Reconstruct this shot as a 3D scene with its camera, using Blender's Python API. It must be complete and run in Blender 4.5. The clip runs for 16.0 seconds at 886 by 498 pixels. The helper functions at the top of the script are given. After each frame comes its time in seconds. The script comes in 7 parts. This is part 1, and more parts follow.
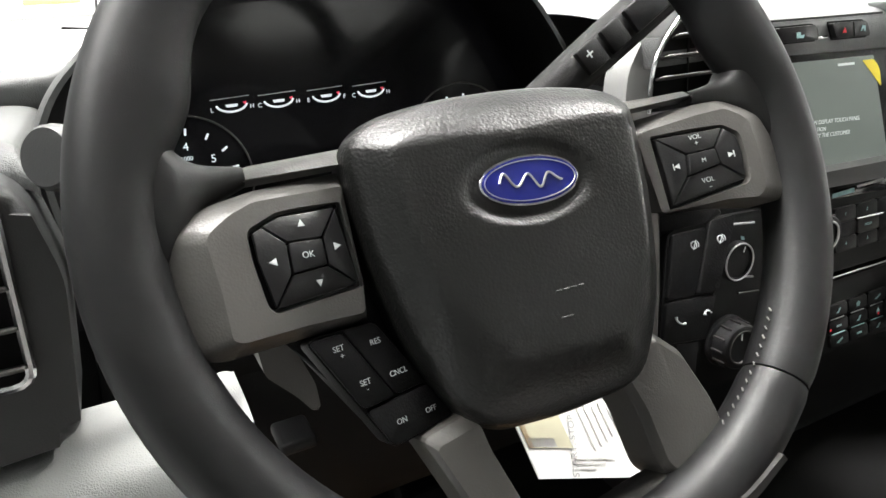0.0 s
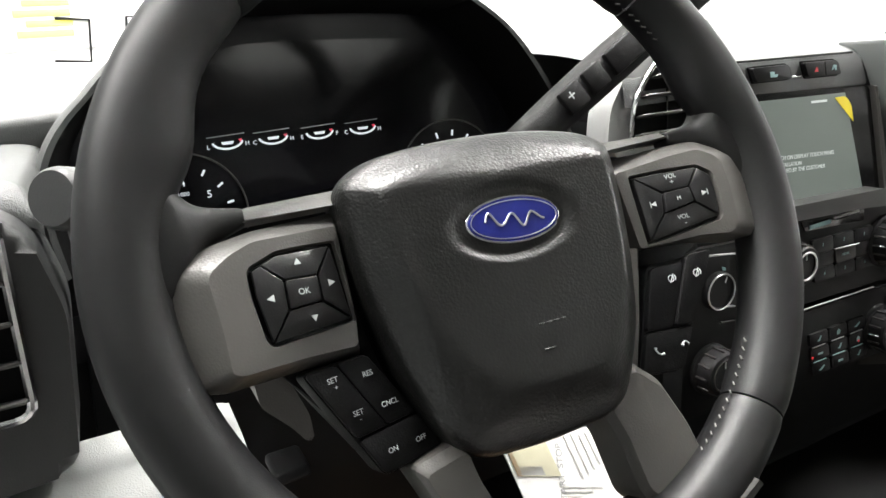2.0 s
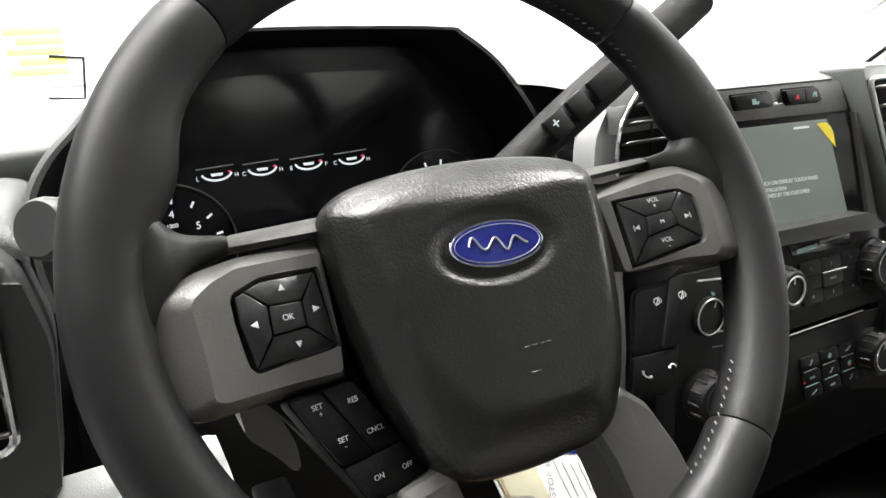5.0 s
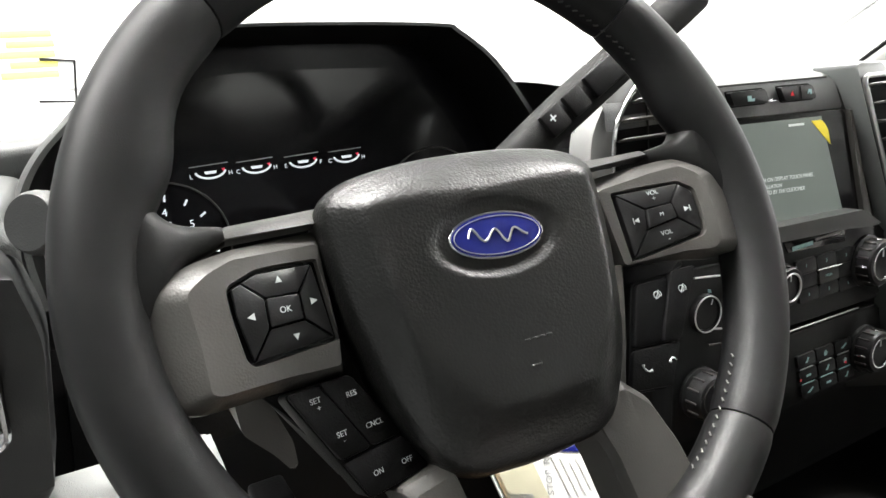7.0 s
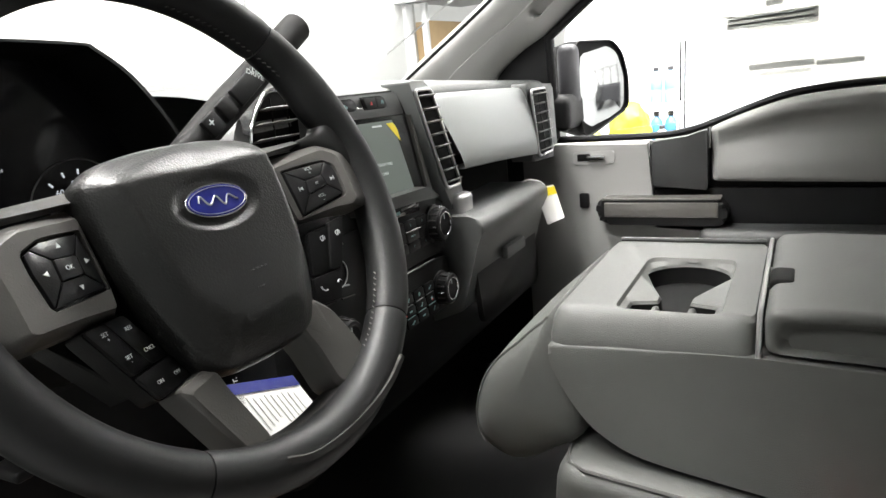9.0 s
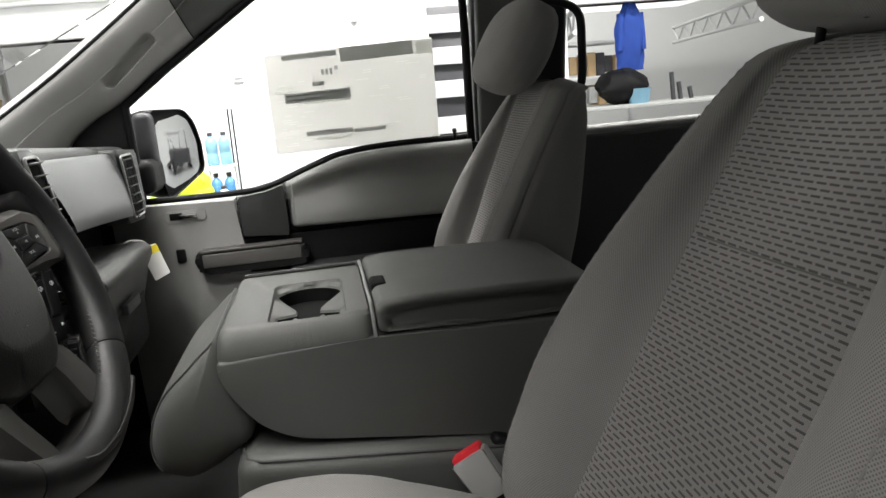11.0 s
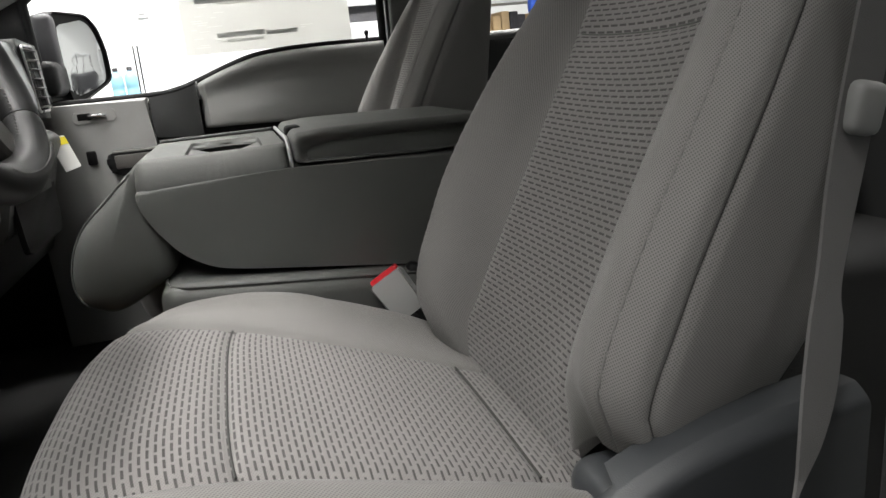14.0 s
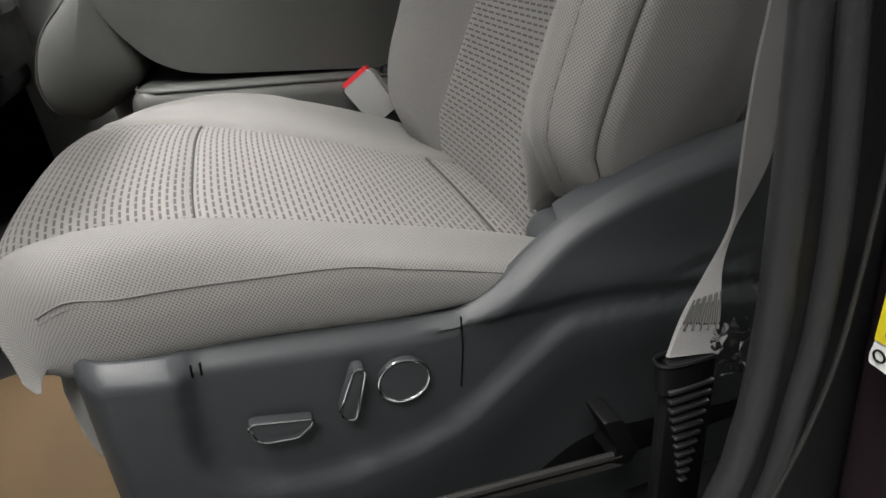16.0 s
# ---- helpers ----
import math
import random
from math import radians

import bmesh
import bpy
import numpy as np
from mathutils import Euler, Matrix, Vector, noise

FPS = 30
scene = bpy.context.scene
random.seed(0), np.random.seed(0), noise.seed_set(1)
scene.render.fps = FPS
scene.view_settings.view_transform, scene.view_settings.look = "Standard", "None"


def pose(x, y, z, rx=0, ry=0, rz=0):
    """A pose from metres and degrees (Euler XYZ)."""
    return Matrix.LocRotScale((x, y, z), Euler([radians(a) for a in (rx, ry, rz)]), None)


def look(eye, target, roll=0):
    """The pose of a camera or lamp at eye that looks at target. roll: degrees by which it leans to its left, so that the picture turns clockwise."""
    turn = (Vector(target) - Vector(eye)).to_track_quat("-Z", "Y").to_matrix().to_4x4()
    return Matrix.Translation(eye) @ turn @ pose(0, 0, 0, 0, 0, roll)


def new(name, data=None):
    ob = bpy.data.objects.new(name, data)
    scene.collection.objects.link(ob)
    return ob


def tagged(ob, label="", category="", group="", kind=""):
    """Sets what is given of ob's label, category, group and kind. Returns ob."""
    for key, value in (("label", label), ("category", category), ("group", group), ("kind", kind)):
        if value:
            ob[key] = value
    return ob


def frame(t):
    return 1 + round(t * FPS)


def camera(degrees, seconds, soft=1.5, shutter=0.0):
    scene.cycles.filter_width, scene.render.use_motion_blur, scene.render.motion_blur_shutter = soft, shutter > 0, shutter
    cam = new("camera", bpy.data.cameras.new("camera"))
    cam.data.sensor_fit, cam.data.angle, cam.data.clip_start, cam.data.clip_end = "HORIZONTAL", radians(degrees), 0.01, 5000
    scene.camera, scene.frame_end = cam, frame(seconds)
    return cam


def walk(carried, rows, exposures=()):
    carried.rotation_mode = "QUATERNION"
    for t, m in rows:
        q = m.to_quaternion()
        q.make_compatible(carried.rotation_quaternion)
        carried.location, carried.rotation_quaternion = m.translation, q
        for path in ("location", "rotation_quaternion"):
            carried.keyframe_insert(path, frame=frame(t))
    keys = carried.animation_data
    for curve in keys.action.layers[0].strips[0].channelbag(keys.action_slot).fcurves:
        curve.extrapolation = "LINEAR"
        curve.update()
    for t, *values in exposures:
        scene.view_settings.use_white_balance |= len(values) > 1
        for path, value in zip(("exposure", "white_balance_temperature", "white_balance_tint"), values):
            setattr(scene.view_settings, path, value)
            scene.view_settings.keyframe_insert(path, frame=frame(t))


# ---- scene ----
cam = camera(66.0, 16.0)
PATH = [
    (0, (-0.178, -0.256, 1.381), (0.63, 1.468, 0.769), -4.7),
    (0.5, (-0.174, -0.263, 1.38), (0.643, 1.466, 0.794), -4.8),
    (1, (-0.175, -0.264, 1.38), (0.653, 1.464, 0.808), -4.8),
    (1.5, (-0.177, -0.267, 1.384), (0.661, 1.464, 0.835), -4.9),
    (2, (-0.183, -0.27, 1.389), (0.664, 1.461, 0.855), -4.7),
    (2.5, (-0.183, -0.272, 1.388), (0.671, 1.466, 0.887), -4.9),
    (3, (-0.182, -0.273, 1.388), (0.68, 1.467, 0.907), -4.9),
    (3.5, (-0.18, -0.274, 1.388), (0.685, 1.467, 0.921), -5.0),
    (4, (-0.181, -0.276, 1.389), (0.691, 1.465, 0.933), -5.1),
    (6.5, (-0.179, -0.27, 1.38), (0.713, 1.465, 0.94), -5.3),
    (7, (-0.182, -0.27, 1.38), (0.718, 1.462, 0.943), -5.3),
    (7.5, (-0.203, -0.276, 1.378), (0.713, 1.448, 0.941), -5.4),
    (8, (-0.229, -0.299, 1.376), (0.825, 1.338, 0.918), -5.4),
    (8.5, (-0.288, -0.317, 1.378), (1.125, 1.013, 0.892), -5.1),
    (9, (-0.33, -0.338, 1.379), (1.372, 0.587, 0.885), -5.7),
    (9.5, (-0.379, -0.333, 1.387), (1.492, 0.162, 0.882), -5.8),
    (10.1, (-0.435, -0.308, 1.402), (1.498, -0.254, 0.89), -5.5),
    (12.3, (-0.655, -0.23, 1.383), (1.249, -0.75, 1.057), -5.2),
    (12.5, (-0.647, -0.23, 1.35), (1.255, -0.759, 1.035), -5.3),
    (13, (-0.643, -0.23, 1.294), (1.251, -0.769, 0.946), -5.4),
    (13.5, (-0.648, -0.238, 1.257), (1.232, -0.769, 0.83), -5.6),
    (14, (-0.653, -0.239, 1.215), (1.204, -0.76, 0.685), -5.6),
    (14.5, (-0.658, -0.244, 1.168), (1.168, -0.734, 0.517), -6.2),
    (15, (-0.68, -0.256, 1.148), (1.097, -0.71, 0.351), -7.0),
    (15.5, (-0.696, -0.264, 1.137), (1.046, -0.703, 0.259), -7.8),
    (16, (-0.696, -0.26, 1.132), (1.037, -0.687, 0.228), -7.9),
]
EXPOSURES = [(0, 0.40), (7.5, 0.38), (9.0, 0.05), (10.2, -0.70), (12.3, -1.10), (13.0, -1.12), (14.0, -0.80), (15.0, -0.48), (16.0, -0.38)]
walk(cam, [(t, look(eye, target, roll)) for t, eye, target, roll in PATH], EXPOSURES)

# ---- world, light ----
world = bpy.data.worlds.new("hall_air")
scene.world = world
world.use_nodes = True
world.node_tree.nodes["Background"].inputs[0].default_value = (0.95, 0.98, 1.0, 1)
world.node_tree.nodes["Background"].inputs[1].default_value = 0.018


def area_lamp(name, m, sx, sy, watts, colour=(1, 0.98, 0.95)):
    data = bpy.data.lights.new(name, "AREA")
    data.shape, data.size, data.size_y, data.energy, data.color = "RECTANGLE", sx, sy, watts, colour
    ob = new(name, data)
    ob.matrix_world = m
    return ob


# ceiling tubes of the service hall; unseen strips added to brighten walls and van
for lx, ly, sx, sy, watts in ((-2.9, 0.9, 1.2, 2.4, 255), (-3.4, -6.5, 1.2, 3.6, 60), (-0.25, 0.85, 2.2, 0.8, 335), (3.5, -8.5, 1.2, 3.6, 850), (11.0, -4.5, 3.0, 6.0, 95)):
    area_lamp("hall_lamp", pose(lx, ly, 4.95 if lx < 10 else 2.70), sx, sy, watts)
for eye, aim, sx, watts in (((1.6, 3.2, 3.9), (1.6, 4.6, 1.6), 6.0, 290), ((7.4, 3.0, 4.2), (7.4, 4.5, 1.7), 4.0, 120), ((1.9, -0.4, 3.3), (3.05, -0.4, 1.4), 2.6, 560), ((5.9, -3.0, 4.7), (8.1, -3.0, 2.4), 11.0, 620), ((12.0, -3.0, 4.6), (16.0, -3.0, 2.4), 11.0, 380)):
    area_lamp("wall_fill", look(eye, aim), sx, 0.35, watts)

# ---- materials ----


def mat(name, colour, rough=0.5, metal=0.0, grain=0.0, scale=300.0, mottle=0.08, coat=0.0, spec=0.5, pebble=False):
    """A surface with two scales of variation: mottling in colour and roughness, and a fine grain as bump."""
    m = bpy.data.materials.new(name)
    m.use_nodes = True
    nt = m.node_tree
    b = nt.nodes["Principled BSDF"]
    b.inputs["Roughness"].default_value = rough
    b.inputs["Metallic"].default_value = metal
    b.inputs["Coat Weight"].default_value = coat
    b.inputs["Specular IOR Level"].default_value = spec
    tc = nt.nodes.new("ShaderNodeTexCoord")
    n1 = nt.nodes.new("ShaderNodeTexNoise")
    n1.inputs["Scale"].default_value, n1.inputs["Detail"].default_value = 9.0, 5.0
    nt.links.new(tc.outputs["Object"], n1.inputs["Vector"])
    ramp = nt.nodes.new("ShaderNodeMix")
    ramp.data_type = "RGBA"
    c = Vector(colour)
    ramp.inputs[6].default_value = (*(c * (1 - mottle)), 1)
    ramp.inputs[7].default_value = (*(c * (1 + mottle)), 1)
    nt.links.new(n1.outputs["Fac"], ramp.inputs[0])
    nt.links.new(ramp.outputs[2], b.inputs["Base Color"])
    mr = nt.nodes.new("ShaderNodeMapRange")
    mr.inputs["To Min"].default_value, mr.inputs["To Max"].default_value = max(0.02, rough - 0.07), min(1, rough + 0.07)
    nt.links.new(n1.outputs["Fac"], mr.inputs["Value"])
    nt.links.new(mr.outputs[0], b.inputs["Roughness"])
    if grain:
        v = nt.nodes.new("ShaderNodeTexVoronoi")
        v.inputs["Scale"].default_value = scale
        nt.links.new(tc.outputs["Object"], v.inputs["Vector"])
        if pebble:
            # leather pebbles: cells with bent borders
            v.feature = "SMOOTH_F1"
            v.inputs["Smoothness"].default_value = 0.35
            bend = nt.nodes.new("ShaderNodeTexNoise")
            bend.inputs["Scale"].default_value, bend.inputs["Detail"].default_value = scale * 0.8, 2.0
            nt.links.new(tc.outputs["Object"], bend.inputs["Vector"])
            push = nt.nodes.new("ShaderNodeVectorMath")
            push.operation = "MULTIPLY_ADD"
            push.inputs[1].default_value = (1.1 / scale,) * 3
            nt.links.new(bend.outputs["Color"], push.inputs[0])
            nt.links.new(tc.outputs["Object"], push.inputs[2])
            nt.links.new(push.outputs[0], v.inputs["Vector"])
        bump = nt.nodes.new("ShaderNodeBump")
        bump.invert = pebble
        bump.inputs["Strength"].default_value, bump.inputs["Distance"].default_value = grain, 0.0006
        nt.links.new(v.outputs["Distance"], bump.inputs["Height"])
        nt.links.new(bump.outputs[0], b.inputs["Normal"])
    return m


def cloth(name, light, dark, weave=900.0):
    """Plain woven seat cloth: fine crossing threads in colour and bump."""
    m = mat(name, light, 0.9, mottle=0.05, spec=0.25)
    nt = m.node_tree
    b = nt.nodes["Principled BSDF"]
    b.inputs["Sheen Weight"].default_value = 0.15
    tc = nt.nodes["Texture Coordinate"]
    w = []
    for turn in (45, -45):
        mp = nt.nodes.new("ShaderNodeMapping")
        mp.inputs["Rotation"].default_value = (0, 0, radians(turn))
        nt.links.new(tc.outputs["UV"], mp.inputs["Vector"])
        wv = nt.nodes.new("ShaderNodeTexWave")
        wv.inputs["Scale"].default_value = weave / 6.283
        wv.inputs["Distortion"].default_value = 0.4
        wv.inputs["Detail Scale"].default_value = 2.0
        nt.links.new(mp.outputs[0], wv.inputs["Vector"])
        w.append(wv)
    mul = nt.nodes.new("ShaderNodeMath")
    mul.operation = "MULTIPLY"
    nt.links.new(w[0].outputs["Fac"], mul.inputs[0])
    nt.links.new(w[1].outputs["Fac"], mul.inputs[1])
    old = b.inputs["Base Color"].links[0].from_socket
    mx = nt.nodes.new("ShaderNodeMix")
    mx.data_type = "RGBA"
    mx.inputs[7].default_value = (*dark, 1)
    nt.links.new(old, mx.inputs[6])
    sc_ = nt.nodes.new("ShaderNodeMath")
    sc_.operation = "MULTIPLY"
    sc_.inputs[1].default_value = 0.95
    nt.links.new(mul.outputs[0], sc_.inputs[0])
    nt.links.new(sc_.outputs[0], mx.inputs[0])
    nt.links.new(mx.outputs[2], b.inputs["Base Color"])
    bump = nt.nodes.new("ShaderNodeBump")
    bump.invert = True
    bump.inputs["Strength"].default_value, bump.inputs["Distance"].default_value = 0.35, 0.0008
    nt.links.new(mul.outputs[0], bump.inputs["Height"])
    nt.links.new(bump.outputs[0], b.inputs["Normal"])
    return m


def dash_cloth(name, light, dark, long_axis="y", pitch=0.0063, length=0.0165):
    """Seat insert cloth with rows of short dark stitches in brick order."""
    m = cloth(name, light, tuple(0.75 * v for v in light), 1100)
    nt = m.node_tree
    b = nt.nodes["Principled BSDF"]
    tc = nt.nodes["Texture Coordinate"]
    sep = nt.nodes.new("ShaderNodeSeparateXYZ")
    nt.links.new(tc.outputs["UV"], sep.inputs[0])
    comb = nt.nodes.new("ShaderNodeCombineXYZ")
    nt.links.new(sep.outputs[0], comb.inputs[0])
    nt.links.new(sep.outputs[1], comb.inputs[1])
    br = nt.nodes.new("ShaderNodeTexBrick")
    br.inputs["Scale"].default_value = 1.0
    br.inputs["Brick Width"].default_value = length
    br.inputs["Row Height"].default_value = pitch
    br.inputs["Mortar Size"].default_value = 0.0023
    br.inputs["Mortar Smooth"].default_value = 0.25
    br.offset = 0.5
    nt.links.new(comb.outputs[0], br.inputs["Vector"])
    old = b.inputs["Base Color"].links[0].from_socket
    mx = nt.nodes.new("ShaderNodeMix")
    mx.data_type = "RGBA"
    mx.inputs[6].default_value = (*dark, 1)
    nt.links.new(br.outputs["Fac"], mx.inputs[0])
    nt.links.new(old, mx.inputs[7])
    nt.links.new(mx.outputs[2], b.inputs["Base Color"])
    bump = nt.nodes.new("ShaderNodeBump")
    bump.inputs["Strength"].default_value, bump.inputs["Distance"].default_value = 0.6, 0.0012
    nt.links.new(br.outputs["Fac"], bump.inputs["Height"])
    nt.links.new(b.inputs["Normal"].links[0].from_socket, bump.inputs["Normal"])
    nt.links.new(bump.outputs[0], b.inputs["Normal"])
    return m


def glow(name, colour, strength):
    m = bpy.data.materials.new(name)
    m.use_nodes = True
    b = m.node_tree.nodes["Principled BSDF"]
    b.inputs["Base Color"].default_value = (*(0.5 * Vector(colour)), 1)
    b.inputs["Emission Color"].default_value = (*colour, 1)
    b.inputs["Emission Strength"].default_value = strength
    return m


def glass(name, tint=(1, 1, 1), rough=0.0):
    m = bpy.data.materials.new(name)
    m.use_nodes = True
    b = m.node_tree.nodes["Principled BSDF"]
    b.inputs["Base Color"].default_value = (*tint, 1)
    b.inputs["Transmission Weight"].default_value = 1.0
    b.inputs["Roughness"].default_value = rough
    b.inputs["IOR"].default_value = 1.1
    return m


M_LEATHER = mat("black_leather", (0.0098, 0.0098, 0.0101), 0.46, grain=0.06, scale=1500, mottle=0.12, spec=0.27)
M_PAD = mat("grained_black_vinyl", (0.0068, 0.0069, 0.0066), 0.31, grain=0.32, scale=680, mottle=0.15, spec=0.6, pebble=True)
M_TRIM = mat("charcoal_satin_plastic", (0.070, 0.067, 0.063), 0.36, grain=0.15, scale=900, mottle=0.1)
M_FASCIA = mat("dark_satin_fascia", (0.035, 0.036, 0.036), 0.4, grain=0.15, scale=900, mottle=0.1)
M_BLACK = mat("black_plastic", (0.0062, 0.0062, 0.0066), 0.48, grain=0.2, scale=900, spec=0.18)
M_KEY = mat("satin_black_key", (0.010, 0.010, 0.0105), 0.30, grain=0.1, scale=900, spec=0.5)
M_LEVER = mat("matt_black_plastic", (0.007, 0.007, 0.007), 0.65, grain=0.2, scale=900, spec=0.12)
M_TRIMDK = mat("dark_satin_trim", (0.022, 0.021, 0.020), 0.5, grain=0.15, scale=900, mottle=0.1, spec=0.25)
M_GLOSS = mat("gloss_black_plastic", (0.008, 0.008, 0.009), 0.12, mottle=0.3)
M_DASH = mat("dark_grey_grained_dash", (0.060, 0.063, 0.062), 0.48, grain=0.5, scale=1000, mottle=0.1)
M_DASHLOW = mat("mid_grey_grained_dash", (0.060, 0.062, 0.061), 0.36, grain=0.5, scale=1000, mottle=0.1)
# black fascia, set darker still to hold the shade low on the stack
M_FASCIADK = mat("shaded_black_fascia", (0.006, 0.0062, 0.0062), 0.5, grain=0.15, scale=900, mottle=0.1, spec=0.16)
M_VENTCHEEK = mat("satin_grey_cheek", (0.30, 0.305, 0.30), 0.38, metal=0.3, mottle=0.05)
M_PANEL = mat("brushed_grey_panel", (0.20, 0.21, 0.208), 0.38, metal=0.25, mottle=0.06)
M_KNEE = mat("light_grey_grained_dash", (0.30, 0.31, 0.30), 0.5, grain=0.5, scale=1000, mottle=0.08)
M_CHROME = mat("chrome", (0.75, 0.75, 0.76), 0.12, metal=1.0, mottle=0.04)
M_SATIN = mat("satin_silver", (0.5, 0.5, 0.5), 0.3, metal=0.9, mottle=0.05)
M_BLUE = mat("blue_enamel", (0.010, 0.014, 0.13), 0.15, coat=0.6, mottle=0.15)
M_INK = mat("white_print", (0.50, 0.53, 0.53), 0.6)
M_INK_DIM = mat("teal_grey_print", (0.20, 0.33, 0.33), 0.6)


def backlit(name, colour):
    """Thin paper, or ink on it, that lets half of the light through."""
    m = mat(name, colour, 0.8, mottle=0.03)
    nt = m.node_tree
    thin, mix = nt.nodes.new("ShaderNodeBsdfTranslucent"), nt.nodes.new("ShaderNodeMixShader")
    thin.inputs[0].default_value = (*colour, 1)
    mix.inputs[0].default_value = 0.55
    nt.links.new(nt.nodes["Principled BSDF"].outputs[0], mix.inputs[1])
    nt.links.new(thin.outputs[0], mix.inputs[2])
    nt.links.new(mix.outputs[0], nt.nodes["Material Output"].inputs[0])
    return m


M_PAPER = mat("white_paper", (0.78, 0.78, 0.76), 0.8, mottle=0.03)
M_SHEET = backlit("backlit_paper", (0.82, 0.82, 0.80))
M_PRINT = mat("grey_print_ink", (0.60, 0.60, 0.58), 0.8)
M_PRINTDK = mat("dark_print_ink", (0.36, 0.36, 0.36), 0.8)
M_SHEETINK = backlit("pale_sheet_ink", (0.93, 0.94, 0.92))
M_SHEETDK = backlit("grey_sheet_ink", (0.62, 0.63, 0.62))
M_YELLOW = mat("yellow_sticker", (0.75, 0.62, 0.02), 0.5)
M_NOTICE = mat("pale_yellow_marker", (0.80, 0.72, 0.14), 0.7)
M_RED = mat("red_plastic", (0.62, 0.02, 0.03), 0.35)
M_DOORGREY = mat("grey_door_plastic", (0.23, 0.23, 0.225), 0.6, grain=0.5, scale=1000, mottle=0.08)
M_DOORPAD = mat("grey_door_vinyl", (0.17, 0.172, 0.166), 0.6, grain=0.5, scale=1000, mottle=0.08)
M_DOORDARK = mat("charcoal_door_vinyl", (0.017, 0.0175, 0.0175), 0.5, grain=0.5, scale=1000)
M_VINYL = mat("grey_console_vinyl", (0.062, 0.064, 0.060), 0.55, grain=0.45, scale=1100, mottle=0.06)
M_HEAD = mat("pale_grey_headliner", (0.46, 0.455, 0.44), 0.95, grain=0.4, scale=700, mottle=0.05)
M_PILLAR = mat("grey_pillar_plastic", (0.31, 0.31, 0.30), 0.65, grain=0.4, scale=700, mottle=0.05)
M_CLOTH = cloth("grey_seat_cloth", (0.21, 0.204, 0.196), (0.082, 0.079, 0.076))
M_INSERT = dash_cloth("grey_dashed_seat_cloth", (0.225, 0.216, 0.210), (0.068, 0.065, 0.063))
M_SEAM = mat("dark_seam_thread", (0.05, 0.05, 0.048), 0.9)
M_CLOTHSEAM = mat("pale_grey_thread", (0.16, 0.155, 0.15), 0.9)
M_THREAD = mat("grey_thread", (0.11, 0.11, 0.105), 0.8)
M_SHIELD = mat("slate_grey_seat_plastic", (0.040, 0.043, 0.046), 0.42, grain=0.12, scale=900, mottle=0.08, spec=0.32)
M_BELT = mat("grey_belt_webbing", (0.15, 0.147, 0.145), 0.8, grain=0.5, scale=1200)
M_BUCKLE = mat("grey_buckle_plastic", (0.26, 0.26, 0.255), 0.5, mottle=0.05)
M_CARPET = mat("dark_carpet", (0.007, 0.007, 0.007), 0.95, grain=1.0, scale=900, mottle=0.3)
M_KRAFT = mat("brown_floor_paper", (0.10, 0.058, 0.023), 0.8, mottle=0.15)
M_RUBBER = mat("black_rubber", (0.0055, 0.0055, 0.006), 0.6, grain=0.2, scale=600, spec=0.18)
M_SEAL = mat("dark_grey_seal_rubber", (0.017, 0.017, 0.018), 0.45, grain=0.2, scale=600, spec=0.4)
M_PAINT = mat("dark_maroon_paint", (0.018, 0.010, 0.014), 0.2, coat=1.0, mottle=0.1)
M_GLASS = glass("clear_glass")
M_MIRROR = mat("mirror_glass", (0.85, 0.86, 0.87), 0.02, metal=1.0, mottle=0.01)
# near-black that puts the shade of holes, gaps and recesses into colour
M_HOLE = mat("recess_shade_black", (0.004, 0.004, 0.004), 0.8, spec=0.1)
M_SCREEN = glow("screen_grey_green", (0.16, 0.185, 0.165), 0.45)
M_SCREEN.node_tree.nodes["Principled BSDF"].inputs["Roughness"].default_value = 0.18
M_SCREENTXT = glow("screen_text", (0.5, 0.55, 0.52), 0.6)
M_CLUSTER = mat("cluster_lens", (0.0045, 0.0045, 0.0065), 0.22, mottle=0.2, spec=0.3)
M_GAUGE = glow("gauge_white", (0.9, 0.95, 1.0), 0.5)
M_GAUGERED = glow("gauge_red", (0.8, 0.05, 0.1), 0.5)
M_WALL = mat("white_hall_wall", (0.80, 0.81, 0.80), 0.8, mottle=0.03)
M_WALLGREY = mat("grey_bounce_cut_wall", (0.30, 0.31, 0.31), 0.8, mottle=0.06)
M_WHITEPAINT = mat("white_gloss_paint", (0.82, 0.83, 0.84), 0.3, coat=0.5, mottle=0.02)
M_FLOOR = mat("grey_epoxy_floor", (0.33, 0.34, 0.34), 0.3, mottle=0.15)
M_STEEL = mat("white_painted_steel", (0.75, 0.76, 0.76), 0.45, mottle=0.04)
M_GREYCAB = mat("grey_cabinet_paint", (0.42, 0.43, 0.42), 0.5, mottle=0.05)
M_CARD = mat("cardboard", (0.50, 0.36, 0.20), 0.85, mottle=0.12)
M_BLUECLOTH = mat("blue_work_cloth", (0.015, 0.055, 0.30), 0.85, mottle=0.3)
M_BLUEPLAST = mat("pale_blue_plastic", (0.20, 0.38, 0.50), 0.4, mottle=0.1)
M_BLUEJUG = mat("blue_plastic", (0.06, 0.20, 0.42), 0.4, mottle=0.1)
M_LIME = mat("lime_plastic", (0.50, 0.60, 0.03), 0.5, mottle=0.15)
M_DARKMIX = mat("dark_machine_paint", (0.05, 0.05, 0.055), 0.5, mottle=0.4)

# ---- mesh tools ----


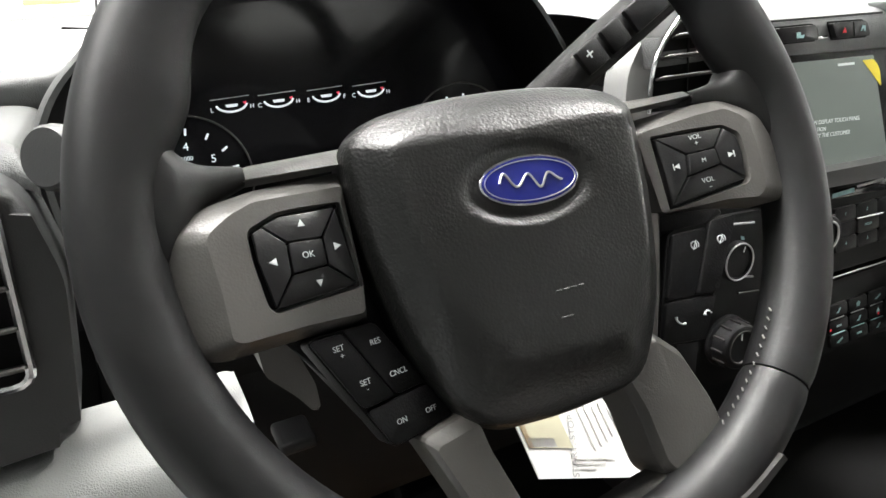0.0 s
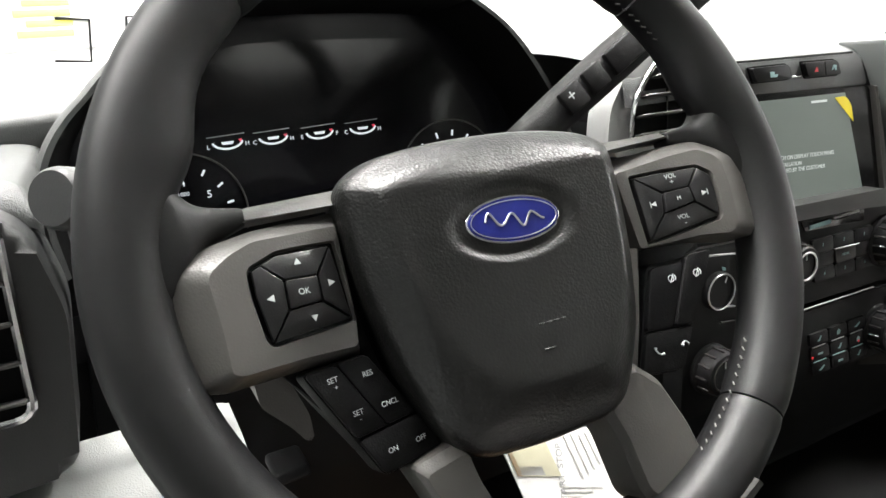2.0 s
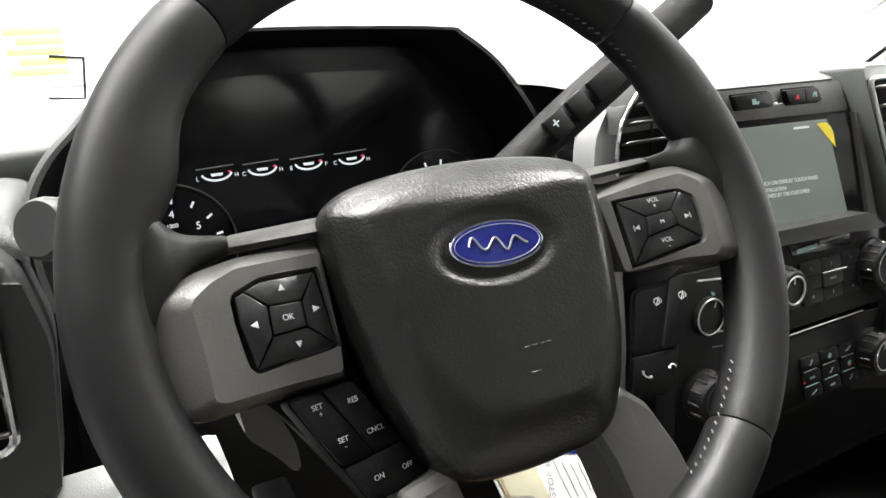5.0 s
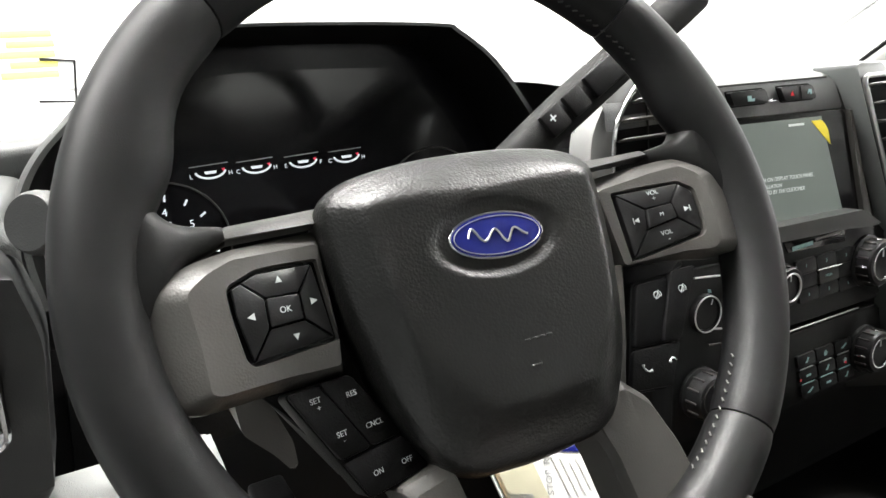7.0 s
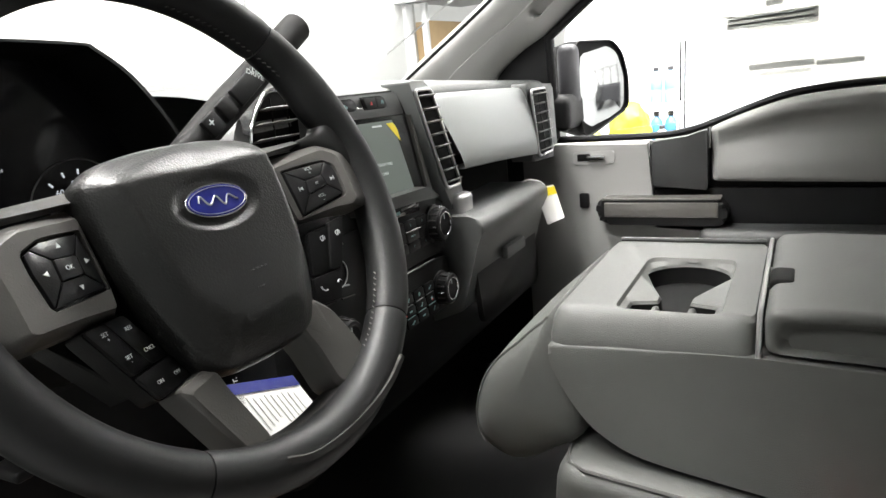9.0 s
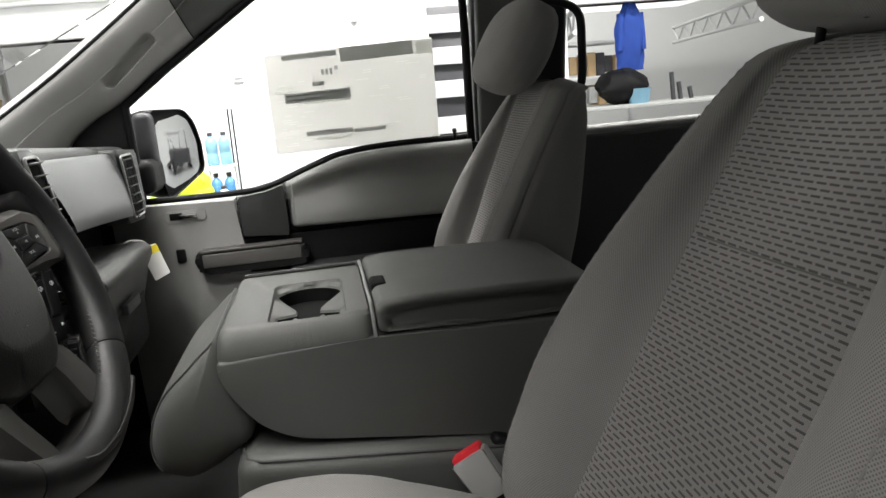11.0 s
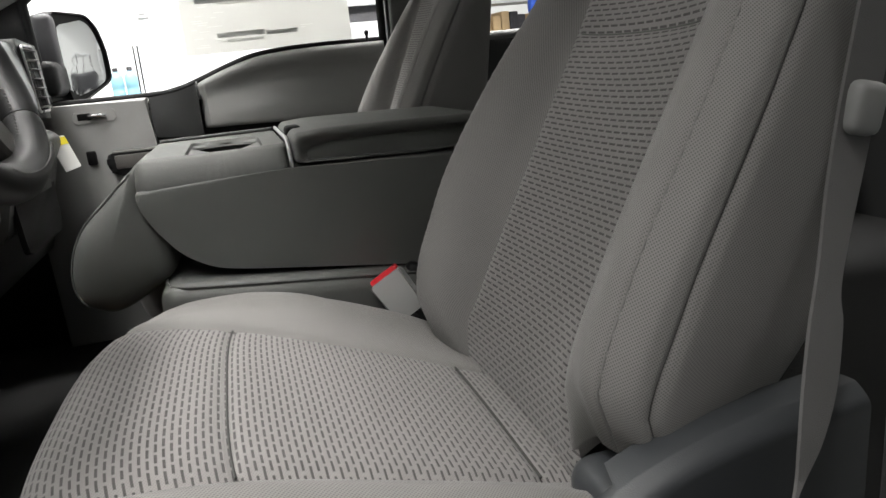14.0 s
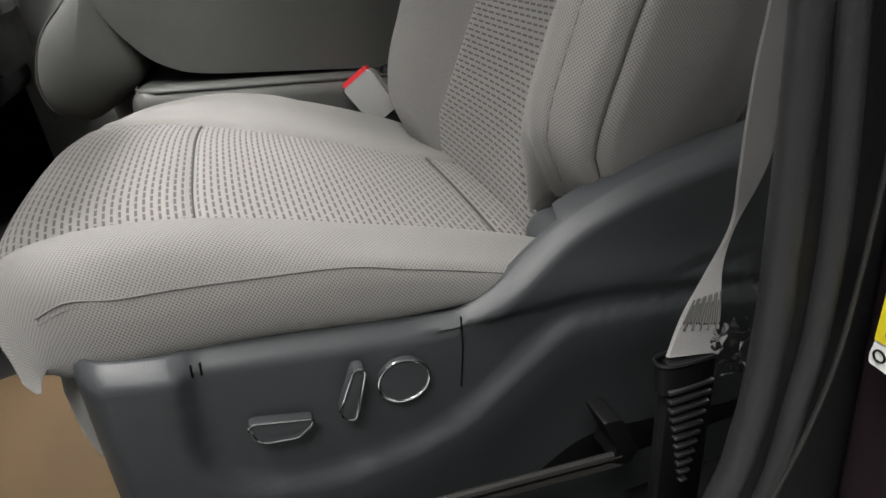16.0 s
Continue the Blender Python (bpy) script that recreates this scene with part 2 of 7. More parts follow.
def part(name, bm, material, parent=None, label="", angle=38, m=None):
    """Links a bmesh as one mesh object under a thing or a part."""
    me = bpy.data.meshes.new(name)
    bmesh.ops.recalc_face_normals(bm, faces=bm.faces[:])
    for f in bm.faces:
        f.smooth = True
    bm.to_mesh(me)
    bm.free()
    me.set_sharp_from_angle(angle=radians(angle))
    me.materials.append(material)
    ob = new(name, me)
    ob.parent = parent
    if m is not None:
        ob.matrix_basis = m
    if label:
        ob["label"] = label
    return ob


def thing(name, label, category, m=None, group="", kind=""):
    ob = new(name)
    ob.empty_display_size = 0.05
    if m is not None:
        ob.matrix_basis = m
    return tagged(ob, label, category, group, kind)


def rbox(c, s, r=0.004, seg=2, bm=None, m=None):
    """A box round c with sides s and rounded edges."""
    bm = bm or bmesh.new()
    t = Matrix.Translation(c) @ (m or Matrix()) @ Matrix.Diagonal((*s, 1))
    vs = bmesh.ops.create_cube(bm, size=1, matrix=t)["verts"]
    if r > 0:
        es = {e for v in vs for e in v.link_edges}
        bmesh.ops.bevel(bm, geom=list(es), offset=min(r, 0.49 * min(s)), segments=seg, affect="EDGES", profile=0.5)
    return bm


def prism(poly, h0, h1, r=0.0, seg=2, at=None, bm=None, both=False):
    """A plate with the outline poly in local x and y, from height h0 to h1, its upper rim rounded by r."""
    bm = bm or bmesh.new()
    at = at or Matrix()
    low = [bm.verts.new((x, y, h0)) for x, y in poly]
    high = [bm.verts.new((x, y, h1)) for x, y in poly]
    n = len(poly)
    top = bm.faces.new(high)
    bot = bm.faces.new(low[::-1])
    for i in range(n):
        bm.faces.new((low[i], low[(i + 1) % n], high[(i + 1) % n], high[i]))
    new_verts = low + high
    if r > 0:
        es = list(top.edges) + (list(bot.edges) if both else [])
        new_verts = set(new_verts) | {v for v in bmesh.ops.bevel(bm, geom=es, offset=r, segments=seg, affect="EDGES", profile=0.5, clamp_overlap=True)["verts"]}
    for v in set(new_verts):
        if v.is_valid:
            v.co = at @ v.co
    return bm


def round_poly(poly, r, seg=4):
    """The outline with its corners rounded."""
    out = []
    n = len(poly)
    for i in range(n):
        a, b, c = (Vector(poly[(i + k) % n]) for k in (-1, 0, 1))
        d = min(r, 0.45 * (a - b).length, 0.45 * (c - b).length)
        p, q = b + (a - b).normalized() * d, b + (c - b).normalized() * d
        for k in range(seg + 1):
            f = k / seg
            out.append(tuple((1 - f) ** 2 * p + 2 * f * (1 - f) * b + f * f * q))
    return out


def spline(pts, n, closed=False):
    """n + 1 points (n if closed) along a Catmull-Rom curve through pts."""
    pts = [Vector(p) for p in pts]
    m = len(pts)
    spans = m if closed else m - 1
    out = []
    for i in range(n if closed else n + 1):
        s = i / n * spans
        k = min(int(s), spans - 1)
        f = s - k
        g = (lambda j: pts[j % m]) if closed else (lambda j: pts[j] if 0 <= j < m else (2 * pts[0] - pts[1] if j < 0 else 2 * pts[-1] - pts[-2]))
        p0, p1, p2, p3 = g(k - 1), g(k), g(k + 1), g(k + 2)
        out.append(0.5 * (2 * p1 + (p2 - p0) * f + (2 * p0 - 5 * p1 + 4 * p2 - p3) * f * f + (3 * p1 - p0 - 3 * p2 + p3) * f ** 3))
    return out


def skin(rows, closed=False, cap=False, bm=None, uv=False):
    """A sheet of quads over rows of points."""
    bm = bm or bmesh.new()
    vs = [[bm.verts.new(p) for p in r] for r in rows]
    lay = bm.loops.layers.uv.verify() if uv else None
    n = len(rows[0])
    for i in range(len(rows) - 1):
        for j in range(n if closed else n - 1):
            k = (j + 1) % n
            q = (vs[i][j], vs[i][k], vs[i + 1][k], vs[i + 1][j])
            if len(set(q)) == 4:
                bm.faces.new(q)
    if cap:
        bm.faces.new(vs[0][::-1])
        bm.faces.new(vs[-1])
    return bm


def surf(ctrl, nu, nv, closed=False, cap=False, bm=None):
    """A smooth sheet through a grid of control points: rows are joined along u, closed means each row is a ring."""
    rings = [spline(r, nv, closed) for r in ctrl]
    cols = [spline([r[j] for r in rings], nu) for j in range(len(rings[0]))]
    return skin([[c[i] for c in cols] for i in range(nu + 1)], closed, cap, bm)


def tube(pts, r, n=8, closed=False, bm=None, r2=None):
    """A round bar along pts; r may be a function of 0..1."""
    bm = bm or bmesh.new()
    pts = [Vector(p) for p in pts]
    m = len(pts)
    rows = []
    side = None
    for i, p in enumerate(pts):
        d = (pts[(i + 1) % m] - pts[i - 1]) if closed or 0 < i < m - 1 else (pts[1] - pts[0] if i == 0 else pts[-1] - pts[-2])
        d.normalize()
        if side is None:
            side = d.orthogonal().normalized()
        side = (side - d * side.dot(d)).normalized()
        up = d.cross(side)
        rad = r(i / (m - 1)) if callable(r) else r
        rows.append([p + (side * math.cos(a) + up * math.sin(a) * (r2 or 1)) * rad for a in (2 * math.pi * k / n for k in range(n))])
    if closed:
        rows.append(rows[0])
        vs = [[bm.verts.new(q) for q in row] for row in rows[:-1]]
        for i in range(m):
            for k in range(n):
                bm.faces.new((vs[i][k], vs[i][(k + 1) % n], vs[(i + 1) % m][(k + 1) % n], vs[(i + 1) % m][k]))
        return bm
    return skin(rows, True, True, bm)


def lathe(profile, n=24, m=None, bm=None):
    """A turned body about local z: profile of (radius, height)."""
    bm = bm or bmesh.new()
    m = m or Matrix()
    rows = [[m @ Vector((r * math.cos(2 * math.pi * k / n), r * math.sin(2 * math.pi * k / n), z)) for k in range(n)] for r, z in profile]
    return skin(rows, True, True, bm)


def text_part(words, size, m, material, parent, name="lettering", spread=1.0):
    """Words as flat raised letters, turned into a mesh."""
    cu = bpy.data.curves.new("words", "FONT")
    cu.body, cu.size, cu.align_x, cu.align_y, cu.extrude = words, size, "CENTER", "CENTER", 0.0001
    tmp = bpy.data.objects.new("words", cu)
    scene.collection.objects.link(tmp)
    dg = bpy.context.evaluated_depsgraph_get()
    me = bpy.data.meshes.new_from_object(tmp.evaluated_get(dg))
    bpy.data.objects.remove(tmp)
    bpy.data.curves.remove(cu)
    me.materials.clear()
    me.materials.append(material)
    ob = new(name, me)
    ob.parent = parent
    ob.matrix_basis = m
    return ob


# ---- truck cab shell ----
FLOOR_Z = 0.60
truck = thing("truck_cab", "dark maroon pickup truck cab with grey trim, driver door open", "truck", kind="structure")


def beam(pts, w, d, n=14):
    """A pillar with a rounded box section along pts; w across x, d across y."""
    rows = []
    for p in spline(pts, n):
        ring = round_poly([(-w / 2, -d / 2), (w / 2, -d / 2), (w / 2, d / 2), (-w / 2, d / 2)], 0.3 * min(w, d), 3)
        rows.append([p + Vector((a, b, 0)) for a, b in ring])
    return skin(rows, True, True)


def lerp(table, t):
    """Smooth value at t from rows of (t, value)."""
    if t <= table[0][0]:
        return table[0][1]
    if t >= table[-1][0]:
        return table[-1][1]
    for k in range(len(table) - 1):
        (a, u), (b, v) = table[k], table[k + 1]
        if t <= b:
            f, w = (t - a) / (b - a), b - a
            m0 = (v - table[k - 1][1]) / (b - table[k - 1][0]) * w if k else (v - u)
            m1 = (table[k + 2][1] - u) / (table[k + 2][0] - a) * w if k + 2 < len(table) else (v - u)
            return (2 * f ** 3 - 3 * f * f + 1) * u + (f ** 3 - 2 * f * f + f) * m0 + (3 * f * f - 2 * f ** 3) * v + (f ** 3 - f * f) * m1


def yz(x):
    """Local x, y, height to world y, z, x."""
    return Matrix.Translation((x, 0, 0)) @ Matrix(((0, 0, 1, 0), (1, 0, 0, 0), (0, 1, 0, 0), (0, 0, 0, 1)))


def yzflip(x):
    """As yz(), but height grows towards the driver."""
    return Matrix.Translation((x, 0, 0)) @ Matrix(((0, 0, -1, 0), (1, 0, 0, 0), (0, 1, 0, 0), (0, 0, 0, 1)))


def xz(y):
    """Local x, y, height to world x, z and backwards from y."""
    return Matrix.Translation((0, y, 0)) @ Matrix(((1, 0, 0, 0), (0, 0, -1, 0), (0, 1, 0, 0), (0, 0, 0, 1)))


part("floor_pan", rbox((0.42, -0.68, FLOOR_Z - 0.03), (1.80, 3.0, 0.06), 0.01), M_CARPET, truck)
part("firewall", rbox((0.42, 0.84, 0.95), (1.76, 0.06, 0.78), 0.01), M_BLACK, truck)
part("rear_wall", rbox((0.42, -2.19, 0.97), (1.8, 0.06, 0.86), 0.01), M_DOORDARK, truck)
part("kick_panel", rbox((1.27, 0.50, 0.92), (0.05, 0.62, 0.72), 0.01), M_BLACK, truck)
part("kick_panel", rbox((-0.43, 0.50, 0.92), (0.05, 0.62, 0.72), 0.01), M_BLACK, truck)
part("cowl", rbox((0.42, 0.97, 1.27), (1.8, 0.30, 0.10), 0.03), M_BLACK, truck)
part("roof", rbox((0.42, -1.18, 1.845), (1.50, 2.05, 0.05), 0.02), M_PAINT, truck)
part("headliner", rbox((0.42, -1.15, 1.80), (1.46, 2.0, 0.03), 0.012), M_HEAD, truck, "pale grey headliner")
part("header_rail", tube([(-0.28, -0.17, 1.80), (0.1, -0.13, 1.812), (0.42, -0.12, 1.815), (0.74, -0.13, 1.812), (1.10, -0.17, 1.80)], 0.035, 12), M_HEAD, truck)

# passenger window outline, from the front lower corner round to the rear
WIN = [(0.186, 1.205), (0.186, 1.30), (0.186, 1.436), (0.07, 1.520), (-0.153, 1.668), (-0.25, 1.703), (-0.353, 1.722), (-0.50, 1.734), (-0.62, 1.732), (-0.655, 1.71), (-0.660, 1.55), (-0.662, 1.27)]
part("window_seal", tube([(1.252 - 0.10 * max(0, z - 1.3), y, z) for y, z in WIN], 0.011, 10), M_RUBBER, truck)
# pillar trim and roof side: window edge and windscreen edge, from the dash up and back along the roof
PILLAR = [((1.225, 0.36, 1.300), (1.130, 0.60, 1.300)), ((1.222, 0.328, 1.345), (1.125, 0.515, 1.362)), ((1.222, 0.300, 1.377), (1.120, 0.44, 1.410)), ((1.226, 0.250, 1.414), (1.120, 0.36, 1.461)),
          ((1.236, 0.190, 1.446), (1.115, 0.286, 1.508)), ((1.230, 0.128, 1.491), (1.110, 0.207, 1.562)), ((1.226, 0.068, 1.531), (1.110, 0.128, 1.620)), ((1.222, 0.013, 1.567), (1.108, 0.047, 1.682)),
          ((1.217, -0.058, 1.612), (1.100, 0.012, 1.725)), ((1.211, -0.156, 1.670), (1.085, -0.07, 1.778)), ((1.206, -0.308, 1.712), (1.080, -0.25, 1.790)), ((1.204, -0.472, 1.735), (1.080, -0.46, 1.790)), ((1.203, -0.62, 1.739), (1.080, -0.62, 1.790))]
SLOT = (Vector((0.188, 1.4925)), Vector((0.086, 1.576)))
BAR = (Vector((0.200, 1.470)), Vector((0.068, 1.566)))


def seg_dist(p, a, b):
    f = max(0.0, min(1.0, (p - a).dot(b - a) / (b - a).length_squared))
    return (p - a.lerp(b, f)).length


low, high = spline([a for a, b in PILLAR], 260), spline([b for a, b in PILLAR], 260)
rows = []
for k in range(261):
    a, b = low[k], high[k]
    deep = 0.022 - 0.010 * max(0, min(1, (k - 150) / 60))
    prof = [a + Vector((0.03, 0, 0)), a + Vector((0.008, 0, 0))]
    for j in range(57):
        f = (j / 56) ** 1.15
        p = a.lerp(b, f)
        p.x -= deep * (1 - (2 * f - 1) ** 4) * (1 if f > 0.5 else 1.25)
        q = Vector((p.y, p.z))
        d, e = seg_dist(q, *SLOT), seg_dist(q, *BAR)
        into = max(0.0, min(1.0, (0.0145 - d) / 0.008))
        p.x += 0.026 * into * into * (3 - 2 * into) - 0.007 * math.exp(-(e / 0.010) ** 2) * (1 - into)
        prof.append(p)
    prof += [b + Vector((0.006, 0.006, 0.004)), b + Vector((0.06, 0.03, 0.02))]
    rows.append(prof)
part("a_pillar_trim", skin(rows[:158]), M_PILLAR, truck, "light grey A-pillar trim with a moulded grip")
# shade on the roof side is put into its colour, darker than the pillar
part("roof_side_trim", skin(rows[157:]), M_VINYL, truck, "roof side trim above the window, its shade set as charcoal")
part("pillar_joint", tube([0.5 * (p + q) + Vector((-0.0008, 0, 0)) for p, q in zip(rows[157][4:-3], rows[157][5:-2])], 0.0016, 5), M_RUBBER, truck)
part("windscreen_edge", tube([p + Vector((0.001, 0.003, 0.003)) for p in high[:175]], 0.0042, 6), M_RUBBER, truck, "black rubber windscreen edge")
part("sail_panel", prism([(0.18, 1.20), (0.18, 1.447), (0.26, 1.43), (0.36, 1.36), (0.46, 1.28), (0.46, 1.20)], 0, 0.02, 0.004, 2, yzflip(1.262)), M_BLACK, truck, "black mirror sail panel")
part("b_pillar", beam([(1.27, -0.80, 0.62), (1.27, -0.80, 1.25), (1.235, -0.80, 1.55), (1.165, -0.80, 1.82)], 0.09, 0.25), M_BLACK, truck, "black B-pillar trim")
part("b_pillar_cover", beam([(1.215, -0.735, 0.90), (1.215, -0.735, 1.25), (1.190, -0.735, 1.50), (1.135, -0.735, 1.78)], 0.03, 0.115), M_VINYL, truck, "grey B-pillar cover")
part("c_pillar", beam([(1.27, -1.95, 0.62), (1.27, -1.95, 1.25), (1.165, -1.95, 1.82)], 0.09, 0.4), M_BLACK, truck)
part("rear_door_panel", rbox((1.29, -1.38, 0.95), (0.08, 0.92, 0.63), 0.02), M_DOORDARK, truck, "charcoal rear door panel")
part("rear_door_armrest", rbox((1.235, -1.35, 1.02), (0.07, 0.5, 0.07), 0.02, 3), M_BLACK, truck)
part("rear_belt_trim", tube([(1.27, -0.92, 1.268), (1.27, -1.80, 1.272)], 0.016, 10), M_DOORGREY, truck, "grey sill trim")
part("roof_side_rear", rbox((1.15, -1.35, 1.775), (0.10, 1.3, 0.09), 0.03), M_BLACK, truck)
pane = part("rear_pane", rbox((1.285, -1.38, 1.50), (0.004, 0.95, 0.50), 0), M_GLASS, truck)
pane.visible_shadow = False
bar = thing("pillar_handle", "black grab handle on the B-pillar", "handle")
part("bar", tube(spline([(1.19, -0.86, 1.61), (1.175, -0.905, 1.60), (1.17, -0.945, 1.57), (1.17, -0.95, 1.50), (1.17, -0.945, 1.40), (1.20, -0.92, 1.36)], 24), 0.011, 10), M_BLACK, bar)

# ---- passenger door ----
pdoor = thing("front_passenger_door", "grey and black passenger door panel, shut", "door", kind="structure")
belt = [(0.19, 1.198), (-0.045, 1.198), (-0.12, 1.207), (-0.174, 1.224), (-0.25, 1.252), (-0.325, 1.273), (-0.45, 1.283), (-0.66, 1.285)]
part("door_shell", prism([(0.25, 0.60), (0.25, 1.18)] + [(y, z - 0.012) for y, z in belt] + [(-0.69, 1.27), (-0.69, 0.60)], 0, 0.08, 0.01, 2, yz(1.215)), M_BLACK, pdoor)
part("belt_seal", tube(spline([(1.262, y, z + 0.002) for y, z in belt], 40), 0.008, 8), M_RUBBER, pdoor)
lower = part("lower_panel", prism([(0.25, 0.60), (0.25, 1.19), (0.19, 1.197), (-0.045, 1.197), (-0.05, 1.00), (-0.66, 0.97), (-0.66, 0.60)], 0, 0.03, 0.006, 2, yzflip(1.215)), M_DOORGREY, pdoor, "grey lower door panel")
PAD_TOP = [(-0.655, 1.282), (-0.45, 1.280), (-0.325, 1.270), (-0.25, 1.250), (-0.19, 1.228), (-0.168, 1.218)]
rows = []
for k in range(61):
    y = -0.655 + 0.487 * k / 60
    lo, hi = 1.097 + 0.011 * k / 60, lerp(PAD_TOP, y)
    end = 0.035 * math.exp(-((y + 0.168) / 0.007) ** 2) + 0.035 * math.exp(-((y + 0.655) / 0.004) ** 2)
    wide = min(1.0, (-0.168 - y) / 0.14)
    prof = [(0.0, 1.216), (0.0, 1.188), (0.03, 1.179), (0.10, 1.176), (0.25, 1.176), (0.45, 1.178 + 0.010 * wide), (0.62, 1.180 + 0.018 * wide), (0.74, 1.179 + 0.014 * wide), (0.84, 1.178), (0.92, 1.177), (0.975, 1.184), (1.0, 1.200), (1.0, 1.216)]
    rows.append([Vector((min(1.216, p.x + end), y, lo + (hi - lo) * p.z)) for p in spline([(x, 0, f) for f, x in prof], 48)])
part("upper_pad", skin(rows), M_DOORPAD, pdoor, "grey vinyl upper door pad")
part("recess", prism([(-0.17, 1.09), (-0.655, 1.09), (-0.655, 0.98), (-0.05, 1.01), (-0.05, 1.09)], 0, 0.012, 0.004, 2, yzflip(1.213)), M_BLACK, pdoor)
part("bridge", prism(round_poly([(-0.05, 1.10), (-0.05, 1.196), (-0.12, 1.204), (-0.163, 1.217), (-0.163, 1.09)], 0.006), 0, 0.034, 0.012, 3, yzflip(1.213)), M_DOORDARK, pdoor, "dark bridge between panels")
part("chrome_edge", tube(spline([(1.180, -0.166, 1.222), (1.176, -0.167, 1.20), (1.176, -0.167, 1.18)], 8), 0.0025, 6), M_CHROME, pdoor)
part("chrome_edge", tube(spline([(1.183, -0.047, 1.197), (1.179, -0.047, 1.18), (1.179, -0.047, 1.165)], 8), 0.002, 6), M_CHROME, pdoor)
pull = prism(round_poly([(0.065, 1.075), (-0.19, 1.075), (-0.205, 1.06), (-0.205, 1.03), (-0.19, 1.02), (0.05, 1.02), (0.068, 1.04)], 0.012), 0, 0.045, 0.012, 3, yzflip(1.19))
part("pull_handle", pull, M_BLACK, pdoor, "dark pull handle")
part("handle_top", rbox((1.166, -0.07, 1.0765), (0.040, 0.245, 0.006), 0.003, 2), M_TRIM, pdoor, "satin grey top of the pull handle")
part("handle_face", rbox((1.1445, -0.07, 1.054), (0.006, 0.235, 0.032), 0.0025, 2), M_TRIM, pdoor, "satin grey face of the pull handle")
part("armrest", rbox((1.17, -0.40, 0.99), (0.09, 0.5, 0.05), 0.02, 4), M_DOORDARK, pdoor, "dark armrest")
cupr = part("release_bezel", prism(round_poly([(0.125, 1.150), (0.125, 1.178), (0.030, 1.180), (0.030, 1.152)], 0.008), 0, 0.003, 0.001, 1, yzflip(1.185)), M_DOORGREY, lower)
part("release_lever", rbox((1.178, 0.072, 1.166), (0.012, 0.042, 0.010), 0.004, 2), M_CHROME, cupr, "chrome inside release lever")
part("lever_recess", rbox((1.182, 0.10, 1.166), (0.004, 0.030, 0.016), 0.002), M_HOLE, cupr)
part("switch", rbox((1.182, 0.103, 1.068), (0.010, 0.022, 0.034), 0.004, 2), M_BLACK, lower, "black window switch")
part("map_pocket", rbox((1.17, -0.30, 0.76), (0.05, 0.6, 0.16), 0.02, 3), M_DOORGREY, pdoor)
part("lock_pin", lathe([(0.001, 0), (0.004, 0.0), (0.004, 0.018), (0.006, 0.022), (0.006, 0.028), (0.002, 0.031)], 12, Matrix.Translation((1.235, -0.615, 1.282))), M_BLACK, pdoor, "black lock pin")
pane = part("window_pane", prism([(y, z) for y, z in WIN], 0, 0.004, 0, at=yz(1.272)), M_GLASS, pdoor)
pane.visible_shadow = False

# price sheet taped inside the window
sheet = thing("window_sheet", "white printed price sheet taped inside the passenger window", "paper")
SY = lambda u: -0.153 - 0.427 * u
SZ = lambda u, v: (1.531 + 0.016 * u) * (1 - v) + (1.286 + 0.006 * u) * v
part("page", prism([(SY(0), SZ(0, 0)), (SY(1), SZ(1, 0)), (SY(1), SZ(1, 1)), (SY(0), SZ(0, 1))], 0, 0.001, 0, at=yzflip(1.266)), M_SHEET, sheet)


def print_bar(u0, u1, v0, v1, material):
    part("printed_bar", prism([(SY(u0), SZ(u0, v0)), (SY(u1), SZ(u1, v0)), (SY(u1), SZ(u1, v1)), (SY(u0), SZ(u0, v1))], 0, 0.0004, 0, at=yzflip(1.2645)), material, sheet)


for u0, u1, v0, v1, k in ((0.10, 0.42, 0.02, 0.07, 0), (0.44, 0.88, 0.0, 0.14, 0), (0.90, 0.995, 0.02, 0.15, 2), (0.32, 0.335, 0.19, 0.25, 1), (0.345, 0.36, 0.19, 0.25, 1), (0.37, 0.385, 0.19, 0.25, 1), (0.40, 0.42, 0.17, 0.21, 1), (0.03, 0.12, 0.37, 0.40, 2), (0.05, 0.15, 0.33, 0.35, 2), (0.26, 0.33, 0.31, 0.35, 1), (0.09, 0.48, 0.40, 0.50, 1), (0.10, 0.46, 0.42, 0.435, 0), (0.10, 0.46, 0.46, 0.475, 0), (0.18, 0.48, 0.50, 0.525, 2), (0.19, 0.47, 0.80, 0.85, 1), (0.25, 0.46, 0.87, 0.90, 2), (0.48, 0.67, 0.82, 0.86, 0)):
    print_bar(u0, u1, v0, v1, (M_SHEETDK, M_SHEETDK, M_SHEETINK)[k])
rnd = random.Random(5)
for k in range(34):
    u, v = rnd.choice((rnd.uniform(0.52, 0.92), rnd.uniform(0.04, 0.2))), 0.2 + 0.022 * k
    if v < 0.96:
        print_bar(u, min(0.97, u + rnd.uniform(0.03, 0.09)), v, v + 0.006, M_SHEETINK)

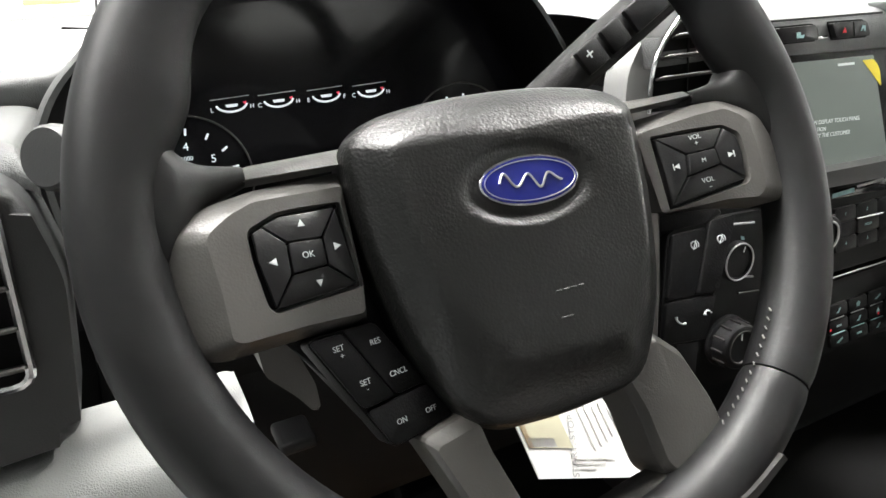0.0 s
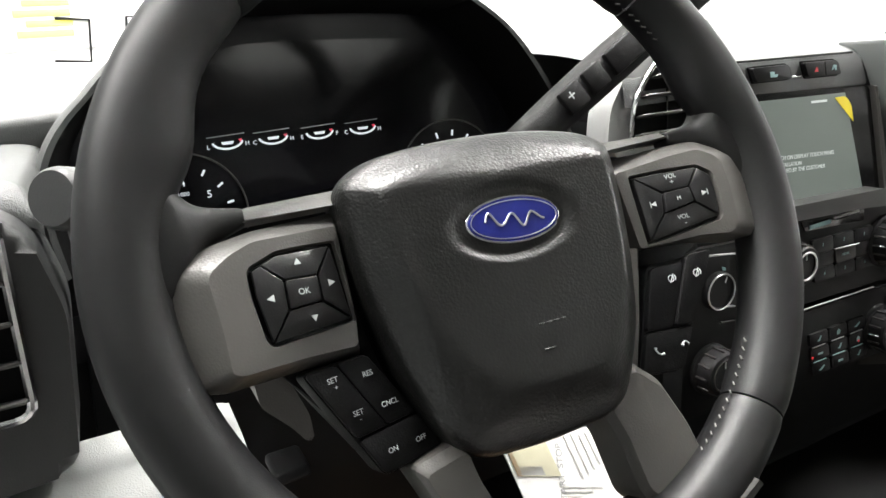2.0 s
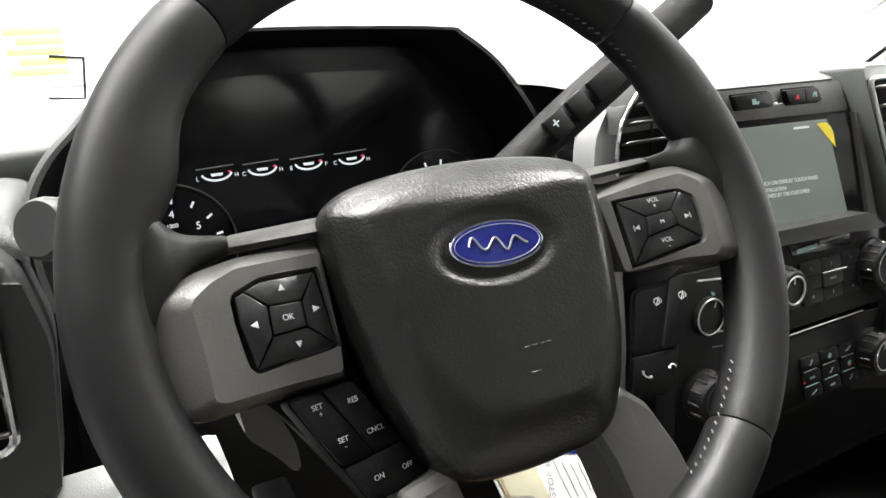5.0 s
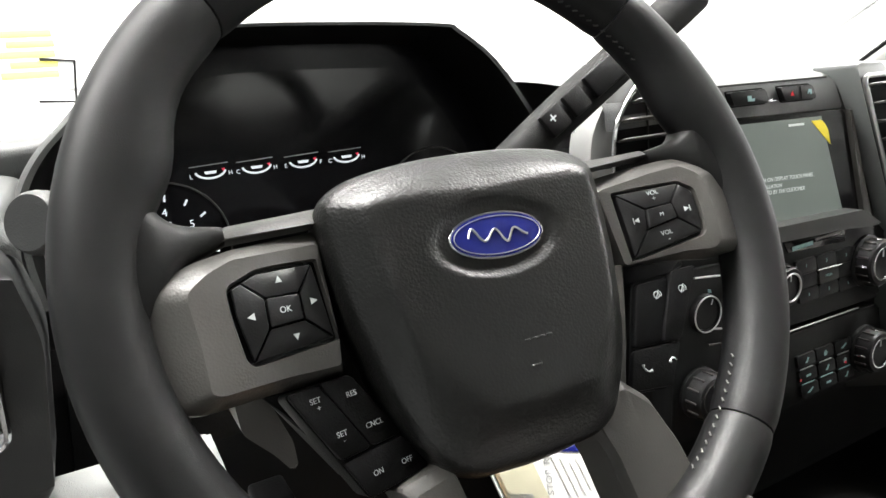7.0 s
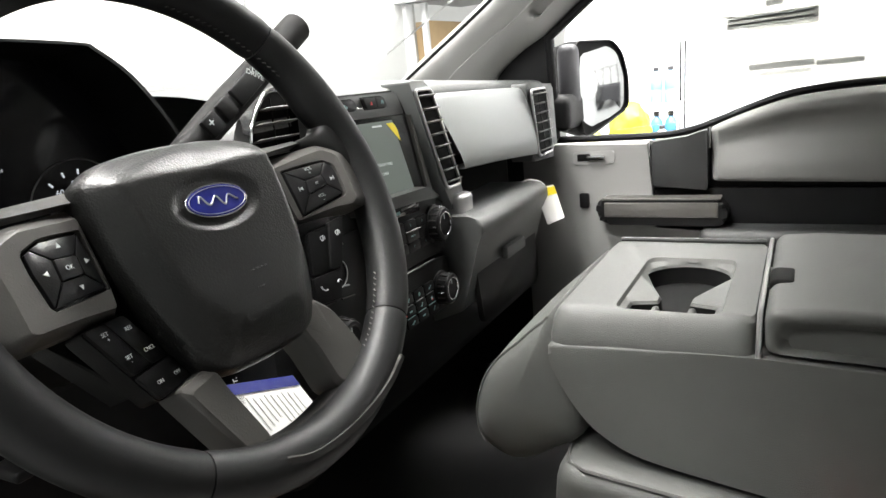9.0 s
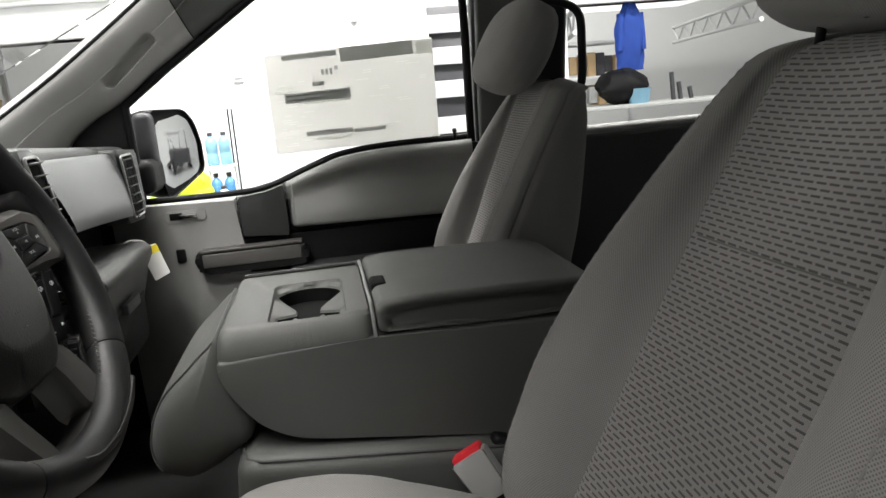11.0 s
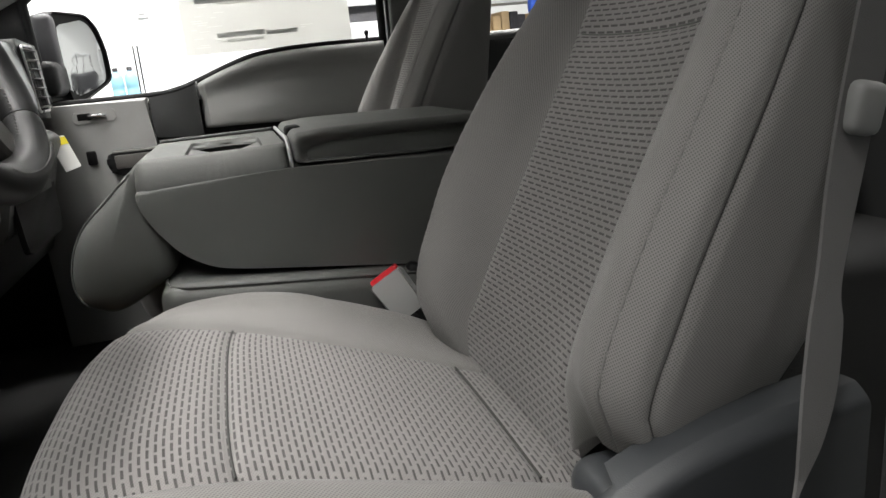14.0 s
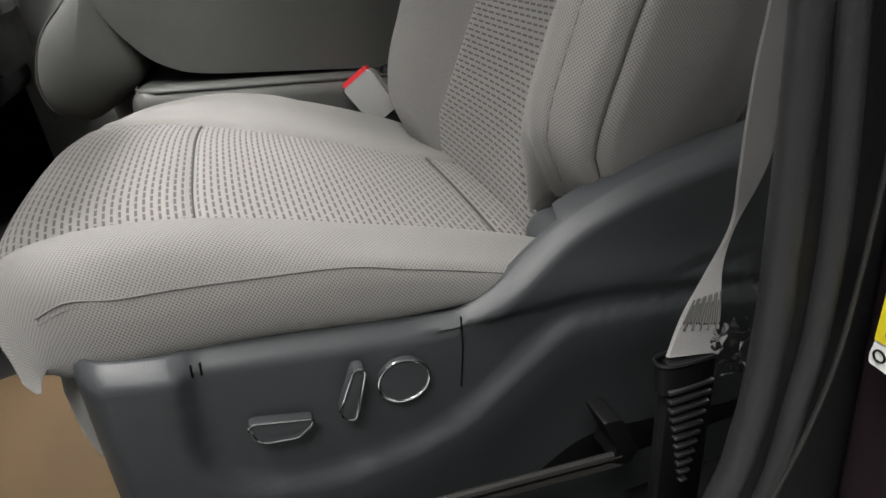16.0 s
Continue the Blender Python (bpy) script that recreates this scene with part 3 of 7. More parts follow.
# outside mirror, passenger side
mirr = thing("door_mirror", "black passenger door mirror", "mirror")
mm = Matrix.Translation((1.418, 0.118, 1.310)) @ pose(0, 0, 0, 90, 0, -30)
oct_ = [(-0.080, 0.100), (-0.072, 0.108), (0.036, 0.105), (0.068, 0.075), (0.086, 0.02), (0.086, -0.045), (0.074, -0.060), (-0.046, -0.110), (-0.064, -0.105), (-0.076, -0.05)]
shell = [(-0.088, 0.105), (-0.078, 0.116), (0.040, 0.113), (0.075, 0.080), (0.094, 0.02), (0.094, -0.05), (0.080, -0.068), (-0.046, -0.119), (-0.070, -0.113), (-0.086, -0.05)]
rows = [[mm @ Vector((x * g + ox, y * g, z)) for x, y in round_poly(shell, 0.016)] for z, g, ox in ((0.008, 0.965, 0), (0.010, 0.985, 0), (0.006, 1.0, 0), (-0.03, 1.0, -0.002), (-0.08, 0.93, -0.004), (-0.11, 0.72, -0.006), (-0.12, 0.40, -0.008))]
inner = [[mm @ Vector((x * 0.965, y * 0.965, z)) for x, y in round_poly(shell, 0.016)] for z in (0.001, 0.008)]
part("housing", skin([inner[0], inner[1], *rows[1:]], True, True), M_BLACK, mirr)
convex = [[mm @ Vector((x * g, y * g, 0.006 - 0.5 * g * g * (x * x + y * y))) for x, y in round_poly(oct_, 0.012)] for g in [0.02] + [k / 14 for k in range(1, 15)]]
part("mirror_glass", skin(convex + [[p - mm.to_3x3() @ Vector((0, 0, 0.004)) for p in convex[-1]]], True, True), M_MIRROR, mirr, "convex mirror glass", 60)
part("arm", rbox((1.315, 0.185, 1.262), (0.15, 0.075, 0.085), 0.02, 3), M_BLACK, mirr)
part("arm_cover", rbox((1.335, 0.172, 1.345), (0.05, 0.05, 0.15), 0.018, 3, m=None), M_DARKMIX, mirr, "dark grey inner cover")

# windscreen
wsr = [(x, 0.93 - 0.10 * abs((x - 0.42) / 0.8) ** 2, 1.32) for x in (-0.36, -0.1, 0.16, 0.42, 0.68, 0.94, 1.20)]
wst = [(x, -0.10 - 0.04 * abs((x - 0.42) / 0.68) ** 2, 1.80) for x in (-0.26, -0.03, 0.19, 0.42, 0.65, 0.87, 1.10)]
inn = [[(x, y - 0.006, z - 0.003) for x, y, z in r] for r in (wst, wsr)]
pane = part("windscreen", skin([wsr, wst, *inn, wsr]), M_GLASS, truck)
pane.visible_shadow = False
part("wiper_cowl_edge", tube(spline(wsr, 24), 0.012, 8), M_RUBBER, truck)

# ---- steering wheel ----
wheel = thing("steering_wheel", "black leather steering wheel with charcoal spokes and buttons", "steering wheel", pose(-0.0167, 0.006, 1.3056, 66.7, 0, -1.35))
RIM, TR = 0.1705, 0.0168


def rim_arc(a0, a1, n=40, fat=1.0):
    rows = []
    for k in range(n + 1):
        a = a0 + (a1 - a0) * k / n
        d = min(abs((a - s + 180) % 360 - 180) for s in (22, 158))
        bulge = 0.004 * math.exp(-(d / 9) ** 2)
        ca, sa = math.cos(radians(a)), math.sin(radians(a))
        ring = []
        for j in range(20):
            b = 2 * math.pi * j / 20
            e = 0.0008 if k in (0, n) else 0
            rr = RIM + (TR * fat - e) * math.cos(b) - bulge * max(0, -math.cos(b)) * 2
            ring.append((0.0035 + rr * ca, 0.003 + rr * sa, (TR * 1.05 * fat - e) * math.sin(b)))
        rows.append(ring)
    return skin(rows, True, True)


for a0, a1 in ((-46, 44), (44.4, 131), (131.4, 238), (238.4, 313.6)):
    part("rim_grip", rim_arc(a0, a1), M_LEATHER, wheel)


for a0, a1, b, thread in ((26, 74, 3.0, M_SEAM), (-60, -33, 3.0, M_THREAD)):
    stitches = bmesh.new()
    for k in range(int((a1 - a0) * 0.55)):
        a = a0 + (a1 - a0) * k / int((a1 - a0) * 0.55)
        pts = []
        for da, db in ((-0.38, -0.05), (0.0, 0.0), (0.38, 0.05)):
            r = RIM + (TR + 0.0007) * math.cos(b + db)
            pts.append((0.0035 + r * math.cos(radians(a + da)), 0.003 + r * math.sin(radians(a + da)), (TR * 1.05 + 0.0006) * math.sin(b + db)))
        tube(pts, 0.0005, 5, bm=stitches)
    tagged(part("stitching", stitches, thread, wheel, "grey thread along the inner rim"), kind="stuff")

pad_half = [(0.0, 0.0513), (0.022, 0.0507), (0.042, 0.0487), (0.057, 0.0458), (0.068, 0.0412), (0.0752, 0.0345), (0.0768, 0.0240), (0.0762, 0.010), (0.0745, -0.010), (0.0713, -0.030), (0.0655, -0.0545), (0.0565, -0.0765), (0.046, -0.0925), (0.034, -0.0995), (0.018, -0.1012), (0.0, -0.102)]
pad_line = spline([(x, y, 0) for x, y in pad_half] + [(-x, y, 0) for x, y in pad_half[-2:0:-1]], 150, True)
PAD_DENSE = [(p.x, p.y) for p in spline([(p.x, p.y, 0) for p in pad_line], 450, True)]
BU, BV, BA = -0.0012, 0.0030, radians(-1.9)  # the badge's middle and turn


def soft_min(a, b, r):
    """The lesser of two heights, with the crease between them rounded over r."""
    k = max(r - abs(a - b), 0.0) / r
    return min(a, b) - k * k * r * 0.25


def pad_height(x, y):
    """Height of the airbag cover: a low dome cut by a flank on each side, a long roll at the top and a dish round the badge."""
    edge = min(math.hypot(x - a, y - b) for a, b in PAD_DENSE)
    dome = 0.0198 - 0.35 * x * x - 0.30 * (y + 0.02) ** 2
    flank = 0.0010 + 1.0 * edge
    roll = min(1.0, max(0.0, (y - 0.012) / 0.02)) * max(0.0, 1 - abs(x) / 0.072)
    foot = min(1.0, max(0.0, (-0.035 - y) / 0.04))
    h = soft_min(dome, flank, 0.0022 + 0.012 * roll + 0.014 * foot)
    q = math.hypot((x - BU) / 0.0330, (y - BV) / 0.0178)
    h -= 0.0030 * max(0.0, min(1.0, (1.12 - q) / 0.26)) ** 1.5
    return h - 0.006 * max(0.0, 1 - edge / 0.0035) ** 2


rows = [[Vector((p.x * f, -0.02 + (p.y + 0.02) * f, h)) for p in pad_line] for f, h in ((0.955, -0.036), (0.985, -0.020))]
for k in range(46):
    f = 1 - (k / 45) ** 1.12 * 0.985
    rows.append([Vector((p.x * f, -0.02 + (p.y + 0.02) * f, pad_height(p.x * f, -0.02 + (p.y + 0.02) * f))) for p in pad_line])
pad = part("airbag_cover", skin(rows, True, True), M_PAD, wheel, "grained black airbag cover", 60)
# faint moulded marks low on the cover
for u0, u1, v, n in ((-0.0035, 0.0120, -0.0464, 4), (-0.0042, 0.0035, -0.0580, 1)):
    bm = bmesh.new()
    for k in range(n):
        w = (u1 - u0) / n
        rbox((u0 + w * (k + 0.5), v, pad_height(u0 + w * (k + 0.5), v) + 0.0001), (w * 0.78, 0.0007, 0.0008), 0.0003, 1, bm)
    part("moulded_mark", bm, M_PAD, pad)


# oval badge: enamel in a bright ring, sunk in its dish
def oval(rx, ry, h0, h1, edge, n=48):
    return prism([(rx * math.cos(2 * math.pi * k / n), ry * math.sin(2 * math.pi * k / n)) for k in range(n)], h0, h1, edge, 3)


badge = part("badge", oval(0.0250, 0.0111, -0.010, 0.0024, 0.0009), M_CHROME, wheel, "chrome-rimmed blue oval badge", m=pose(BU, BV, 0.0168) @ Matrix.Rotation(BA, 4, "Z"))
part("badge_enamel", oval(0.0240, 0.0102, 0.0018, 0.0027, 0.0004), M_BLUE, badge, "deep blue enamel")
part("badge_line", tube([(0.0226 * math.cos(a), 0.0089 * math.sin(a), 0.0027) for a in (2 * math.pi * k / 56 for k in range(56))], 0.00024, 6, True), M_SATIN, badge, "thin silver line")
part("badge_mark", tube([Vector((-0.0155 + 0.031 * k / 90, (0.0046 - 0.0016 * k / 90) * math.sin(k / 90 * 17.3) * (0.75 + 0.25 * math.cos(k / 9)), 0.0028)) for k in range(91)], 0.00055, 6), M_SATIN, badge, "silver wavy stroke")


# spokes: each face is canted, its outer end nearer to the driver
def cant(u, h):
    return h + 0.28 * (abs(u) - 0.09)


def canted(poly, h):
    return [Vector((u, v, cant(u, h))) for u, v in poly]


def sloped(name, pts, material, parent, deep=0.004, bevel=0.0006, label=""):
    """A block whose top runs through the given points and whose edges are rounded."""
    bm = bmesh.new()
    top = [bm.verts.new(p) for p in pts]
    low = [bm.verts.new(p - Vector((0, 0, deep))) for p in pts]
    face = bm.faces.new(top)
    bm.faces.new(low[::-1])
    n = len(pts)
    for i in range(n):
        bm.faces.new((low[i], low[(i + 1) % n], top[(i + 1) % n], top[i]))
    if bevel:
        bmesh.ops.bevel(bm, geom=list(face.edges) + [e for v in top for e in v.link_edges if e.other_vert(v) not in top], offset=bevel, segments=2, affect="EDGES", profile=0.5, clamp_overlap=True)
    return part(name, bm, material, parent, label)


def shrunk(pts, gap):
    c = sum(pts, Vector()) / len(pts)
    return [p + (c - p).normalized() * gap for p in pts]


SPOKES = {
    -1: dict(
        outer=[(-0.0735, 0.0275), (-0.1150, 0.0230), (-0.1335, 0.0187), (-0.1488, 0.0108), (-0.1510, 0.0050), (-0.1509, -0.0205), (-0.1482, -0.0388), (-0.1386, -0.0413), (-0.1046, -0.0400), (-0.0770, -0.0402)],
        inner=[(-0.0775, 0.0190), (-0.1165, 0.0165), (-0.1270, 0.0122), (-0.1350, 0.0066), (-0.1369, 0.0030), (-0.1352, -0.0164), (-0.1350, -0.0345), (-0.1312, -0.0362), (-0.1040, -0.0352), (-0.0795, -0.0356)],
        recess=[(-0.0800, 0.0125), (-0.1000, 0.0120), (-0.1085, 0.0112), (-0.1205, 0.0062), (-0.1219, 0.0035), (-0.1219, -0.0070), (-0.1195, -0.0255), (-0.1168, -0.0285), (-0.1000, -0.0268), (-0.0780, -0.0248)],
        box=[(-0.1072, -0.0018), (-0.0920, -0.0018), (-0.0922, -0.0134), (-0.1078, -0.0146)],
        rim=[(-0.1155, 0.0064), (-0.1083, 0.0095), (-0.0828, 0.0104), (-0.0800, -0.0230), (-0.1166, -0.0264), (-0.1199, -0.0062), (-0.1197, 0.0046)],
        strip=[(-0.062, 0.0290), (-0.062, 0.0385), (-0.0773, 0.0360), (-0.1131, 0.0348), (-0.1215, 0.0338), (-0.1205, 0.0268), (-0.0754, 0.0285)],
        arm=[(-0.0430, -0.0880), (-0.0690, -0.0930), (-0.0560, -0.1260), (-0.0454, -0.1511), (-0.0330, -0.1640), (-0.0255, -0.1490), (-0.0330, -0.1250), (-0.0400, -0.1040)],
        face=-0.002, root=0.0),
    1: dict(
        outer=[(0.0790, 0.0285), (0.1106, 0.0306), (0.1360, 0.0306), (0.1529, 0.0221), (0.1597, 0.0174), (0.1606, -0.0020), (0.1608, -0.0270), (0.1540, -0.0306), (0.1300, -0.0250), (0.0835, -0.0215)],
        inner=[(0.0815, 0.0200), (0.1145, 0.0230), (0.1305, 0.0233), (0.1385, 0.0180), (0.1412, 0.0140), (0.1423, -0.0005), (0.1410, -0.0225), (0.1365, -0.0262), (0.1200, -0.0236), (0.0845, -0.0232)],
        recess=[(0.0880, 0.0172), (0.1100, 0.0166), (0.1266, 0.0152), (0.1338, 0.0100), (0.1350, 0.0075), (0.1352, -0.0050), (0.1345, -0.0155), (0.1320, -0.0180), (0.1120, -0.0203), (0.0885, -0.0224)],
        box=[(0.1022, 0.0036), (0.1175, 0.0038), (0.1185, -0.0052), (0.1003, -0.0076)],
        rim=[(0.1300, 0.0108), (0.1268, 0.0138), (0.0905, 0.0155), (0.0908, -0.0207), (0.1322, -0.0152), (0.1335, -0.0020), (0.1333, 0.0080)],
        strip=[(0.062, 0.0325), (0.062, 0.0405), (0.0723, 0.0392), (0.1247, 0.0404), (0.1230, 0.0350), (0.0751, 0.0330)],
        arm=[(0.0310, -0.0880), (0.0560, -0.0760), (0.0721, -0.0908), (0.0834, -0.1176), (0.0885, -0.1400), (0.0870, -0.1560), (0.0560, -0.1560), (0.0440, -0.1435), (0.0392, -0.1120)],
        face=-0.004, root=0.0045),
}
FRAMES = {}
for side, S in SPOKES.items():
    f0 = S["face"]
    rr = {k: round_poly(S[k], r, 3) for k, r in (("outer", 0.003), ("inner", 0.0025), ("recess", 0.0015))}
    rows = [canted(rr["outer"], -0.034), canted(rr["outer"], f0 - 0.0115), canted([tuple(Vector(p) * 0.985 + Vector(q) * 0.015) for p, q in zip(rr["outer"], rr["inner"])], f0 - 0.0098), canted([tuple(Vector(p) * 0.07 + Vector(q) * 0.93) for p, q in zip(rr["outer"], rr["inner"])], f0 - 0.0006), canted(rr["inner"], f0), canted(rr["recess"], f0 + 0.0004), [Vector((p.x, p.y, cant(p.x, f0 - 0.0036))) for p in shrunk([Vector((*q, 0)) for q in rr["recess"]], 0.0010)]]
    bezel = part("spoke_bezel", skin(rows, True), M_TRIM, wheel, "charcoal satin spoke bezel", 24)
    fr = sloped("key_frame", canted(S["recess"], f0 - 0.0030), M_GLOSS, wheel, 0.004, 0, "gloss black key surround")
    FRAMES[side] = fr
    top = lambda pts, h: [Vector((u, v, cant(u, h))) for u, v in pts]
    b, rim_ = S["box"], S["rim"]
    hi, lo = f0 + 0.0034, f0 + 0.0002
    sloped("key", shrunk(top(b, f0 + 0.0040), 0.0006), M_KEY, fr, 0.006, 0.0007)
    bt = top(b, hi)
    rt = top(rim_, lo)
    if side < 0:
        quads = ([rt[0], rt[1], rt[2], bt[1], bt[0]], [rt[2], rt[3], bt[2], bt[1]], [rt[3], rt[4], bt[3], bt[2]], [rt[4], rt[5], rt[6], rt[0], bt[0], bt[3]])
    else:
        quads = ([rt[1], rt[2], bt[0], bt[1]], [rt[2], rt[3], bt[3], bt[0]], [rt[3], rt[4], bt[2], bt[3]], [rt[4], rt[5], rt[6], rt[0], rt[1], bt[1], bt[2]])
    for q in quads:
        sloped("key", shrunk(q, 0.0005), M_KEY, fr, 0.005, 0.0006)
    # strip along the top of the spoke, tipped back
    st = S["strip"]
    mid_v = sum(v for _, v in st) / len(st)
    sloped("spoke_strip", [Vector((u, v, (-0.0045 if v < mid_v else -0.0120) + 0.05 * (abs(u) - 0.09))) for u, v in st], M_TRIM, wheel, 0.012, 0.0015, "charcoal strip along the spoke")
    rows = []
    for u, v0, v1, hc, hh in ((0.1195, 0.0262, 0.0340, -0.010, 0.0065), (0.122, 0.0252, 0.0346, -0.0095, 0.0070), (0.128, 0.0228, 0.0354, -0.009, 0.0082), (0.135, 0.0200, 0.0366, -0.008, 0.0098), (0.1405, 0.0160, 0.0390, -0.006, 0.0112), (0.1455, 0.0090, 0.0450, -0.004, 0.0122), (0.151, 0.000, 0.0560, -0.003, 0.0124), (0.158, -0.010, 0.0680, -0.002, 0.0118), (0.166, -0.020, 0.0780, -0.001, 0.0100)):
        rows.append([Vector((0.0035 + side * u, S["root"] + 0.5 * (v0 + v1) + 0.5 * (v1 - v0) * math.copysign(abs(math.cos(b_)) ** 0.7, math.cos(b_)), hc + hh * math.copysign(abs(math.sin(b_)) ** 0.8, math.sin(b_)))) for b_ in (2 * math.pi * j / 28 for j in range(28))])
    part("rim_root", surf(rows, 28, 28, True, True), M_LEATHER, wheel, angle=70)
    part("spoke_back", prism([(0.004 + side * x, y) for x, y in ((0.05, -0.085), (0.05, 0.026), (0.145, 0.020), (0.145, -0.030), (0.115, -0.034), (0.085, -0.085))], -0.055, -0.030, 0.004), M_BLACK, wheel)
    # lower spoke: a flat face with a broad chamfer and dark flanks
    arm = round_poly(S["arm"], 0.004, 3)
    ac = sum((Vector(p) for p in arm), Vector((0, 0))) / len(arm)
    rows = [[Vector((*(ac + (Vector(p) - ac) * f), h)) for p in arm] for f, h in ((1.0, -0.030), (1.0, -0.0075), (0.985, -0.0058), (0.86, -0.0022), (0.84, -0.0018), (0.2, -0.0014))]
    part("lower_spoke", skin(rows, True, True), M_TRIM, wheel, "charcoal lower spoke", 26)
sloped("spoke_web", [Vector((u, v, h)) for u, v, h in ((0.0760, -0.0200, -0.012), (0.0860, -0.0220, -0.008), (0.0800, -0.0420, -0.010), (0.0735, -0.0640, -0.011), (0.0640, -0.0880, -0.010), (0.0500, -0.0850, -0.012), (0.0640, -0.0560, -0.013))], M_TRIM, wheel, 0.010, 0.0015, "charcoal web beside the airbag cover")
# trim that joins both lower spokes along the bottom of the rim
inn = spline([(-0.0330, -0.1440, 0), (-0.0150, -0.1490, 0), (0.010, -0.1502, 0), (0.040, -0.1460, 0), (0.062, -0.1440, 0), (0.0885, -0.1380, 0)], 30)
outn = spline([(-0.0420, -0.1620, 0), (-0.0200, -0.1700, 0), (0.010, -0.1722, 0), (0.040, -0.1705, 0), (0.072, -0.1635, 0), (0.0990, -0.1520, 0)], 30)
rows = [[Vector((a.x, a.y, -0.022)), Vector((a.x, a.y, -0.004)), a.lerp(b_, 0.10) + Vector((0, 0, 0.0005)), a.lerp(b_, 0.45) + Vector((0, 0, 0.0120)), a.lerp(b_, 0.80) + Vector((0, 0, 0.0180)), a.lerp(b_, 1.0) + Vector((0, 0, 0.0175))] for a, b_ in zip(inn, outn)]
part("foot_trim", skin(rows), M_TRIMDK, wheel, "charcoal trim inside the lower rim")


def spoke_text(words, u, v, h, size, parent, turn=0):
    text_part(words, size, pose(u, v, cant(u, h), 0, -math.degrees(math.atan(0.28)) * math.copysign(1, u), turn), M_INK, parent)


def tri(u, v, ang, parent, h, r=0.0019):
    part("arrow", prism([(r * 1.2 * math.cos(radians(ang)), r * 0.9 * math.sin(radians(ang)))] + [(r * math.cos(radians(ang + d)), r * math.sin(radians(ang + d))) for d in (125, 235)], 0, 0.0003, at=pose(u, v, cant(u, h), 0, -15.6 * math.copysign(1, u), 0)), M_INK, parent)


lf, rf = FRAMES[-1], FRAMES[1]
spoke_text("OK", -0.0998, -0.0080, 0.0023, 0.0037, lf)
for u, v, ang in ((-0.0998, 0.0050, 90), (-0.0975, -0.0196, 270), (-0.1140, -0.0085, 180), (-0.0868, -0.0062, 0)):
    tri(u, v, ang, lf, 0.0008)
spoke_text("M", 0.1096, -0.0014, 0.0003, 0.0032, rf)
for words, u, v, size in (("VOL", 0.1093, 0.0116, 0.0036), ("+", 0.1094, 0.0082, 0.0040), ("VOL", 0.1103, -0.0116, 0.0036), ("-", 0.1107, -0.0150, 0.0046)):
    spoke_text(words, u, v, -0.0014, size, rf)
for u, s in ((0.0957, -1), (0.1255, 1)):
    tri(u - s * 0.0008, -0.0014, 90 - 90 * s, rf, -0.0012, 0.0017)
    part("bar", rbox((0, 0, 0), (0.0005, 0.0034, 0.0003), 0), M_INK, rf, m=pose(u + s * 0.0018, -0.0014, cant(u, -0.0010), 0, -15.6, 0))


def quad(corners, s0, s1, t0, t1):
    tl, tr, br, bl = (Vector(c) for c in corners)
    f = lambda s, t: tuple((tl * (1 - s) + tr * s) * (1 - t) + (bl * (1 - s) + br * s) * t)
    return [f(s0, t0), f(s1, t0), f(s1, t1), f(s0, t1)], f


def key_pad(name, corners, h, cells, label):
    base = sloped(name, canted(round_poly(quad(corners, -0.03, 1.03, -0.02, 1.02)[0], 0.004, 3), h - 0.0028), M_BLACK, wheel, 0.018, 0.0008, label)
    for s0, s1, t0, t1, up in cells:
        q = quad(corners, s0, s1, t0, t1)[0]
        sloped("key", canted(round_poly(q, 0.0022, 2), h + up), M_BLACK, base, 0.004, 0.0009)
    return base


CR = [(-0.1068, -0.0422), (-0.0762, -0.0408), (-0.0480, -0.0890), (-0.0800, -0.0930)]
base = key_pad("cruise_pad", CR, -0.0045, ((0.0, 0.485, 0.0, 0.63, 0.0004), (0.505, 1.0, -0.012, 0.63, 0.0), (0.0, 1.0, 0.65, 1.0, 0.0)), "black cruise control key pad")
for words, u, v in (("SET", -0.0952, -0.0474), ("+", -0.0942, -0.0507), ("SET", -0.0869, -0.0636), ("-", -0.0865, -0.0664), ("RES", -0.0783, -0.0485), ("CNCL", -0.0708, -0.0635), ("ON", -0.0745, -0.0836), ("OFF", -0.0595, -0.0832)):
    spoke_text(words, u, v, -0.0038, 0.0034, base, 3)
PH = [(0.0890, -0.0336), (0.1225, -0.0338), (0.0915, -0.0905), (0.0690, -0.0880)]
base = key_pad("phone_pad", PH, -0.0065, ((0.0, 0.56, 0.02, 0.61, 0.0), (0.575, 1.0, -0.03, 0.61, 0.0008), (0.0, 1.0, 0.63, 1.0, 0.0)), "black phone and voice key pad")


def handset(u, v, ang, parent):
    m = pose(u, v, cant(u, -0.0058), 0, -15.6, ang)
    bm = tube([m @ Vector(p) for p in ((-0.0028, 0.0007, 0), (-0.0018, -0.0006, 0), (0, -0.0011, 0), (0.0018, -0.0006, 0), (0.0028, 0.0007, 0))], lambda q: 0.0009 if q in (0, 1) else 0.0005, 6)
    part("phone_mark", bm, M_INK, parent)


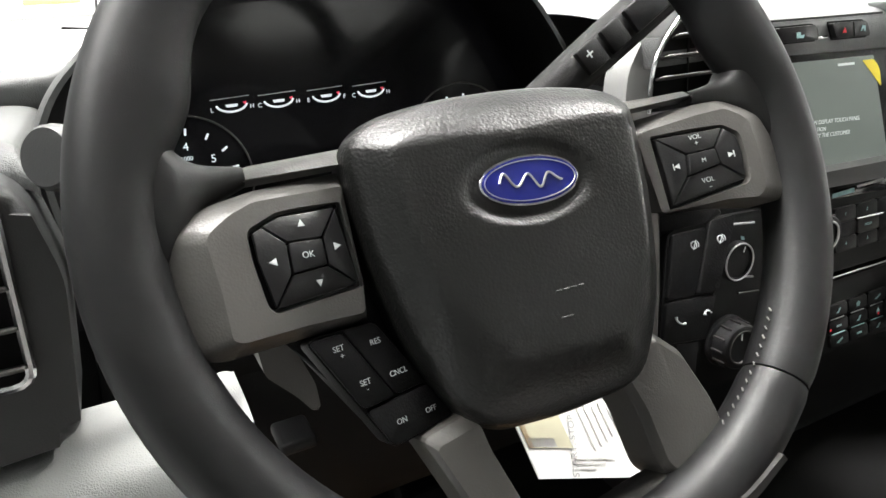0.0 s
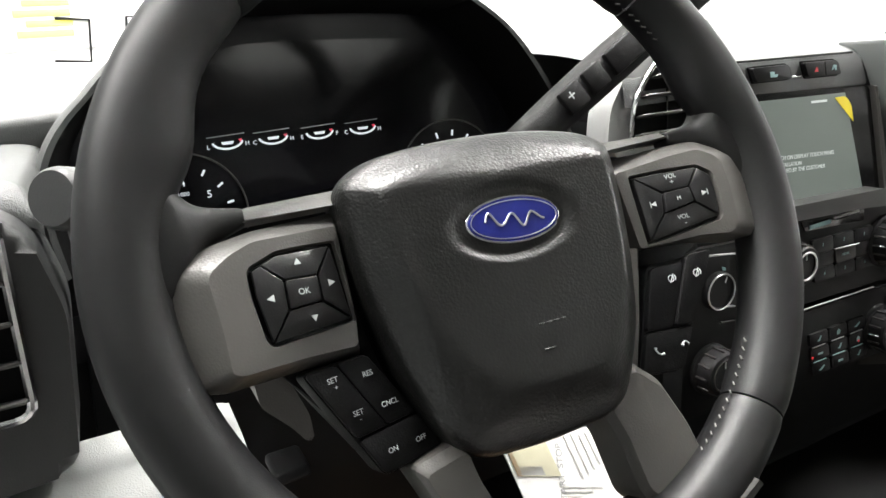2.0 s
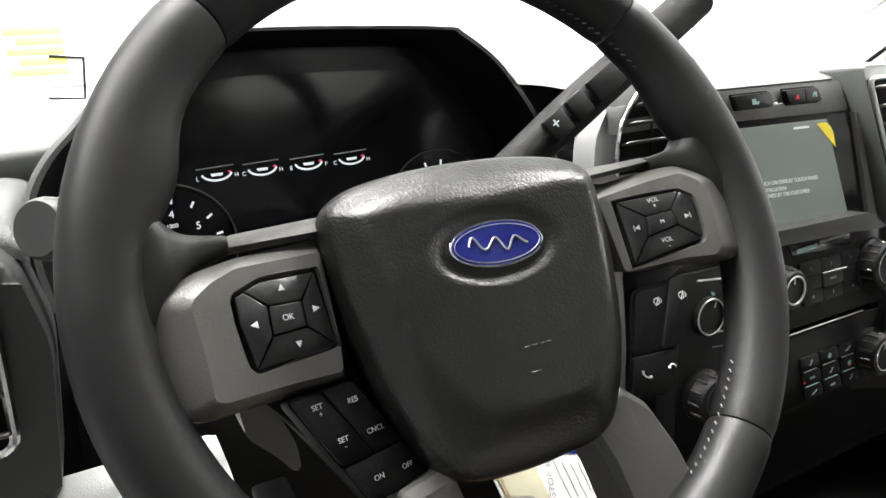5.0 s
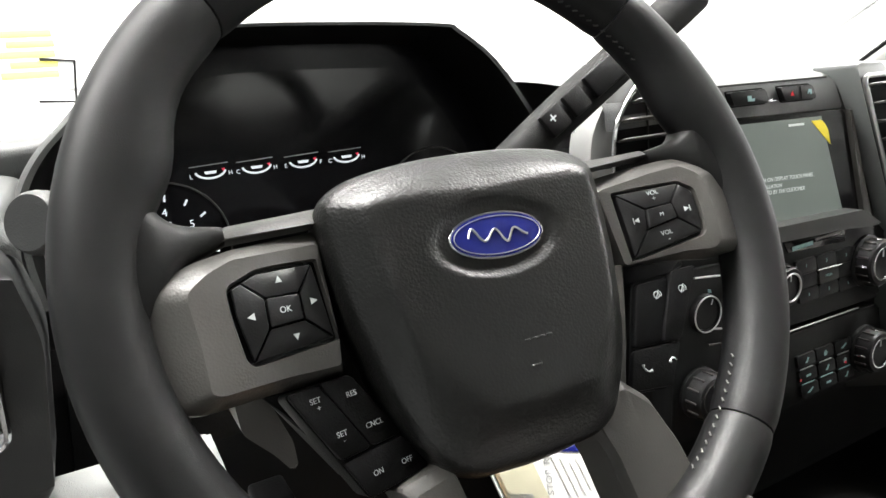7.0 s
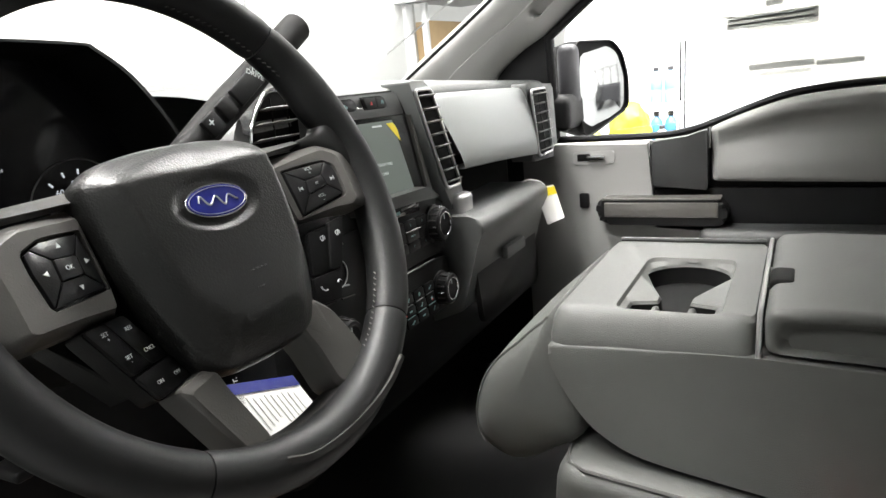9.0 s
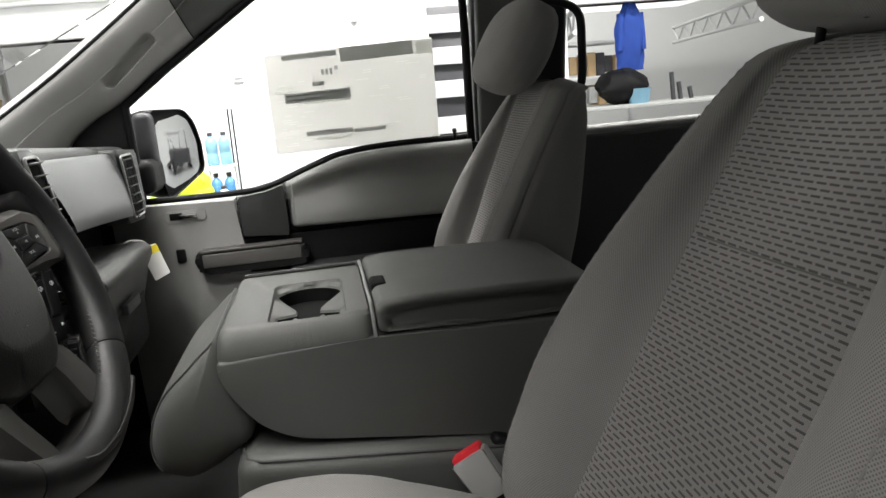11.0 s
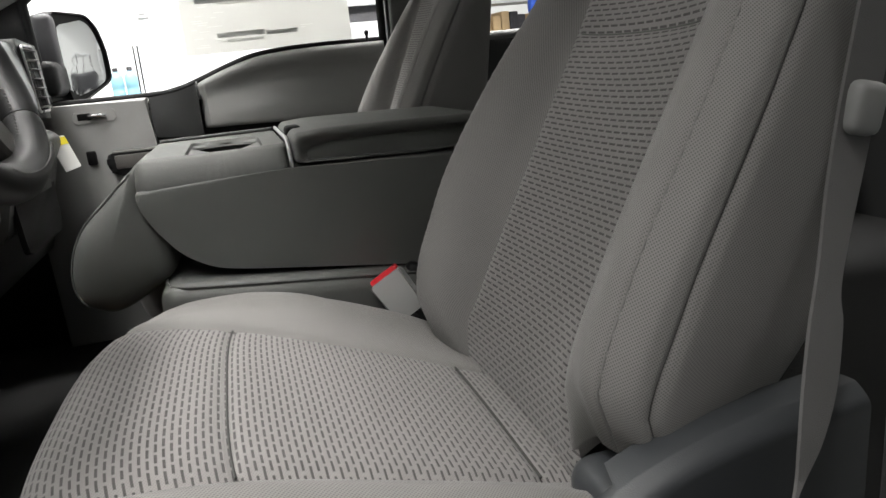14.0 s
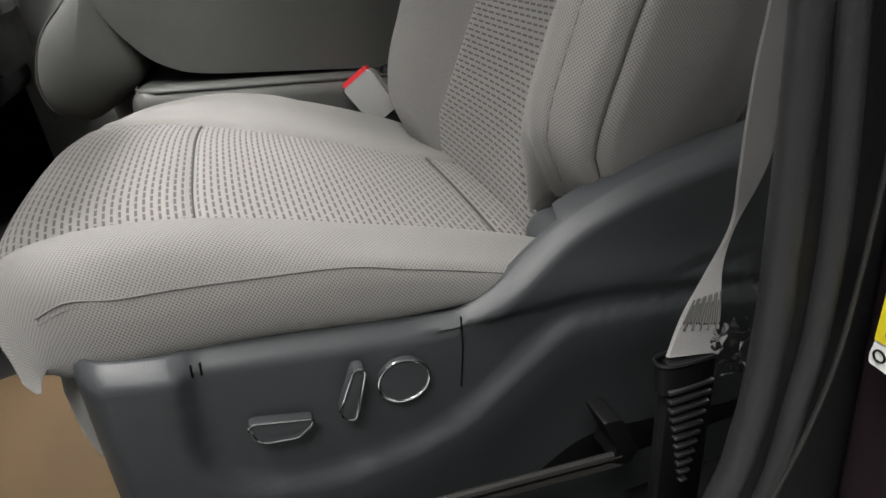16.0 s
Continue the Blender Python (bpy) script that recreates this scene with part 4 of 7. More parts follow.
handset(0.0802, -0.0785, -50, base)
handset(0.0949, -0.0776, 180, base)
for u, v in ((0.0967, -0.0425), (0.1110, -0.0427)):
    m = pose(u, v, cant(u, -0.0050), 0, -15.6, 0)
    bm = tube([m @ Vector((0.0015 * math.cos(a), 0.0018 * math.sin(a), 0)) for a in (2 * math.pi * k / 14 for k in range(14))], 0.0003, 5, True)
    tube([m @ Vector(p) for p in ((-0.0010, -0.0022, 0.0002), (0.0016, 0.0022, 0.0002))], 0.0003, 5, bm=bm)
    tube([m @ Vector(p) for p in ((0.0022, -0.0014, 0), (0.0027, 0, 0), (0.0022, 0.0014, 0))], 0.0003, 5, bm=bm)
    part("voice_mark", bm, M_INK, base)

# ---- seats ----


def sheet_part(name, rows, material, parent, label="", uvs=None):
    """A sheet over rows of points, with its texture laid by uvs."""
    bm = bmesh.new()
    lay = bm.loops.layers.uv.new("UVMap")
    vs = [[bm.verts.new(p) for p in r] for r in rows]
    for i in range(len(rows) - 1):
        for j in range(len(rows[0]) - 1):
            ids = ((i, j), (i, j + 1), (i + 1, j + 1), (i + 1, j))
            f = bm.faces.new([vs[a][b] for a, b in ids])
            if uvs:
                for lp, (a, b) in zip(f.loops, ids):
                    lp[lay].uv = uvs[a][b]
    return part(name, bm, material, parent, label, 60)


# cushion: y runs back from the front edge, heights over z 0
CUSH_TOP = [(-0.50, 0.828), (-0.46, 0.842), (-0.32, 0.888), (-0.19, 0.925), (-0.09, 0.940), (-0.05, 0.932), (-0.028, 0.905), (-0.02, 0.86), (-0.022, 0.80)]
CUSH_BOL = [(-0.50, -0.012), (-0.42, 0.002), (-0.30, 0.012), (-0.20, 0.003), (-0.14, -0.006), (-0.09, -0.012), (-0.05, -0.012), (-0.02, -0.008)]
CUSH_NEAR = [(-0.50, 0.012), (-0.42, 0.020), (-0.30, 0.020), (-0.15, 0.016), (-0.05, 0.008), (-0.02, 0.0)]
CUSH_INS = [(-0.50, 0.08), (-0.46, 0.09), (-0.36, 0.122), (-0.19, 0.160), (-0.05, 0.180), (-0.02, 0.19)]
CUSH_INS_NEAR = [(-0.50, 0.160), (-0.44, 0.168), (-0.30, 0.172), (-0.19, 0.175), (-0.05, 0.185), (-0.02, 0.19)]


def cloth_uv(rows):
    """Distances along and across a sheet of rows, for its weave."""
    n, m = len(rows), len(rows[0])
    out, v = [], 0.0
    mid_ = m // 2
    for i in range(n):
        if i:
            v += (rows[i][mid_] - rows[i - 1][mid_]).length
        u, line = 0.0, []
        for j in range(m):
            if j:
                u += (rows[i][j] - rows[i][j - 1]).length
            line.append((u, v))
        out.append(line)
    return out


# lower edge of the cloth and the welt along the door side of the cushion
CUSH_LOW = [(-0.50, 0.80), (-0.44, 0.855), (-0.40, 0.856), (-0.358, 0.858), (-0.30, 0.864), (-0.24, 0.871), (-0.19, 0.876), (-0.15, 0.878), (-0.10, 0.878), (-0.05, 0.876), (-0.03, 0.874), (-0.02, 0.84)]
CUSH_WELT = [(-0.50, 0.870), (-0.42, 0.893), (-0.363, 0.907), (-0.28, 0.921), (-0.20, 0.9295), (-0.14, 0.935), (-0.10, 0.937), (-0.05, 0.938), (-0.028, 0.90), (-0.02, 0.86)]


def welt(y):
    return min(lerp(CUSH_WELT, y), lerp(CUSH_TOP, y) + 0.008 + 0.9 * lerp(CUSH_NEAR, y))


def cushion_section(y, hw, top, bol, ins, near=False, ins2=None):
    """Points across a cushion from one lower side to the other, with a fold at the insert's seams."""
    half = [(hw - 0.02, top - 0.062 - 0.3 * bol), (hw, top - 0.045), (hw + 0.004, top - 0.02 + 0.5 * bol), (hw - 0.012, top + 0.012 + 0.9 * bol), (hw - 0.045, top + 0.016 + bol), (0.5 * (hw + ins) - 0.01, top + 0.012 + 0.7 * bol), (ins + 0.014, top + 0.008 + 0.2 * bol), (ins, top + 0.0)]
    if near:
        zs = min(welt(y), top + 0.008 + 0.9 * bol)
        low = min(lerp(CUSH_LOW, y), zs - 0.02)
        half[:4] = [(hw - 0.010, low), (hw + 0.009, low + 0.011), (hw + 0.012, 0.5 * (low + zs)), (hw + 0.006, zs), (hw - 0.012, top + 0.013 + 0.9 * bol)]
    outer = spline([(x, 0, z) for x, z in half], 26)
    inner = [Vector((x, 0, top + 0.006 - 0.006 * math.exp(-((ins - abs(x)) / 0.006) ** 2) + 0.004 * (1 - (x / ins) ** 2))) for x, ins in ((w * k / 12, w) for k in range(12, -13, -1) for w in (ins if k > 0 else (ins2 or ins),))]
    return outer, inner


def build_cushion(seat, cx, dz=0.0, dy=0.0, hw=0.275):
    ys = [-0.022 + 0.0, -0.0205, -0.024, -0.028, -0.034, -0.042, -0.05, -0.06, -0.075] + sorted([-0.09 - 0.41 * k / 34 for k in range(35)] + [-0.1845, -0.187, -0.1925, -0.196, -0.4425, -0.4475, -0.4505, -0.4555], reverse=True)
    right, left, mid, uv, seam = [], [], [], [], []
    for n, y in enumerate(ys):
        if n < 9:
            top = (0.868, 0.882, 0.896, 0.908, 0.919, 0.928, 0.934, 0.938, 0.940)[n]
        else:
            top = lerp(CUSH_TOP, y)
        ins, bol = lerp(CUSH_INS, y), lerp(CUSH_BOL, y)
        near, _ = cushion_section(y, hw - 0.03 * math.exp(-((y + 0.02) / 0.03) ** 2), top, lerp(CUSH_NEAR, y), lerp(CUSH_INS_NEAR, y), True)
        outer, inner = cushion_section(y, hw - 0.03 * math.exp(-((y + 0.02) / 0.03) ** 2), top, bol, ins, ins2=lerp(CUSH_INS_NEAR, y))
        q = Vector((cx, y + dy, dz))
        groove = 0.004 * math.exp(-((y + 0.19) / 0.006) ** 2) + 0.005 * math.exp(-((y + 0.447) / 0.004) ** 2)
        def curl(x, g):
            # the front corners are rounded in plan
            return -g * (min(1.1, abs(x) / 0.275)) ** 3.5 * max(0, 1 + (y + 0.02) / 0.30)
        right.append([q + p + Vector((0, curl(p.x, 0.105), 0)) for p in outer])
        left.append([q + Vector((-p.x, curl(p.x, 0.07), max(p.z, 0.872 if y > -0.1 else 0))) for p in near])
        if -0.44 < y < -0.034:
            zw = min(welt(y), top + 0.006 + 0.9 * lerp(CUSH_NEAR, y))
            for a, b in zip(near, near[1:]):
                if a.z <= zw < b.z:
                    w = a.lerp(b, (zw - a.z) / (b.z - a.z))
                    seam.append(q + Vector((-w.x - 0.0005, curl(w.x, 0.07), max(w.z, 0.872))))
                    break
        mid.append([q + p + Vector((0, curl(p.x, 0.105 if p.x > 0 else 0.07), -groove)) for p in inner])
        uv.append([(p.x, y * 1.05) for p in inner])
    sheet_part("cushion_bolster", right, M_CLOTH, seat, uvs=cloth_uv(right))
    sheet_part("cushion_bolster", left, M_CLOTH, seat, uvs=cloth_uv(left))
    sheet_part("cushion_insert", mid, M_INSERT, seat, "pale grey cloth with short dark dashes", uv)
    way = spline(seam[::2], 160)
    part("side_seam", tube(way, 0.0006, 5), M_CLOTHSEAM, seat, "grey twin seam")
    part("side_seam", tube([p + Vector((-0.0004, 0, -0.005)) for p in way], 0.0006, 5), M_CLOTHSEAM, seat)
    part("cushion_base", rbox((cx, -0.29 + dy, 0.77 + dz), (2 * hw - 0.06, 0.36, 0.10), 0.02), M_BLACK, seat)
    part("cushion_front", rbox((cx, -0.175 + dy, 0.825 + dz), (2 * hw - 0.05, 0.20, 0.13), 0.045, 5), M_CLOTH, seat)
    return left, right


BACK_HW = [(-0.10, 0.252), (0.0, 0.264), (0.10, 0.269), (0.25, 0.257), (0.37, 0.232), (0.46, 0.210), (0.53, 0.185), (0.565, 0.15), (0.585, 0.06)]
BACK_BOL = [(-0.10, 0.048), (0.05, 0.052), (0.13, 0.056), (0.24, 0.049), (0.36, 0.034), (0.48, 0.014), (0.53, 0.004), (0.585, 0.0)]
BACK_DEEP = [(-0.10, 0.13), (0.2, 0.13), (0.46, 0.10), (0.55, 0.08), (0.585, 0.04)]


def build_back(seat, at, tall=0.585, stitched=True, wide=1.0):
    """A backrest in its own frame: x across, y up along it, z towards the sitter."""
    rows_r, rows_l, mid, uv, rear = [], [], [], [], []
    folds = {1: ([], []), -1: ([], [])}
    for k, inner in [(k, 0) for k in range(61)] + [(k, 1) for k in range(61)]:
        s = -0.092 + 0.677 * (1 - (1 - k / 60) ** 1.25) if k > 4 else -0.092 + 0.0034 * k
        s = -0.118 + (s + 0.092) * 0.703 / 0.677 if inner else -0.052 + (s + 0.092) * 0.637 / 0.677
        hw, bol, dp = wide * lerp(BACK_HW, s), lerp(BACK_BOL, s), lerp(BACK_DEEP, s)
        ins = min(0.128, 0.56 * hw)
        lean = -0.05 * max(0, (s - 0.53) / 0.055) ** 2
        w = min(1.0, hw / 0.2)
        half = [(0.55 * hw, -dp - 0.005), (hw - 0.035, -dp), (hw - 0.010, -0.62 * dp), (hw - 0.001, bol - 0.060), (hw - 0.002, bol - 0.044), (hw - 0.006, bol - 0.038), (hw - 0.0035, bol - 0.032), (hw - 0.008 * w, bol - 0.018), (hw - 0.027 * w, bol - 0.0055), (hw - 0.031 * w, bol - 0.0055), (hw - 0.036 * w, bol - 0.002), (hw - 0.055 * w, bol), (0.5 * (hw - 0.055 * w + ins), 0.62 * bol), (ins + 0.012 * w, 0.10 * bol - 0.007), (ins, -0.013)]
        f = math.sqrt(max(0.02, 1 - (max(0, 0.03 - s) / 0.150) ** 2)) if inner else 1.0
        deep = 0.06 if inner else 0.085
        drop = 0.072 * max(0, (0.075 - s) / 0.127) ** 2.4
        o = []
        for p in spline([(x, 0, z) for x, z in half], 70):
            n = -deep + (p.z + deep) * f
            e = s + 0.5 * max(0, -n) * max(0, 1 - (s + 0.05) / 0.3)
            if not inner:
                n = p.z - drop * min(1, max(0, (p.z + 0.06) / 0.11))
                e = s + 0.75 * max(0, 0.01 - n) * max(0, 1 - (s + 0.052) / 0.25)
                e -= 0.10 * max(0, min(1, (hw - 0.062 - p.x) / max(0.02, hw - 0.062 - ins))) ** 1.3 * max(0, 1 - (s + 0.052) / 0.20) ** 2
            o.append(Vector((p.x - 0.03 * (1 - f), e * tall / 0.585 if e > 0 else e, n + lean)))
        sg = -1 if inner else 1
        (rows_l if inner else rows_r).append([at @ Vector((sg * p.x, p.y, p.z)) for p in o])
        if not inner:
            rear.append([at @ o[0], at @ Vector((-o[0].x, o[0].y, o[0].z))])
        fa, fb = folds[sg]
        fa.append(at @ Vector((sg * o[25].x, o[25].y, o[25].z)))
        fb.append(at @ Vector((sg * o[42].x, o[42].y, o[42].z)))
    for k in range(61):
        s = -0.15 + 0.735 * (1 - (1 - k / 60) ** 1.15)
        hw = wide * lerp(BACK_HW, s)
        ins = min(0.128, 0.56 * hw) + 0.09 * min(1, max(0, -s / 0.10)) ** 1.5
        lean = -0.05 * max(0, (s - 0.53) / 0.055) ** 2
        groove = 0.007 * math.exp(-((s - 0.343) / 0.005) ** 2) + 0.003 * math.exp(-((s - 0.128) / 0.004) ** 2)
        f = math.sqrt(max(0.02, 1 - (max(0, 0.03 - s) / 0.150) ** 2))
        e = s * tall / 0.585 if s > 0 else s
        i = [Vector((x, e, lean - 0.06 + 0.056 * f - groove * (1 - (x / ins) ** 8) - 0.012 * (1 - (x / ins) ** 2) - 0.006 * math.exp(-((ins - abs(x)) / 0.005) ** 2))) for x in (ins * q / 10 for q in range(10, -11, -1))]
        mid.append([at @ p for p in i])
        uv.append([(p.x, s) for p in i])
    # the hem turns under at the foot of the near bolster
    under = [[p + at.to_3x3() @ Vector((-0.035 * f, 0.006 * f - 0.003, -0.004 * f)) for p in rows_r[0]] for f in (1.0, 0.35)]
    rows_r = under + rows_r
    rr = sheet_part("back_bolster", rows_r, M_CLOTH, seat, uvs=cloth_uv(rows_r))
    ll = sheet_part("back_bolster", rows_l, M_CLOTH, seat, uvs=cloth_uv(rows_l))
    sheet_part("back_insert", mid, M_INSERT, seat, "pale grey cloth with short dark dashes", uv)
    if stitched:
        for at_s in (0.343,):
            row = min(range(61), key=lambda k: abs(-0.15 + 0.735 * (1 - (1 - k / 60) ** 1.15) - at_s))
            out = at.to_3x3() @ Vector((0, 0, 0.0008))
            part("cross_seam", tube([p + out for p in mid[row][1:-1]], 0.0010, 5), M_THREAD, seat, "grey seam across the insert")
    sheet_part("back_shell", rear, M_CLOTH, seat)
    low = [[at @ Vector((x, s, -0.035 - 0.4 * (0.06 - s) ** 1.2)) for x in np.linspace(-0.225, 0.225, 9)] for s in np.linspace(-0.15, 0.05, 8)]
    sheet_part("back_foot", low, M_CLOTH, seat)
    if stitched:
        for sg, bol_ in ((1, rr), (-1, ll)):
            fa, fb = folds[sg]
            part("fold_seam", tube(fa[1:52], 0.0006, 5), M_SEAM, bol_, "dark fold seam")
            way = spline(fb[1:54], 260)
            bm = tube(way, lambda q: 0.0005 + 0.0009 * (math.sin(q * 260 * 1.05) > -0.2), 5)
            part("stitching", bm, M_CLOTHSEAM, bol_, "row of grey stitches")


def build_headrest(seat, at, half=0.14, posts=True):
    rows = []
    for k in range(15):
        a = math.pi * k / 14
        s = 0.095 * -math.cos(a)
        f = max(0.0001, math.sin(a)) ** 0.45
        ring = [(half * f * math.copysign(abs(math.cos(b)) ** 0.6, math.cos(b)), s, 0.058 * f * math.copysign(abs(math.sin(b)) ** 0.7, math.sin(b))) for b in (2 * math.pi * j / 32 for j in range(32))]
        rows.append([at @ Vector(p) for p in ring])
    rows = [r + [r[0].copy()] for r in rows]
    sheet_part("headrest", rows, M_CLOTH, seat, uvs=cloth_uv(rows))
    for x in (-0.07, 0.07) if posts else ():
        part("headrest_post", tube([at @ Vector((x, -0.12, -0.02)), at @ Vector((x, -0.06, 0))], 0.005, 10), M_BLACK, seat, "black post")


def back_frame(cx, dy=0.0, dz=0.0, tilt=27):
    return Matrix.Translation((cx, -0.49 + dy, 0.93 + dz)) @ Matrix(((-1, 0, 0, 0), (0, -math.sin(radians(tilt)), math.cos(radians(tilt)), 0), (0, math.cos(radians(tilt)), math.sin(radians(tilt)), 0), (0, 0, 0, 1)))


dseat = thing("driver_seat", "grey cloth driver seat with dashed inserts and black plastic side shield", "seat")
build_cushion(dseat, 0.0)
bf = back_frame(0.0)
build_back(dseat, bf)
build_headrest(dseat, bf @ pose(-0.015, 0.668, -0.01), 0.182)

pseat = thing("passenger_seat", "grey cloth passenger seat with headrest", "seat")
build_cushion(pseat, 0.90, 0.025, 0.06)
bf = back_frame(0.90, -0.05, 0.03, 22)
build_back(pseat, bf, 0.51, False, 0.90)
build_headrest(pseat, bf @ pose(0, 0.540, 0.058, -6, 0, 0), 0.150, False)


# middle seat cushion under the folded armrest
mid_seat = thing("middle_seat", "grey vinyl middle seat cushion under the folded armrest", "seat")
ms = pose(0.449, -0.302, 0.876, 6.3, 0, 0)
part("cushion", rbox((0, 0, 0), (0.302, 0.408, 0.12), 0.026, 5, m=ms), M_VINYL, mid_seat)
part("piping", tube([ms @ Vector((x, y, 0.0545)) for x, y in ((-0.1435, -0.19), (-0.1435, 0.17), (-0.134, 0.190), (-0.11, 0.1965), (0.13, 0.1965))], 0.0022, 6), M_SEAM, mid_seat, "dark piping")

# ---- folded console armrest ----
cons = thing("console_armrest", "grey folded-down centre console armrest with cup holders", "console")
side = [(-0.094, 1.085), (-0.098, 1.06), (-0.112, 1.03), (-0.14, 0.99), (-0.18, 0.965), (-0.22, 0.956), (-0.50, 0.915), (-0.60, 0.93), (-0.60, 1.082), (-0.30, 1.090)]
part("body", prism(round_poly(side, 0.02, 3), 0, 0.305, 0.006, 3, yz(0.329), both=True), M_VINYL, cons, "grey vinyl armrest body")
# tray: a rounded block with a sunken cup well
def star(inside, z, c=(0.388, -0.2195), n=140):
    """A ring of points on the edge of a shape, seen from a point inside it."""
    out = []
    for k in range(n):
        dx, dy = math.cos(2 * math.pi * k / n), math.sin(2 * math.pi * k / n)
        r = 0.004
        while r < 0.3 and inside(c[0] + dx * r, c[1] + dy * r):
            r += 0.0005
        out.append(Vector((c[0] + dx * r, c[1] + dy * r, z)))
    return out
def rrect(x0, x1, y0, y1, r):
    def inside(x, y):
        dx, dy = max(x0 + r - x, x - x1 + r, 0), max(y0 + r - y, y - y1 + r, 0)
        return math.hypot(dx, dy) <= r
    return inside
def keyhole(g):
    def inside(x, y):
        return math.hypot(x - 0.493, y + 0.2195) < 0.049 + g or (abs(y + 0.2195) < 0.016 + g + 0.4 * max(0, x - 0.415) and 0.36 < x < 0.5) or (0.357 - g < x < 0.402 + g - 0.25 * abs(y + 0.2195) and abs(y + 0.2195) < 0.043 + g) 
    return inside
rows = [star(rrect(0.331, 0.632, -0.304, -0.097, 0.016), 1.082), star(rrect(0.331, 0.632, -0.304, -0.097, 0.016), 1.092), star(rrect(0.337, 0.632, -0.304, -0.099, 0.016), 1.108), star(rrect(0.342, 0.631, -0.304, -0.104, 0.014), 1.119), star(rrect(0.348, 0.628, -0.302, -0.110, 0.014), 1.1235),
        star(rrect(0.350, 0.546, -0.272, -0.166, 0.014), 1.1235), star(rrect(0.352, 0.543, -0.270, -0.168, 0.014), 1.119), star(keyhole(0.002), 1.1165), star(keyhole(0.0), 1.113)]
part("cup_tray", skin(rows, True), M_VINYL, cons, "grey tray with a sunken cup well")
# the darkness down in the well is painted on with the near-black
part("well_liner", skin([star(keyhole(0.0006), 1.1135), star(keyhole(-0.002), 1.0925), star(rrect(0.375, 0.40, -0.23, -0.21, 0.005), 1.0915), star(rrect(0.387, 0.389, -0.2205, -0.2185, 0.001), 1.0915)], True), M_HOLE, cons, "cup well, its shade set as near-black")
for py in (-0.2005, -0.2385):
    part("cup_finger", rbox((0.377, py, 1.094), (0.044, 0.008, 0.036), 0.004, 3), M_VINYL, cons)
# padded front end of the folded backrest
pad_side = [(-0.10, 1.10), (-0.085, 1.102), (-0.055, 1.076), (-0.02, 1.044), (-0.001, 1.01), (0.008, 0.972), (0.003, 0.942), (-0.015, 0.925), (-0.045, 0.918), (-0.09, 0.94), (-0.13, 0.98)]
outline = [(p.y, p.z) for p in spline([(0, y, z) for y, z in pad_side], 50, True)]
cy_ = sum(p[0] for p in outline) / 50
cz_ = sum(p[1] for p in outline) / 50
rows = []
for x, f in ((0.3300, 0.05), (0.3305, 0.30), (0.3330, 0.55), (0.3375, 0.76), (0.3440, 0.90), (0.3520, 0.97), (0.362, 1.0), (0.40, 1.03), (0.49, 1.04), (0.58, 1.03), (0.620, 1.0), (0.628, 0.97), (0.63, 0.9), (0.63, 0.3)):
    rows.append([Vector((x, cy_ + (y - cy_) * f, cz_ + (z - cz_) * f)) for y, z in outline])
part("front_pad", skin(rows, True, True), M_VINYL, cons, "padded grey vinyl end")
part("pad_piping", tube([Vector((0.3500, cy_ + (y - cy_) * 0.972, cz_ + (z - cz_) * 0.972)) for y, z in outline[2:30]], 0.0016, 6), M_SEAM, cons, "dark piping")
part("tray_rail", tube([(0.626, -0.112, 1.1255), (0.626, -0.30, 1.1265)], 0.0035, 8), M_DOORDARK, cons)
part("lid_edge", tube(spline([(0.330, -0.3065, 1.090), (0.333, -0.3065, 1.10), (0.350, -0.3065, 1.120), (0.372, -0.3065, 1.1275), (0.45, -0.3065, 1.128), (0.632, -0.3065, 1.128)], 24), 0.0028, 6), M_SATIN, cons, "bright edge strip")
lid = [(-0.312, 1.094), (-0.311, 1.128), (-0.318, 1.137), (-0.36, 1.140), (-0.48, 1.138), (-0.60, 1.135), (-0.64, 1.12), (-0.64, 1.09), (-0.5, 1.0875)]
lid = [(0, y, z) for y, z in round_poly(lid, 0.008, 4)]
rows = []
for x, g in ((0.345, 0.020), (0.3345, 0.012), (0.3325, 0.007), (0.3335, 0.003), (0.337, 0.0008), (0.343, 0.0), (0.48, 0.0), (0.622, 0.0), (0.628, 0.001), (0.632, 0.004), (0.632, 0.012), (0.62, 0.020)):
    rows.append([Vector((x, y + (g if y < -0.475 else -g) * min(1, abs(y + 0.475) / 0.12), z + (0.15 * g if z < 1.114 else -g))) for _, y, z in lid])
part("lid", skin(rows, True, True), M_VINYL, cons, "padded grey lid", 50)
# no hollow here: a near-black block stands for the shade in the notch
part("lid_notch", rbox((0.445, -0.324, 1.1312), (0.055, 0.026, 0.018), 0.007, 3), M_HOLE, cons, "finger notch, its shade drawn as a dark block")

# ---- driver seat: seams, shield, switches, buckle ----
ys = [-0.06 - 0.38 * k / 30 for k in range(31)]
pts = [(0.2785, y, lerp(CUSH_TOP, y) - 0.018 + 0.5 * lerp(CUSH_BOL, y)) for y in ys]
part("side_seam", tube(pts, 0.0013, 6), M_SEAM, dseat, "dark twin seam")
part("front_seam", tube([(x, -0.19 - (0.105 if x > 0 else 0.07) * 0.433 * (abs(x) / 0.275) ** 3.5, lerp(CUSH_TOP, -0.19) + 0.0068 - 0.0036 * (x / 0.165) ** 2) for x in (0.155 - 0.325 * k / 24 for k in range(25))], 0.0012, 5), M_SEAM, dseat, "dark cross seam")
